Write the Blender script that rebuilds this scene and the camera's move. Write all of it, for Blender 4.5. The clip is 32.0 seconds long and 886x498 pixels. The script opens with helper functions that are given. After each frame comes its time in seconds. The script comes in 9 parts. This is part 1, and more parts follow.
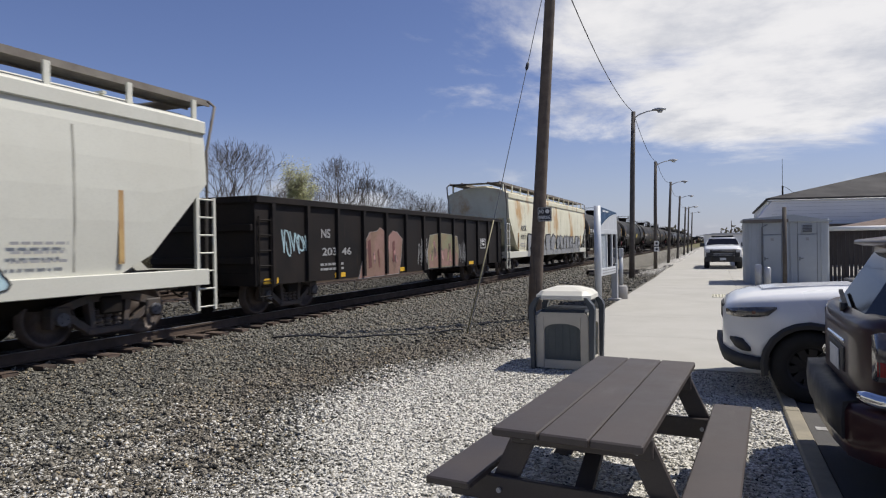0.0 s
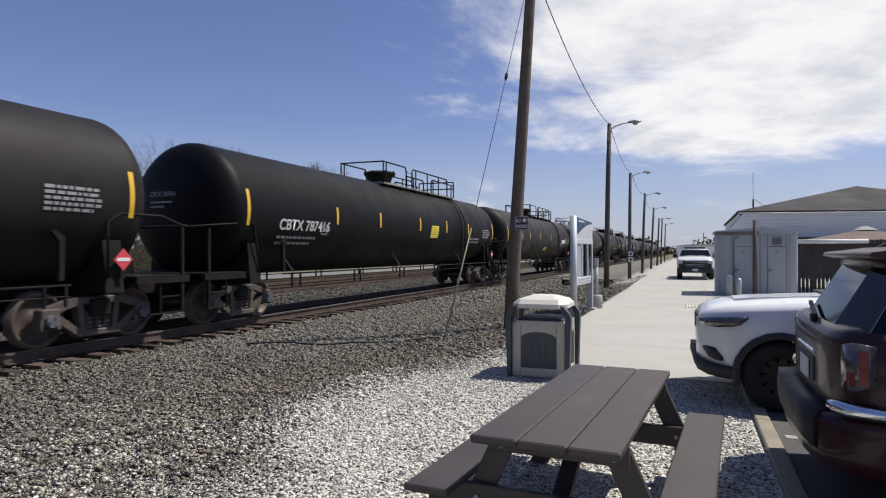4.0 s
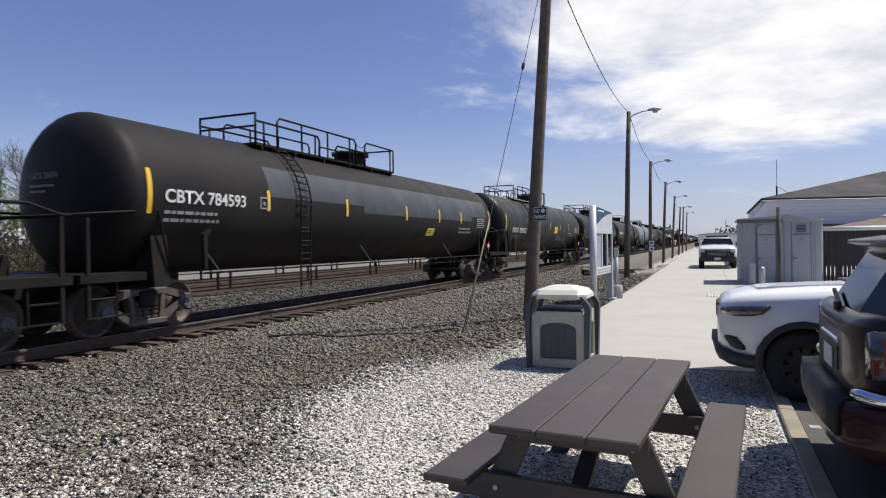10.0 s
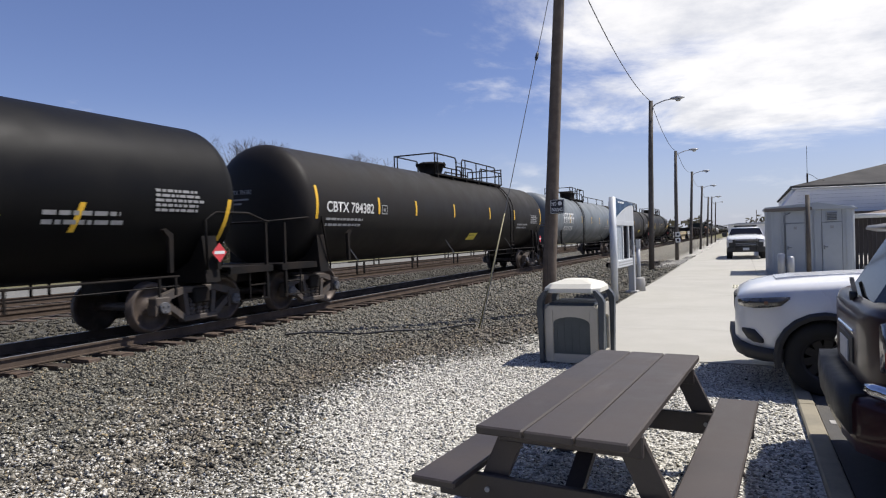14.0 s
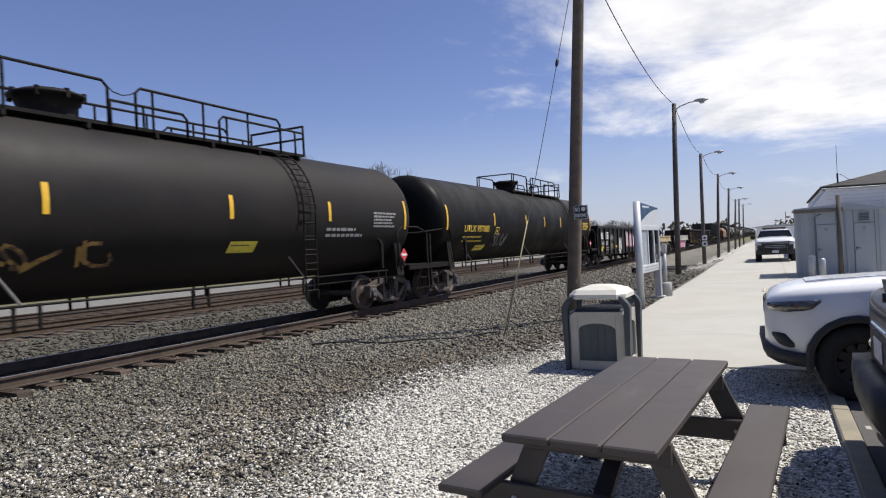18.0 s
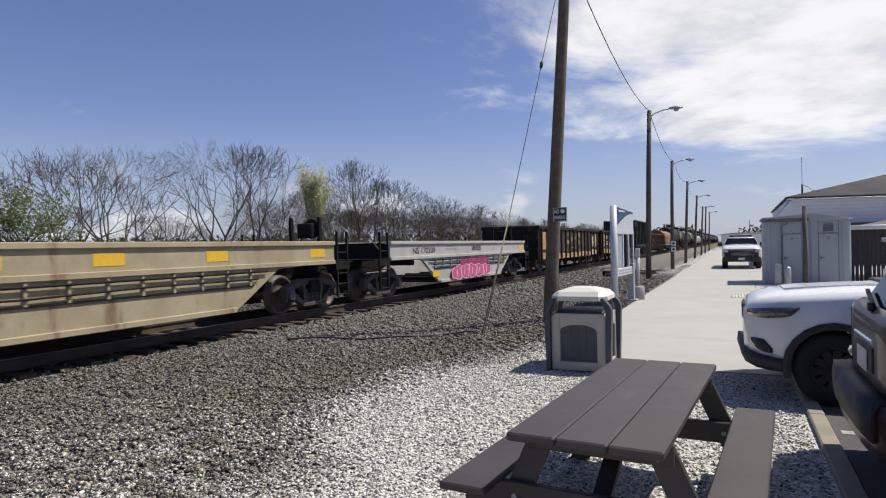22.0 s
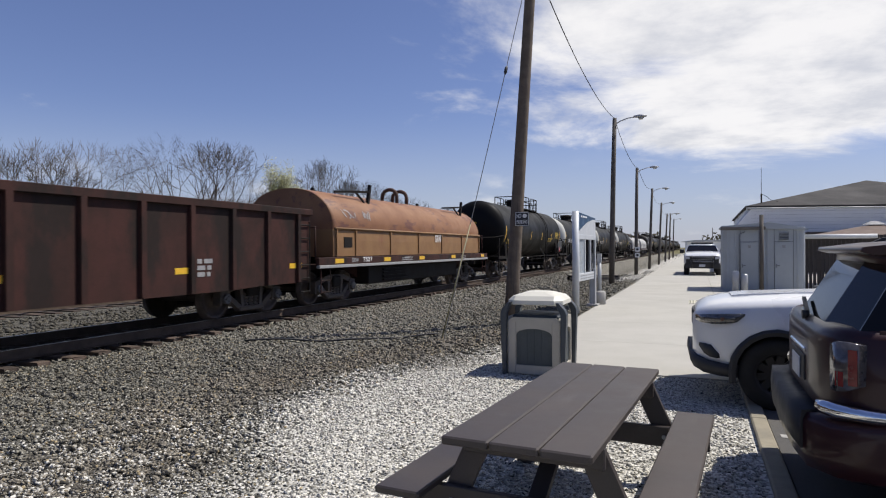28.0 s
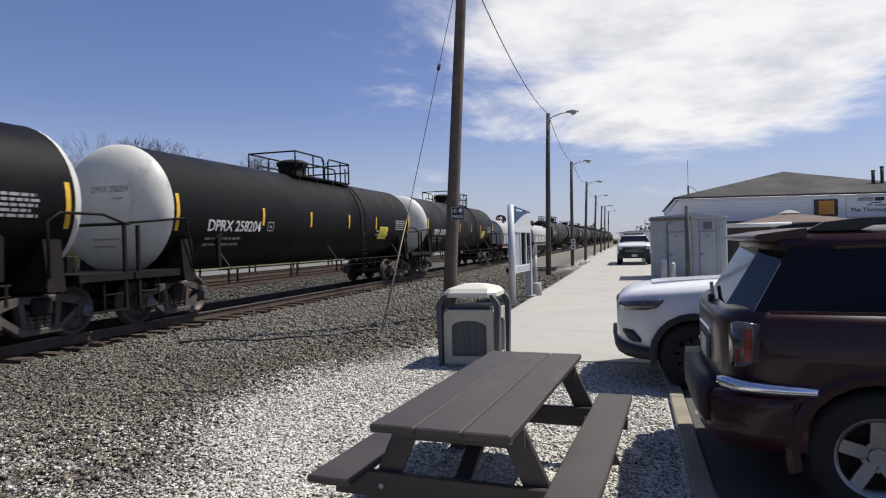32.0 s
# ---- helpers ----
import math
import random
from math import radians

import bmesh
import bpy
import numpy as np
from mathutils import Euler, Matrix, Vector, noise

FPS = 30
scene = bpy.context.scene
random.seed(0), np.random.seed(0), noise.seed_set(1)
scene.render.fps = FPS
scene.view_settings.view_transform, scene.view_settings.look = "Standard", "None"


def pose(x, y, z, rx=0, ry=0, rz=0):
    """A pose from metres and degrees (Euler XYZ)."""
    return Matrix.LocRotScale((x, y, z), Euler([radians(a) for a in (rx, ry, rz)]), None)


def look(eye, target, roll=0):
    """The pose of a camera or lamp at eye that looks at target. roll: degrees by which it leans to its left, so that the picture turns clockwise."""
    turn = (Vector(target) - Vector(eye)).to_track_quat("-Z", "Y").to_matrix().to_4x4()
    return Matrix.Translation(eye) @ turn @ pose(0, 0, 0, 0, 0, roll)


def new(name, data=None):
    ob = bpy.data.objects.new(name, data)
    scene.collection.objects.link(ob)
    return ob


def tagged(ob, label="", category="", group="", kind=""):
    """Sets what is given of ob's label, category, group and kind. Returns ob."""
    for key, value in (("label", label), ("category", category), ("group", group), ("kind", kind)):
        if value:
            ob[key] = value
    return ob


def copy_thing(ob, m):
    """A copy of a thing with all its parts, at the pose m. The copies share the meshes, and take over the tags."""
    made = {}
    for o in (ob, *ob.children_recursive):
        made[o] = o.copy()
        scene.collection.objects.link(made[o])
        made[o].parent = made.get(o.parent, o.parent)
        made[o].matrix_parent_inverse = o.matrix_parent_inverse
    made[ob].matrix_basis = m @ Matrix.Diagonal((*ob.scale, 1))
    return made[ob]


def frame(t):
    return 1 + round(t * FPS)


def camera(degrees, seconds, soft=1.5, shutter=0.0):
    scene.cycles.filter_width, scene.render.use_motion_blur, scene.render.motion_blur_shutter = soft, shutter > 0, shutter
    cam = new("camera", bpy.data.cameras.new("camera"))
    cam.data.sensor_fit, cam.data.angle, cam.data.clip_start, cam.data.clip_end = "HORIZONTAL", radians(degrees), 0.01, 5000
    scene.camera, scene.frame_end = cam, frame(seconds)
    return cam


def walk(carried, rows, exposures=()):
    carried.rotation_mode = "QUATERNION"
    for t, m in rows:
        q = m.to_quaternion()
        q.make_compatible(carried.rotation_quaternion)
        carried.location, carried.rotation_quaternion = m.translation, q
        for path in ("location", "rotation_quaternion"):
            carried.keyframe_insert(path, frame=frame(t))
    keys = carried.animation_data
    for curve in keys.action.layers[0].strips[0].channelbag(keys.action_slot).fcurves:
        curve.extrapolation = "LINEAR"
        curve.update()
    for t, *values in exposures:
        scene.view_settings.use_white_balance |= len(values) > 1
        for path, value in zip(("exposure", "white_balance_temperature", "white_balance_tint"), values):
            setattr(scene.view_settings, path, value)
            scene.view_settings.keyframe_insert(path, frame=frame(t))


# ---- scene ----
cam = camera(70.0, 32.0, soft=1.15, shutter=0.09)
PATH = [
    (0, (0.197, 0.08, 1.651), (-0.592, 1.917, 1.637), -0.9),
    (0.5, (0.184, 0.078, 1.645), (-0.587, 1.924, 1.643), -0.7),
    (1, (0.176, 0.067, 1.645), (-0.574, 1.921, 1.649), -0.9),
    (1.5, (0.177, 0.057, 1.648), (-0.558, 1.917, 1.653), -0.9),
    (2, (0.182, 0.067, 1.644), (-0.537, 1.933, 1.651), -0.8),
    (2.5, (0.183, 0.065, 1.644), (-0.526, 1.935, 1.652), -0.8),
    (4.5, (0.175, 0.064, 1.646), (-0.559, 1.924, 1.658), 0.3),
    (5, (0.174, 0.06, 1.643), (-0.652, 1.881, 1.654), -1.2),
    (5.5, (0.176, 0.082, 1.645), (-0.675, 1.892, 1.646), -0.7),
    (6, (0.171, 0.083, 1.641), (-0.674, 1.896, 1.638), -0.5),
    (6.5, (0.18, 0.065, 1.647), (-0.638, 1.89, 1.642), -1.0),
    (7, (0.181, 0.064, 1.645), (-0.6, 1.906, 1.638), -1.3),
    (7.5, (0.176, 0.068, 1.645), (-0.594, 1.914, 1.637), -1.3),
    (8, (0.174, 0.066, 1.646), (-0.59, 1.914, 1.636), -0.9),
    (8.5, (0.178, 0.07, 1.645), (-0.586, 1.918, 1.634), -0.4),
    (9, (0.181, 0.068, 1.646), (-0.581, 1.917, 1.635), -0.6),
    (9.5, (0.186, 0.071, 1.647), (-0.574, 1.92, 1.632), -1.5),
    (10, (0.192, 0.063, 1.646), (-0.584, 1.907, 1.63), -0.8),
    (10.5, (0.222, 0.084, 1.648), (-0.555, 1.926, 1.632), -2.0),
    (11, (0.294, 0.187, 1.651), (-0.491, 2.026, 1.634), -1.6),
    (11.5, (0.348, 0.241, 1.641), (-0.437, 2.081, 1.623), -2.1),
    (12, (0.341, 0.248, 1.638), (-0.435, 2.09, 1.61), -1.6),
    (12.5, (0.351, 0.238, 1.641), (-0.433, 2.078, 1.608), -2.0),
    (13, (0.347, 0.253, 1.639), (-0.46, 2.083, 1.601), -1.6),
    (13.5, (0.35, 0.26, 1.638), (-0.473, 2.083, 1.603), -2.0),
    (14, (0.34, 0.251, 1.635), (-0.511, 2.061, 1.607), -1.9),
    (14.5, (0.329, 0.235, 1.643), (-0.562, 2.026, 1.62), -2.0),
    (16.5, (0.35, 0.241, 1.642), (-0.598, 2.002, 1.636), -3.0),
    (17, (0.35, 0.241, 1.639), (-0.587, 2.008, 1.635), -3.0),
    (17.5, (0.35, 0.234, 1.641), (-0.574, 2.008, 1.639), -2.8),
    (18, (0.353, 0.238, 1.64), (-0.564, 2.015, 1.64), -2.9),
    (18.5, (0.349, 0.247, 1.643), (-0.564, 2.026, 1.644), -2.8),
    (19, (0.349, 0.255, 1.639), (-0.562, 2.036, 1.644), -2.9),
    (19.5, (0.342, 0.272, 1.637), (-0.568, 2.053, 1.641), -2.7),
    (20, (0.329, 0.257, 1.637), (-0.579, 2.04, 1.64), -2.3),
    (20.5, (0.269, 0.209, 1.646), (-0.604, 2.008, 1.647), -2.0),
    (21, (0.203, 0.173, 1.645), (-0.621, 1.996, 1.638), -2.0),
    (21.5, (0.187, 0.18, 1.644), (-0.628, 2.007, 1.635), -1.5),
    (22, (0.176, 0.159, 1.643), (-0.656, 1.977, 1.634), -1.2),
    (22.5, (0.17, 0.153, 1.64), (-0.679, 1.964, 1.632), -1.2),
    (23, (0.168, 0.131, 1.642), (-0.689, 1.938, 1.63), -1.1),
    (23.5, (0.169, 0.122, 1.642), (-0.683, 1.931, 1.628), -1.5),
    (24, (0.171, 0.122, 1.641), (-0.67, 1.936, 1.624), -1.4),
    (24.5, (0.175, 0.132, 1.64), (-0.655, 1.952, 1.623), -1.7),
    (26.5, (0.171, 0.126, 1.646), (-0.66, 1.945, 1.639), -1.2),
    (27, (0.174, 0.143, 1.642), (-0.664, 1.959, 1.639), -0.3),
    (27.5, (0.205, 0.14, 1.644), (-0.572, 1.983, 1.643), -0.4),
    (28, (0.314, 0.221, 1.644), (-0.43, 2.078, 1.642), -0.3),
    (28.5, (0.412, 0.292, 1.638), (-0.327, 2.151, 1.637), -0.7),
    (29, (0.442, 0.3, 1.639), (-0.285, 2.163, 1.637), -1.3),
    (29.5, (0.448, 0.287, 1.635), (-0.307, 2.139, 1.632), -1.5),
    (30, (0.48, 0.295, 1.627), (-0.257, 2.155, 1.627), -1.9),
    (30.5, (0.471, 0.255, 1.632), (-0.193, 2.141, 1.633), -0.3),
    (31, (0.451, 0.149, 1.637), (-0.147, 2.057, 1.622), -0.6),
    (31.5, (0.447, 0.143, 1.634), (-0.125, 2.059, 1.618), -0.9),
    (32, (0.443, 0.125, 1.64), (-0.127, 2.042, 1.62), -1.5),
]
walk(cam, [(t, look(e, g, r)) for t, e, g, r in PATH], exposures=[(s, e, 6680.0, 10.0) for s, e in ((0.0, -0.12), (2.5, -0.08), (5.0, 0.07), (9.0, 0.12), (14.0, 0.15), (20.0, 0.17), (22.0, 0.02), (23.5, -0.06), (27.0, 0.0), (29.0, -0.02), (32.0, 0.0))])

# ---------------------------------------------------------------- light
SUN = Vector((0.50, 0.33, 1.0)).normalized()
sun_ob = new("sun", bpy.data.lights.new("sun", "SUN"))
sun_ob.data.energy, sun_ob.data.angle, sun_ob.data.color = 5.0, radians(0.55), (1.0, 0.97, 0.93)
sun_ob.matrix_basis = look(SUN * 60, (0, 0, 0))
scene.view_settings.exposure = 0.0


def build_world():
    w = bpy.data.worlds.new("sky")
    scene.world = w
    w.use_nodes = True
    nt = w.node_tree
    nt.nodes.clear()
    N, L = nt.nodes.new, nt.links.new
    sky = N("ShaderNodeTexSky")
    sky.sky_type, sky.sun_disc = "NISHITA", False
    sky.sun_elevation = math.asin(SUN.z)
    sky.sun_rotation = math.atan2(SUN.x, SUN.y)
    sky.air_density, sky.dust_density, sky.ozone_density, sky.altitude = 1.0, 0.5, 1.6, 200.0
    tint = N("ShaderNodeMix")
    tint.data_type, tint.blend_type = "RGBA", "MULTIPLY"
    tint.inputs[0].default_value = 1.0
    L(sky.outputs[0], tint.inputs[6])
    tint.inputs[7].default_value = (0.97, 0.95, 1.25, 1)
    tc = N("ShaderNodeTexCoord")
    sep = N("ShaderNodeSeparateXYZ")
    L(tc.outputs["Generated"], sep.inputs[0])

    def mth(op, a, b=None, clamp=False):
        n = N("ShaderNodeMath")
        n.operation, n.use_clamp = op, clamp
        for k, v in enumerate((a, b)):
            if v is None:
                continue
            if isinstance(v, (int, float)):
                n.inputs[k].default_value = v
            else:
                L(v, n.inputs[k])
        return n.outputs[0]

    def ramp(v, a, b):
        n = N("ShaderNodeMapRange")
        n.interpolation_type = "SMOOTHSTEP"
        L(v, n.inputs[0])
        n.inputs[1].default_value, n.inputs[2].default_value = a, b
        return n.outputs[0]

    zz = mth("MAXIMUM", sep.outputs[2], 0.0)
    den = mth("ADD", zz, 0.12)
    px, py = mth("DIVIDE", sep.outputs[0], den), mth("DIVIDE", sep.outputs[1], den)
    comb = N("ShaderNodeCombineXYZ")
    L(px, comb.inputs[0]), L(py, comb.inputs[1])

    def noise_of(vec, scale, detail, rough, dist=0.0):
        n = N("ShaderNodeTexNoise")
        L(vec, n.inputs["Vector"])
        n.inputs["Scale"].default_value, n.inputs["Detail"].default_value = scale, detail
        n.inputs["Roughness"].default_value, n.inputs["Distortion"].default_value = rough, dist
        return n.outputs[0]

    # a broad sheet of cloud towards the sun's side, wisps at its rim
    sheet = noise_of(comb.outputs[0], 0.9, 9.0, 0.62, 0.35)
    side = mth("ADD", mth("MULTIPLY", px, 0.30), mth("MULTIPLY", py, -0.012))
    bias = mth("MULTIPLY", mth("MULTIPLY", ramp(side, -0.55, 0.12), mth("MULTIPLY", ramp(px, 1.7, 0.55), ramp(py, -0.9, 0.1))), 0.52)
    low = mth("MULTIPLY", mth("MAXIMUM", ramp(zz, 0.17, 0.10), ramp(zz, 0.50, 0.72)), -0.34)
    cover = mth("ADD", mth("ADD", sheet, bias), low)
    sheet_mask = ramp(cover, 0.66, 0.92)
    # small heaps low over the horizon
    stretch = N("ShaderNodeMapping")
    stretch.inputs["Scale"].default_value = (1, 1, 2.6)
    L(tc.outputs["Generated"], stretch.inputs[0])
    heap = noise_of(stretch.outputs[0], 5.5, 8.0, 0.55)
    band = mth("MULTIPLY", ramp(zz, 0.005, 0.03), ramp(zz, 0.15, 0.05))
    heap_mask = mth("MULTIPLY", ramp(mth("ADD", heap, mth("MULTIPLY", zz, -0.6)), 0.50, 0.61), band)
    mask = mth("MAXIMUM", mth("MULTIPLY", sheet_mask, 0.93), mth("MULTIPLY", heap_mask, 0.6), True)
    shade = noise_of(comb.outputs[0], 2.4, 6.0, 0.6)
    white = N("ShaderNodeMix")
    white.data_type = "RGBA"
    L(ramp(shade, 0.25, 0.62), white.inputs[0])
    white.inputs[6].default_value, white.inputs[7].default_value = (7.7, 8.0, 8.8, 1), (11.4, 11.4, 11.6, 1)
    haze = N("ShaderNodeMix")
    haze.data_type = "RGBA"
    L(mth("MULTIPLY", ramp(zz, 0.22, 0.0), 0.62), haze.inputs[0])
    L(tint.outputs[2], haze.inputs[6])
    haze.inputs[7].default_value = (5.2, 6.0, 7.7, 1)
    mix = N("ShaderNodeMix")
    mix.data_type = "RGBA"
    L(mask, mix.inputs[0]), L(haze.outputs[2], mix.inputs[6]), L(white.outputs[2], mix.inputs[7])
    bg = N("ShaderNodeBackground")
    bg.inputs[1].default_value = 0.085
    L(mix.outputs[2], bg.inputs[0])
    out = N("ShaderNodeOutputWorld")
    L(bg.outputs[0], out.inputs[0])


build_world()

# ---------------------------------------------------------------- materials
MATS = {}


def surf(name, base, other=None, rough=0.6, metal=0.0, scale=6.0, amount=0.5, fine=60.0, fine_amount=0.25, bump=0.15, bump_dist=0.004,
         stain=None, stain_at=0.6, stain_scale=(1.6, 1.6, 0.25), stain_soft=0.12, coat=0.0, per_object=0.0, per_island=0.0, spec=0.5, rough_var=0.12):
    """A painted or raw surface: two colours mixed by noise at two scales, stains that run down it, and fine relief."""
    if name in MATS:
        return MATS[name]
    m = bpy.data.materials.new(name)
    m.use_nodes = True
    nt = m.node_tree
    N, L = nt.nodes.new, nt.links.new
    b = nt.nodes["Principled BSDF"]
    tc = N("ShaderNodeTexCoord")
    oi = N("ShaderNodeObjectInfo")
    shift = N("ShaderNodeVectorMath")
    shift.operation = "MULTIPLY_ADD"
    L(oi.outputs["Random"], shift.inputs[0])
    shift.inputs[1].default_value = (37, 53, 71)
    L(tc.outputs["Object"], shift.inputs[2])
    vec = shift.outputs[0]

    def noise_of(sc, det, v=vec, rgh=0.6):
        n = N("ShaderNodeTexNoise")
        L(v, n.inputs["Vector"])
        n.inputs["Scale"].default_value, n.inputs["Detail"].default_value, n.inputs["Roughness"].default_value = sc, det, rgh
        return n.outputs[0]

    def mixc(f, a, c2):
        n = N("ShaderNodeMix")
        n.data_type = "RGBA"
        for k, v in ((0, f), (6, a), (7, c2)):
            if isinstance(v, (int, float)):
                n.inputs[k].default_value = v
            elif isinstance(v, tuple):
                n.inputs[k].default_value = (*v, 1)
            else:
                L(v, n.inputs[k])
        return n.outputs[2]

    def ramp(v, a, c2, lo=0.0, hi=1.0):
        n = N("ShaderNodeMapRange")
        n.interpolation_type = "SMOOTHSTEP"
        L(v, n.inputs[0])
        for k, x in enumerate((a, c2, lo, hi)):
            n.inputs[k + 1].default_value = x
        return n.outputs[0]

    other = other or tuple(c * 0.62 for c in base)
    big, small = noise_of(scale, 5), noise_of(fine, 4)
    col = mixc(ramp(big, 0.3, 0.72, 0, amount), base, other)
    col = mixc(ramp(small, 0.42, 0.75, 0, fine_amount), col, tuple(c * 0.5 for c in base))
    if stain:
        mp = N("ShaderNodeMapping")
        mp.inputs["Scale"].default_value = stain_scale
        L(vec, mp.inputs[0])
        st = noise_of(1.0, 7, mp.outputs[0], 0.65)
        col = mixc(ramp(st, stain_at, stain_at + stain_soft, 0, 0.9), col, stain)
    if per_object or per_island:
        hsv = N("ShaderNodeHueSaturation")
        L(col, hsv.inputs["Color"])
        src = oi.outputs["Random"] if per_object else N("ShaderNodeNewGeometry").outputs["Random Per Island"]
        amp = per_object or per_island
        L(ramp(src, 0, 1, 1 - amp, 1 + amp), hsv.inputs["Value"])
        col = hsv.outputs[0]
    L(col, b.inputs["Base Color"])
    L(ramp(big, 0.2, 0.8, max(0.03, rough - rough_var), min(1, rough + rough_var)), b.inputs["Roughness"])
    b.inputs["Metallic"].default_value = metal
    b.inputs["Coat Weight"].default_value = coat
    b.inputs["Coat Roughness"].default_value = 0.06
    b.inputs["Specular IOR Level"].default_value = spec
    if bump:
        bp = N("ShaderNodeBump")
        bp.inputs["Strength"].default_value, bp.inputs["Distance"].default_value = bump, bump_dist
        L(small, bp.inputs["Height"])
        L(bp.outputs[0], b.inputs["Normal"])
    MATS[name] = m
    return m


def glass_mat(name, tint=(0.02, 0.02, 0.025), rough=0.05):
    m = bpy.data.materials.new(name)
    m.use_nodes = True
    b = m.node_tree.nodes["Principled BSDF"]
    b.inputs["Base Color"].default_value = (*tint, 1)
    b.inputs["Roughness"].default_value = rough
    b.inputs["Specular IOR Level"].default_value = 0.6
    MATS[name] = m
    return m


STEEL = surf("dark_steel", (0.0116, 0.0110, 0.0106), (0.0248, 0.0191, 0.0158), 0.65, 0.0, 3.0, 0.8, 40, 0.3, spec=0.12)
CAST = surf("cast_steel", (0.070, 0.064, 0.060), (0.11, 0.085, 0.068), 0.6, 0.0, 5.0, 0.9, 50, 0.3, 0.3, spec=0.25)
WHEEL = surf("wheel_steel", (0.11, 0.085, 0.07), (0.05, 0.04, 0.035), 0.6, 0.3, 4.0, 0.8, 30, 0.3)
CAPGREY = surf("bearing_blue_grey", (0.115, 0.118, 0.13), (0.075, 0.072, 0.072), 0.6, 0.0, 9.0, 0.7)
RAILTOP = surf("rail_steel", (0.105, 0.078, 0.060), (0.060, 0.045, 0.035), 0.8, 0.0, 3.0, 0.8, spec=0.2)
RAILHEAD = surf("rail_head_polished", (0.42, 0.40, 0.38), (0.3, 0.28, 0.26), 0.35, 0.7, 3.0, 0.6)
TIE = surf("tie_timber", (0.055, 0.040, 0.031), (0.090, 0.060, 0.043), 0.9, 0, 7.0, 0.9, 60, 0.5, 0.5, 0.01, per_object=0.35)
YELLOW = surf("reflective_yellow", (0.78, 0.47, 0.035), (0.62, 0.36, 0.03), 0.45, 0, 12, 0.6)
YPLACARD = surf("placard_yellow", (0.80, 0.66, 0.08), (0.6, 0.48, 0.06), 0.6, 0, 12, 0.6)
WHITEPAINT = surf("stencil_white", (0.76, 0.76, 0.74), (0.55, 0.55, 0.53), 0.6, 0, 9, 0.5)
GREYPAINT = surf("stencil_grey", (0.33, 0.33, 0.325), (0.20, 0.20, 0.20), 0.7, 0, 9, 0.6)
FADED = surf("stencil_faded_white", (0.64, 0.64, 0.62), (0.46, 0.46, 0.44), 0.65, 0, 9, 0.6)
YELLOWLET = surf("stencil_yellow", (0.72, 0.50, 0.06), (0.5, 0.34, 0.04), 0.6, 0, 9, 0.5)
REDSIGN = surf("placard_red", (0.62, 0.06, 0.07), (0.5, 0.05, 0.05), 0.5, 0, 9, 0.3)
BLACKLET = surf("stencil_black", (0.03, 0.03, 0.035), None, 0.6)
TANKBLK = surf("tank_black", (0.0048, 0.0048, 0.0051), (0.0078, 0.0075, 0.0072), 0.5, 0, 0.9, 0.8, 40, 0.2, 0.06, stain=(0.0180, 0.0143, 0.0121), stain_at=0.68, stain_scale=(0.9, 0.9, 0.12), per_object=0.0, spec=0.13)
TANKBRN = surf("tank_black_dusty", (0.0155, 0.0140, 0.0130), (0.0245, 0.0212, 0.0188), 0.55, 0, 0.8, 0.8, 40, 0.25, 0.06, stain=(0.0394, 0.0304, 0.0251), stain_at=0.66, stain_scale=(0.8, 0.8, 0.14), spec=0.16)
TANKGRN = surf("tank_black_green", (0.0099, 0.0123, 0.0116), (0.0165, 0.0186, 0.0174), 0.48, 0, 0.9, 0.8, 40, 0.2, 0.05, spec=0.2)
TANKRUST = surf("tank_black_rusted", (0.0044, 0.0043, 0.0043), (0.0074, 0.0066, 0.0061), 0.52, 0, 0.9, 0.8, 40, 0.2, 0.06, stain=(0.0388, 0.0217, 0.0137), stain_at=0.665, stain_scale=(0.9, 0.35, 0.9), stain_soft=0.08, spec=0.12)
TANKGREY = surf("tank_grey", (0.1423, 0.1634, 0.1792), (0.1054, 0.1212, 0.1318), 0.5, 0, 0.9, 0.8, 40, 0.2, 0.06, stain=(0.0632, 0.0580, 0.0527), stain_at=0.62, stain_scale=(1.412, 1.412, 0.176), spec=0.3)
PATCHGREY = surf("paint_patch_grey", (0.0630, 0.0690, 0.0780), (0.0480, 0.0510, 0.0570), 0.5, 0, 1.2, 0.7, spec=0.25)
TANKWHITE = surf("tank_white_end", (0.60, 0.595, 0.54), (0.50, 0.49, 0.44), 0.55, 0, 1.2, 0.7, 40, 0.2, 0.06, stain=(0.15, 0.12, 0.095), stain_at=0.56, stain_scale=(1.3, 1.3, 0.5), stain_soft=0.2, spec=0.3)
HOPWHITE = surf("hopper_grey_white", (0.61, 0.605, 0.52), (0.54, 0.53, 0.45), 0.55, 0, 0.7, 0.7, 30, 0.15, 0.05, stain=(0.2970, 0.2610, 0.1980), stain_at=0.63, stain_scale=(0.8, 2.2, 0.10), stain_soft=0.2)
HOPRUST = surf("hopper_white_rust", (0.707, 0.684, 0.525), (0.593, 0.559, 0.410), 0.6, 0, 0.8, 0.8, 30, 0.2, 0.06, stain=(0.44, 0.25, 0.085), stain_at=0.505, stain_scale=(0.5, 0.9, 0.42), stain_soft=0.18)
GONBLK = surf("gondola_black", (0.0158, 0.0145, 0.0140), (0.0290, 0.0240, 0.0215), 0.62, 0, 1.1, 0.9, 40, 0.3, 0.1, stain=(0.0497, 0.0352, 0.0269), stain_at=0.64, stain_scale=(2.667, 2.667, 0.5), spec=0.12)
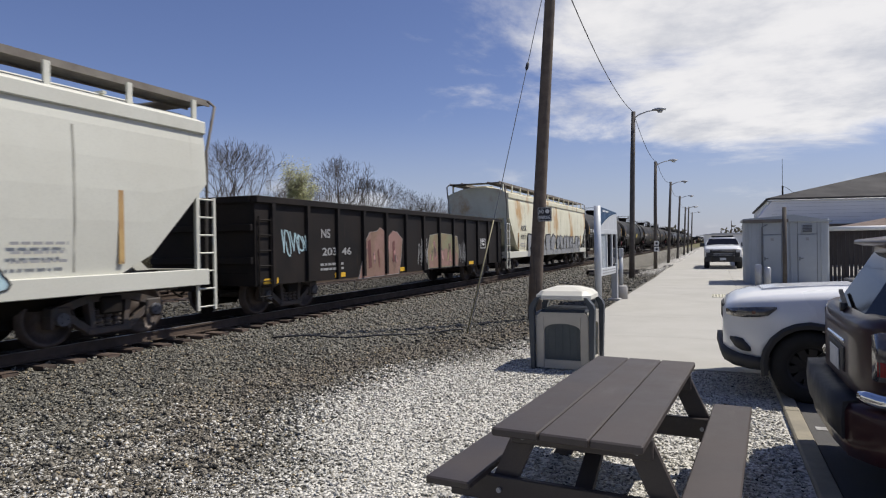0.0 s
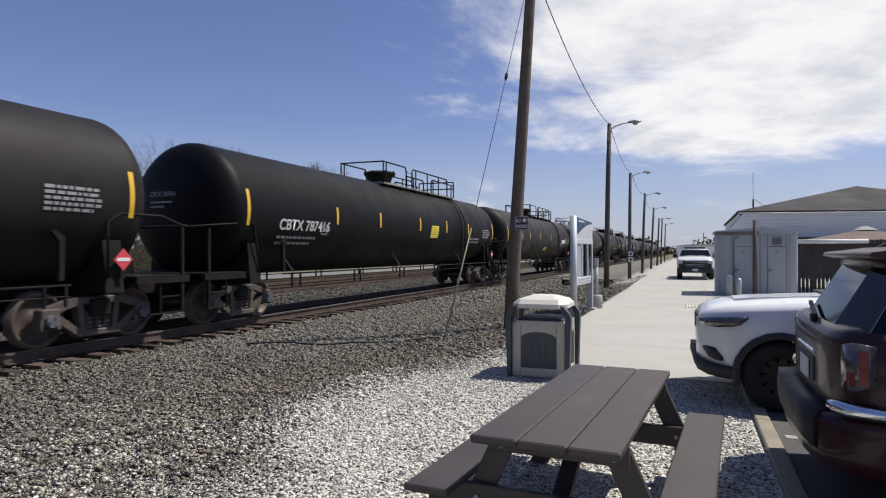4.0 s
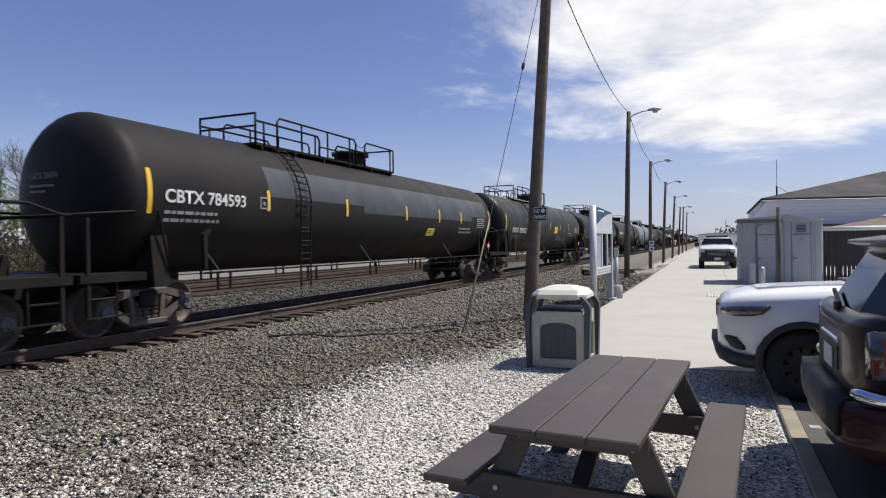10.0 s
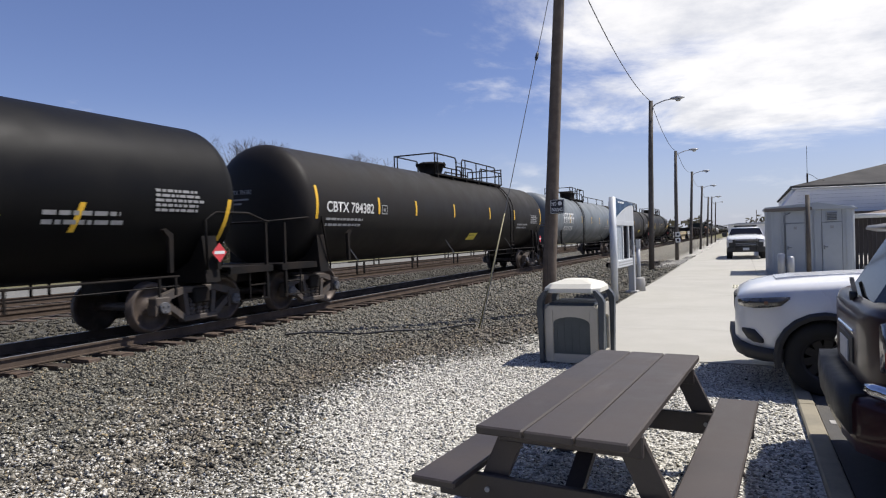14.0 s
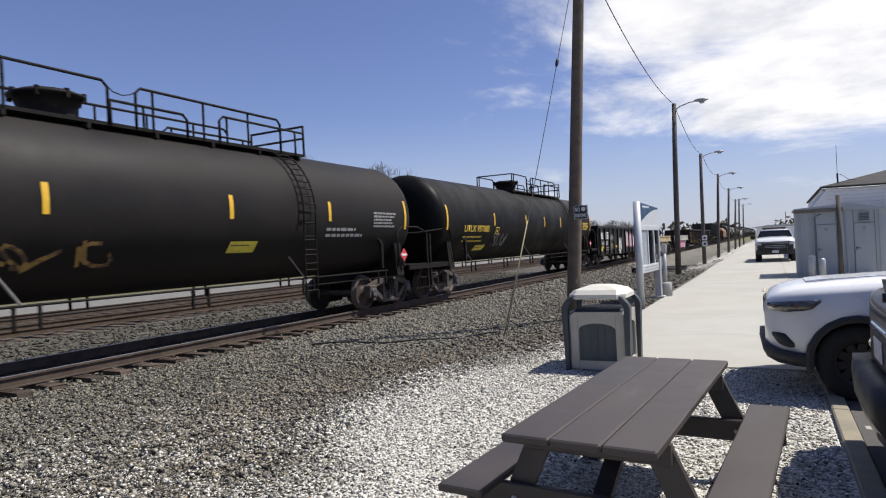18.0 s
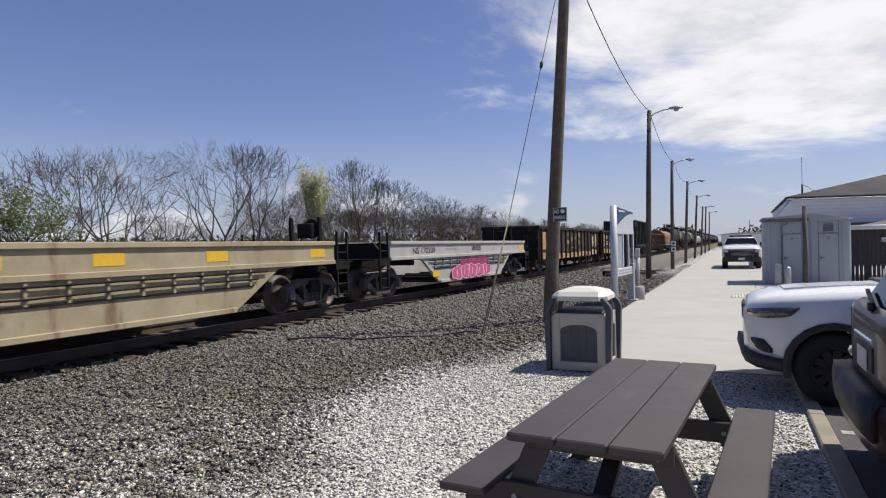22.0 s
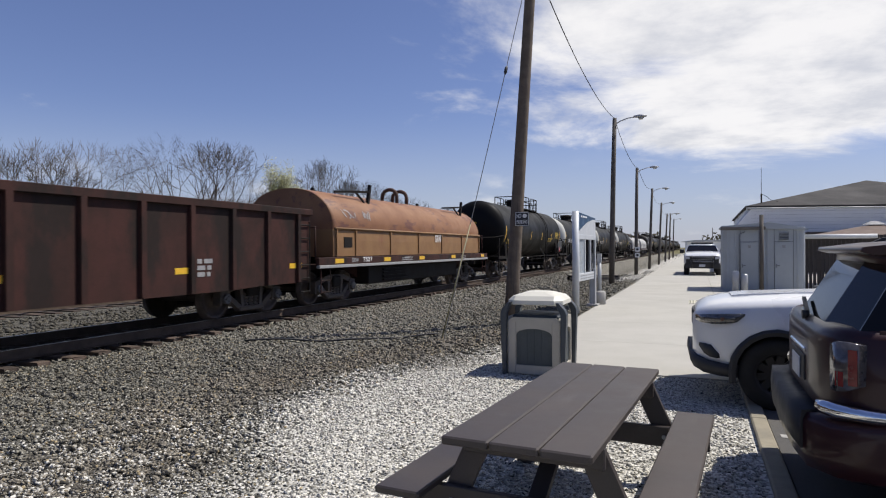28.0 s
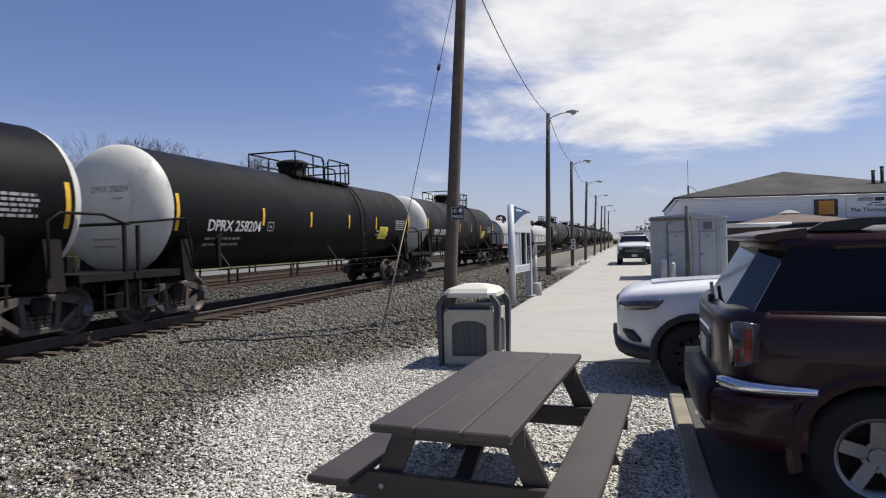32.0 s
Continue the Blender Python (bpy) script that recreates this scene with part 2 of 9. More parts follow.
GONNEW = surf("gondola_new_black", (0.0074, 0.0074, 0.0078), (0.0118, 0.0114, 0.0111), 0.45, 0, 1.1, 0.7, 40, 0.2, 0.06, spec=0.12)
GONRUST = surf("gondola_rust_brown", (0.025, 0.017, 0.0125), (0.014, 0.0105, 0.0085), 0.75, 0, 1.4, 0.95, 30, 0.5, 0.2, stain=(0.085, 0.046, 0.028), stain_at=0.58, stain_scale=(1.6, 1.6, 0.9), stain_soft=0.08, spec=0.25)
GONYEL = surf("gondola_worn_yellow", (0.50, 0.33, 0.13), (0.34, 0.19, 0.08), 0.75, 0, 1.8, 0.9, 40, 0.3, 0.12, stain=(0.06, 0.038, 0.026), stain_at=0.55, stain_scale=(1.3, 1.3, 0.9), stain_soft=0.06)
GONRED = surf("gondola_oxide_red", (0.060, 0.024, 0.019), (0.032, 0.018, 0.015), 0.75, 0, 1.2, 0.95, 40, 0.35, 0.12, stain=(0.019, 0.014, 0.012), stain_at=0.47, stain_scale=(1.2, 1.0, 0.5), stain_soft=0.14, spec=0.2)
HOPDARK = surf("open_hopper_dark", (0.0331, 0.0363, 0.0331), (0.0222, 0.0238, 0.0222), 0.6, 0, 1.2, 0.8, 40, 0.25, 0.08, stain=(0.0711, 0.0633, 0.0553), stain_at=0.66, stain_scale=(1.846, 1.846, 0.385), spec=0.12)
WELLTAN = surf("well_tan", (0.41, 0.345, 0.215), (0.31, 0.245, 0.145), 0.7, 0, 1.2, 0.9, 40, 0.3, 0.1, stain=(0.17, 0.095, 0.05), stain_at=0.56, stain_scale=(1.5, 1.5, 0.35))
WELLGREY = surf("well_grey", (0.4500, 0.4410, 0.4050), (0.3420, 0.3240, 0.2880), 0.7, 0, 1.2, 0.9, 40, 0.3, 0.1, stain=(0.1800, 0.1350, 0.0990), stain_at=0.63, stain_scale=(1.5, 1.5, 0.35))
COILORG = surf("coil_hood_orange", (0.255, 0.118, 0.048), (0.19, 0.082, 0.038), 0.6, 0, 1.0, 0.9, 40, 0.25, 0.08, stain=(0.115, 0.046, 0.034), stain_at=0.56, stain_scale=(2.2, 0.8, 2.4), stain_soft=0.08)
COILTAN = surf("coil_hood_tan", (0.27, 0.148, 0.057), (0.20, 0.10, 0.045), 0.6, 0, 1.0, 0.8, 40, 0.25, 0.08, stain=(0.20, 0.075, 0.038), stain_at=0.58, stain_scale=(1.2, 1.2, 0.5))
COILWHITE = surf("coil_hood_white", (0.42, 0.42, 0.40), (0.30, 0.29, 0.27), 0.6, 0, 1.0, 0.9, stain=(0.16, 0.13, 0.11), stain_at=0.58, stain_scale=(2.2, 2.2, 0.5))
PINK = surf("spray_pink", (0.62, 0.10, 0.24), (0.45, 0.06, 0.18), 0.6, 0, 4, 0.6, stain=(0.16, 0.06, 0.07), stain_at=0.60, stain_scale=(3, 3, 3))
PALEPINK = surf("spray_pale_pink", (0.46, 0.25, 0.23), (0.26, 0.13, 0.12), 0.7, 0, 3, 0.8, stain=(0.05, 0.04, 0.038), stain_at=0.44, stain_scale=(4, 4, 4), stain_soft=0.16)
PALEYEL = surf("spray_pale_yellow", (0.36, 0.32, 0.16), (0.22, 0.19, 0.11), 0.7, 0, 3, 0.8, stain=(0.05, 0.045, 0.038), stain_at=0.44, stain_scale=(4, 4, 4), stain_soft=0.16)
SILVER = surf("spray_silver", (0.27, 0.275, 0.275), (0.20, 0.205, 0.205), 0.5, 0, 3, 0.7, stain=(0.30, 0.29, 0.27), stain_at=0.60, stain_scale=(2.5, 2.5, 1.2), stain_soft=0.16)
TEAL = surf("spray_pale_blue", (0.45, 0.62, 0.66), None, 0.6)
WORNYEL = surf("spray_worn_yellow", (0.42, 0.25, 0.07), (0.30, 0.17, 0.05), 0.75, 0, 2, 0.8, stain=(0.055, 0.036, 0.028), stain_at=0.46, stain_scale=(3, 3, 3), stain_soft=0.1)
PINKDEEP = surf("spray_deep_pink", (0.36, 0.035, 0.12), (0.26, 0.03, 0.09), 0.6, 0, 4, 0.6)
BRACKETGREY = surf("bracket_grey", (0.17, 0.165, 0.155), (0.11, 0.10, 0.095), 0.6, 0, 6, 0.7)
DECKPALE = surf("walkway_pale_steel", (0.30, 0.31, 0.28), (0.22, 0.23, 0.21), 0.6, 0.2, 3, 0.7)
WHITESPRAY = surf("spray_white", (0.62, 0.60, 0.61), (0.45, 0.40, 0.42), 0.65, 0, 3, 0.8, stain=(0.10, 0.085, 0.09), stain_at=0.60, stain_scale=(3, 3, 3), stain_soft=0.16)

BAYYEL = surf("bay_rust_yellow", (0.017, 0.0115, 0.0088), (0.036, 0.021, 0.0145), 0.75, 0, 1.4, 0.9, 30, 0.5, 0.2, stain=(0.44, 0.28, 0.12), stain_at=0.525, stain_scale=(1.6, 1.1, 3.2), stain_soft=0.07)
BAYPINK = surf("bay_rust_pink", (0.017, 0.0115, 0.0088), (0.036, 0.021, 0.0145), 0.75, 0, 1.6, 0.95, 30, 0.5, 0.2, stain=(0.20, 0.095, 0.062), stain_at=0.555, stain_scale=(1.8, 1.4, 2.4), stain_soft=0.12)
BAYWHITE = surf("bay_rust_white", (0.017, 0.0115, 0.0088), (0.036, 0.021, 0.0145), 0.75, 0, 1.4, 0.9, 30, 0.5, 0.2, stain=(0.36, 0.31, 0.25), stain_at=0.56, stain_scale=(1.8, 1.2, 3.4), stain_soft=0.09)
SPRAYROSE = surf("spray_faded_rose", (0.29, 0.165, 0.14), (0.20, 0.13, 0.085), 0.7, 0, 1.3, 0.95, 14, 0.3, 0.1, stain=(0.07, 0.045, 0.038), stain_at=0.57, stain_scale=(2.2, 2.6, 1.4), stain_soft=0.14)
BARERUST = surf("bare_rust", (0.085, 0.040, 0.026), (0.05, 0.026, 0.019), 0.8, 0, 3, 0.9)
PINKDULL = surf("spray_dull_red", (0.16, 0.055, 0.05), (0.10, 0.04, 0.036), 0.7, 0, 3, 0.8)
SPRAYLIME = surf("spray_faded_lime", (0.21, 0.22, 0.125), (0.25, 0.165, 0.10), 0.7, 0, 1.3, 0.95, 14, 0.3, 0.1, stain=(0.07, 0.055, 0.040), stain_at=0.57, stain_scale=(2.2, 2.6, 1.4), stain_soft=0.14)

# ---------------------------------------------------------------- mesh helpers
def mesh_of(name, bm, mats, smooth=False):
    me = bpy.data.meshes.new(name)
    bm.normal_update()
    bm.to_mesh(me)
    bm.free()
    for m in mats if isinstance(mats, (list, tuple)) else (mats,):
        me.materials.append(m)
    if smooth:
        me.polygons.foreach_set("use_smooth", [True] * len(me.polygons))
    return me


def put(name, me, parent=None, at=(0, 0, 0), turn=(0, 0, 0), label=""):
    ob = new(name, me)
    ob.parent = parent
    ob.matrix_basis = pose(*at, *turn)
    return tagged(ob, label=label)


def part(name, bm, material, parent=None, label="", smooth=False, at=(0, 0, 0)):
    return put(name, mesh_of(name, bm, material, smooth), parent, at, label=label)


def base(name, at=(0, 0, 0), turn=0.0, label="", category="", group="", kind=""):
    ob = new(name)
    ob.empty_display_size = 0.2
    ob.matrix_basis = pose(*at, 0, 0, turn)
    return tagged(ob, label, category, group, kind)


def box(bm, x0, x1, y0, y1, z0, z1, bevel=0.0, mat=0):
    vs = [bm.verts.new(p) for p in ((x0, y0, z0), (x1, y0, z0), (x1, y1, z0), (x0, y1, z0), (x0, y0, z1), (x1, y0, z1), (x1, y1, z1), (x0, y1, z1))]
    fs = [bm.faces.new([vs[k] for k in q]) for q in ((0, 3, 2, 1), (4, 5, 6, 7), (0, 1, 5, 4), (1, 2, 6, 5), (2, 3, 7, 6), (3, 0, 4, 7))]
    for f in fs:
        f.material_index = mat
    if bevel:
        es = list({e for f in fs for e in f.edges})
        done = bmesh.ops.bevel(bm, geom=es, offset=bevel, segments=1, affect="EDGES", profile=0.7)
        for f in done["faces"]:
            f.material_index = mat
    return fs


def beam(bm, p, q, w, h, up=(0, 0, 1), mat=0):
    """A bar with a w by h section from p to q."""
    p, q = Vector(p), Vector(q)
    d = (q - p).normalized()
    side = d.cross(Vector(up))
    side = side.normalized() if side.length > 1e-4 else Vector((1, 0, 0))
    top = side.cross(d)
    vs = [bm.verts.new(o + side * (a * w / 2) + top * (b * h / 2)) for o in (p, q) for a, b in ((-1, -1), (1, -1), (1, 1), (-1, 1))]
    for k in ((3, 2, 1, 0), (4, 5, 6, 7), (0, 1, 5, 4), (1, 2, 6, 5), (2, 3, 7, 6), (3, 0, 4, 7)):
        bm.faces.new([vs[i] for i in k]).material_index = mat


def tube(bm, pts, r, n=6, mat=0, cap=True):
    """A round bar along a line of points; r may be one radius or one for each point."""
    pts = [Vector(p) for p in pts]
    rs = r if isinstance(r, (list, tuple)) else [r] * len(pts)
    rings, last = [], None
    for k, p in enumerate(pts):
        d = (pts[min(k + 1, len(pts) - 1)] - pts[max(k - 1, 0)]).normalized()
        u = d.cross(Vector((0, 0, 1)) if abs(d.z) < 0.9 else Vector((1, 0, 0))) if last is None else last - d * last.dot(d)
        u.normalize()
        last, v = u, d.cross(u)
        rings.append([bm.verts.new(p + rs[k] * (u * math.cos(a) + v * math.sin(a))) for a in (2 * math.pi * i / n for i in range(n))])
    for a, b in zip(rings, rings[1:]):
        for i in range(n):
            f = bm.faces.new((a[i], a[(i + 1) % n], b[(i + 1) % n], b[i]))
            f.material_index, f.smooth = mat, n > 5
    if cap:
        bm.faces.new(rings[0][::-1]).material_index = mat
        bm.faces.new(rings[-1]).material_index = mat


def loft(bm, rings, closed=True, mat=0, cap=True, smooth=True):
    vs = [[bm.verts.new(p) for p in ring] for ring in rings]
    n = len(vs[0])
    for a, b in zip(vs, vs[1:]):
        for i in range(n if closed else n - 1):
            f = bm.faces.new((a[i], a[(i + 1) % n], b[(i + 1) % n], b[i]))
            f.material_index, f.smooth = mat, smooth
    if cap and closed:
        bm.faces.new(vs[0][::-1]).material_index = mat
        bm.faces.new(vs[-1]).material_index = mat
    return vs


def prism(bm, poly, axis, lo, hi, mat=0, bevel=0.0):
    """A flat outline pushed along an axis: for x the outline is (y, z), for y it is (x, z), for z it is (x, y)."""
    def place(p, d):
        return {"x": (d, p[0], p[1]), "y": (p[0], d, p[1]), "z": (p[0], p[1], d)}[axis]
    a, b = [bm.verts.new(place(p, lo)) for p in poly], [bm.verts.new(place(p, hi)) for p in poly]
    n = len(poly)
    fs = [bm.faces.new(a), bm.faces.new(b[::-1])] + [bm.faces.new((a[i], b[i], b[(i + 1) % n], a[(i + 1) % n])) for i in range(n)]
    for f in fs:
        f.material_index = mat
    bmesh.ops.recalc_face_normals(bm, faces=fs)
    if bevel:
        done = bmesh.ops.bevel(bm, geom=list({e for f in fs for e in f.edges}), offset=bevel, segments=2, affect="EDGES", profile=0.7)
        for f in done["faces"]:
            f.material_index = mat
    return fs


def disc(bm, centre, axis, r, h, n=20, mat=0, bevel=0.0):
    """A short drum, axis x, y or z, from its centre."""
    i = "xyz".index(axis)
    def place(a, d):
        p = [0.0, 0.0, 0.0]
        p[i], p[(i + 1) % 3], p[(i + 2) % 3] = d, r * math.cos(a), r * math.sin(a)
        return Vector(p) + Vector(centre)
    rings = [[place(2 * math.pi * k / n, d) for k in range(n)] for d in (-h / 2, h / 2)]
    loft(bm, rings, mat=mat, smooth=n > 10)


FONT_MESHES = {}


def letters(text, height, width, material, wrap=None):
    """Raised paint lettering: u runs along +y, v up, on the plane x = 0, or wrapped on a drum with wrap(v) -> x."""
    key = (text, round(height, 3), round(width, 3), material.name)
    if key in FONT_MESHES and wrap is None:
        return FONT_MESHES[key]
    cu = bpy.data.curves.new("lettering", "FONT")
    cu.body, cu.size, cu.extrude = text, 1.0, 0.0
    cu.offset = 0.02
    ob = bpy.data.objects.new("lettering_source", cu)
    scene.collection.objects.link(ob)
    me = bpy.data.meshes.new_from_object(ob.evaluated_get(bpy.context.evaluated_depsgraph_get()))
    bpy.data.objects.remove(ob)
    co = np.zeros(len(me.vertices) * 3)
    me.vertices.foreach_get("co", co)
    co = co.reshape(-1, 3)
    lo, hi = co.min(0), co.max(0)
    u = (co[:, 0] - lo[0]) / (hi[0] - lo[0]) * width
    v = (co[:, 1] - lo[1]) / (hi[1] - lo[1]) * height
    x = np.array([wrap(t) for t in v]) if wrap else np.zeros(len(u))
    me.vertices.foreach_set("co", np.stack([x, u, v], 1).ravel())
    me.update()
    me.materials.clear()
    me.materials.append(material)
    if wrap is None:
        FONT_MESHES[key] = me
    return me


def bars(bm, y0, z0, width, rows, pitch, tall, seed=0, mat=0, x=lambda z: 0.0, fill=0.8):
    """Lines of small print as plain bars on the plane x."""
    rnd = random.Random(seed)
    for k in range(rows):
        y, z = y0, z0 - k * pitch
        end = y0 + width * rnd.uniform(0.75, 1.0)
        while y < end:
            w = rnd.uniform(0.6, 2.2) * tall * 1.6
            e = min(y + w, end)
            f = bm.faces.new([bm.verts.new(p) for p in ((x(z), y, z), (x(z), e, z), (x(z + tall), e, z + tall), (x(z + tall), y, z + tall))])
            f.material_index = mat
            y = e + tall * (1 - fill) * 3.2


FORMS = [
    [[(0, 1), (0.5, 0), (1, 1)]],
    [[(0.5, 0), (0.95, 0.25), (0.95, 0.75), (0.5, 1), (0.05, 0.75), (0.05, 0.25), (0.5, 0)]],
    [[(0.15, 1), (0.15, 0), (0.9, 0)]],
    [[(0, 0), (0.5, 1), (1, 0)], [(0.25, 0.38), (0.75, 0.38)]],
    [[(0.95, 0.9), (0.4, 1), (0.1, 0.72), (0.85, 0.35), (0.6, 0), (0.05, 0.1)]],
    [[(0.1, 0), (0.1, 1)], [(0.95, 1), (0.15, 0.5), (0.95, 0)]],
    [[(0.1, 0), (0.1, 1), (0.8, 0.92), (0.85, 0.62), (0.15, 0.5), (0.9, 0)]],
    [[(0.95, 1), (0.1, 1), (0.1, 0), (0.95, 0)], [(0.15, 0.5), (0.75, 0.5)]],
]


def spray_letters(make, y0, z0, width, height, count, seed, x, mats=(0, 1), grow=0.05):
    """Fat sprayed block letters: thick strokes with an outline under a fill; make() takes each finished letter."""
    rnd = random.Random(seed)
    w = width / count
    r = min(0.17 * w, 0.15 * height)

    def stroke(bm, p, q, rad, off, mat):
        d = (q - p)
        if d.length < 1e-3:
            return
        u = d.normalized() * rad
        n = Vector((-u.y, u.x))
        ring = [p + n, p + (n - u) * 0.95, p - u, p - (n + u) * 0.95, p - n, q - n, q + (u - n) * 0.95, q + u, q + (n + u) * 0.95, q + n]
        f = bm.faces.new([bm.verts.new(((x(c.y) if callable(x) else x) + off, c.x, c.y)) for c in ring])
        f.material_index = mat

    for k in range(count):
        form, bm = rnd.choice(FORMS), bmesh.new()
        tilt, sw = rnd.uniform(-0.12, 0.12), rnd.uniform(0.86, 1.05)
        lift = rnd.uniform(-0.06, 0.06) * height
        i = 0
        for line in form:
            pts = []
            for a, b in line:
                cy = y0 + w * k + r + grow * 0.3 + (w - 2 * r - grow * 0.6) * (0.5 + (a - 0.5) * sw) + tilt * (b - 0.5) * w
                cz = z0 + r + grow + lift * (b - 0.5) + (height - 2 * r - 2 * grow) * b
                pts.append(Vector((cy + rnd.uniform(-.03, .03) * w, cz + rnd.uniform(-.03, .03) * height)))
            for p, q in zip(pts, pts[1:]):
                stroke(bm, p, q, r + grow, 0.0004 * i, mats[0])
                stroke(bm, p, q, r, 0.006 + 0.0004 * i, mats[1])
                i += 1
        make(bm)


def bubble(make, y0, z0, width, height, count, seed, x):
    """A swollen throw-up letter: an overlapping round body with a thin pale contour and an inner stroke."""
    rnd = random.Random(seed)
    w = width / count
    for k in range(count):
        bm = bmesh.new()
        cy, cz = y0 + w * (k + 0.5), z0 + height / 2
        a0, a1 = 0.68 * w, rnd.uniform(0.42, 0.52) * height
        cz += rnd.uniform(-0.06, 0.06) * height
        ph = rnd.uniform(0, 6)
        n = 22
        ring = []
        for i in range(n):
            a = 2 * math.pi * i / n
            g = 1 + 0.13 * math.sin(3 * a + ph) + 0.07 * math.sin(5 * a - ph)
            sq = max(abs(math.cos(a)), abs(math.sin(a))) ** -0.45
            ring.append((cy + a0 * g * sq * math.cos(a) * 0.86, min(max(cz + a1 * g * sq * math.sin(a) * 0.9, z0), z0 + height)))
        off = 0.0006 * k

        def face(pts, o, mat):
            f = bm.faces.new([bm.verts.new((x + o, p[0], p[1])) for p in pts])
            f.material_index = mat
        for i in range(n):
            face([(cy, cz), ring[i], ring[(i + 1) % n]], off, 0)
        line = [(cy + (p[0] - cy) * 0.99, cz + (p[1] - cz) * 0.985) for p in ring]
        for i in range(n):
            p, q = line[i], line[(i + 1) % n]
            inner = lambda v: (cy + (v[0] - cy) * 0.91, cz + (v[1] - cz) * 0.925)
            face([p, q, inner(q), inner(p)], off + 0.008, 1)
        s = rnd.uniform(-0.2, 0.2) * w
        face([(cy + s - 0.025, cz - 0.22 * height), (cy + s + 0.025, cz - 0.22 * height), (cy + s * 0.4 + 0.03, cz + 0.2 * height), (cy + s * 0.4 - 0.02, cz + 0.2 * height)], off + 0.008, 1)
        make(bm)


def scribble(bm, y0, z0, width, height, seed, x, r=0.02, strokes=5, mat=0):
    """A hand-sprayed tag: thin strokes, some looping, some jagged."""
    rnd = random.Random(seed)
    for k in range(strokes):
        cy = y0 + width * (k + 0.5) / strokes
        pts = []
        if k % 3 == 1:
            a0, turns = rnd.uniform(0, 6.28), rnd.uniform(0.6, 1.1)
            ax, az = width / strokes * rnd.uniform(0.45, 0.8), height * rnd.uniform(0.25, 0.5)
            for i in range(11):
                a = a0 + turns * 6.28 * i / 10
                pts.append((cy + ax * math.cos(a), z0 + height / 2 + az * math.sin(a * 0.9)))
        else:
            up = rnd.random() < 0.5
            for i in range(rnd.randint(3, 5)):
                pts.append((cy + width / strokes * (rnd.uniform(-0.75, 0.75)), z0 + height * (rnd.uniform(0.65, 1.0) if (i % 2 == 0) == up else rnd.uniform(0.0, 0.35))))
        for n, ((ya, za), (yb, zb)) in enumerate(zip(pts, pts[1:])):
            d = Vector((yb - ya, zb - za))
            if d.length < 1e-3:
                continue
            u = d.normalized() * r
            nrm = Vector((-u.y, u.x))
            quad = [(ya + nrm.x - u.x, za + nrm.y - u.y), (ya - nrm.x - u.x, za - nrm.y - u.y), (yb - nrm.x + u.x, zb - nrm.y + u.y), (yb + nrm.x + u.x, zb + nrm.y + u.y)]
            lift = 0.0003 * (n + 12 * k)
            f = bm.faces.new([bm.verts.new(((x(q[1]) if callable(x) else x) + lift, q[0], q[1])) for q in quad])
            f.material_index = mat



# ---------------------------------------------------------------- ground
TRACK_X, RAIL_Z = -10.25, 0.12
TRACKS = (TRACK_X, -17.6, -21.9)


def step(a, b, v):
    t = min(1.0, max(0.0, (v - a) / (b - a)))
    return t * t * (3 - 2 * t)


def ground_z(x, y):
    z = -0.12 * step(-2.6, -6.0, x)
    z -= 0.012 * step(-8.0, -8.9, x)
    z -= 0.10 * step(-12.0, -13.4, x) * step(-15.9, -14.4, x)
    z -= 0.25 * step(-23.8, -26.0, x)
    z -= 0.22 * step(-2.5, -3.6, x) * step(-8.2, -5.0, x) * step(30, 42, y)
    return z


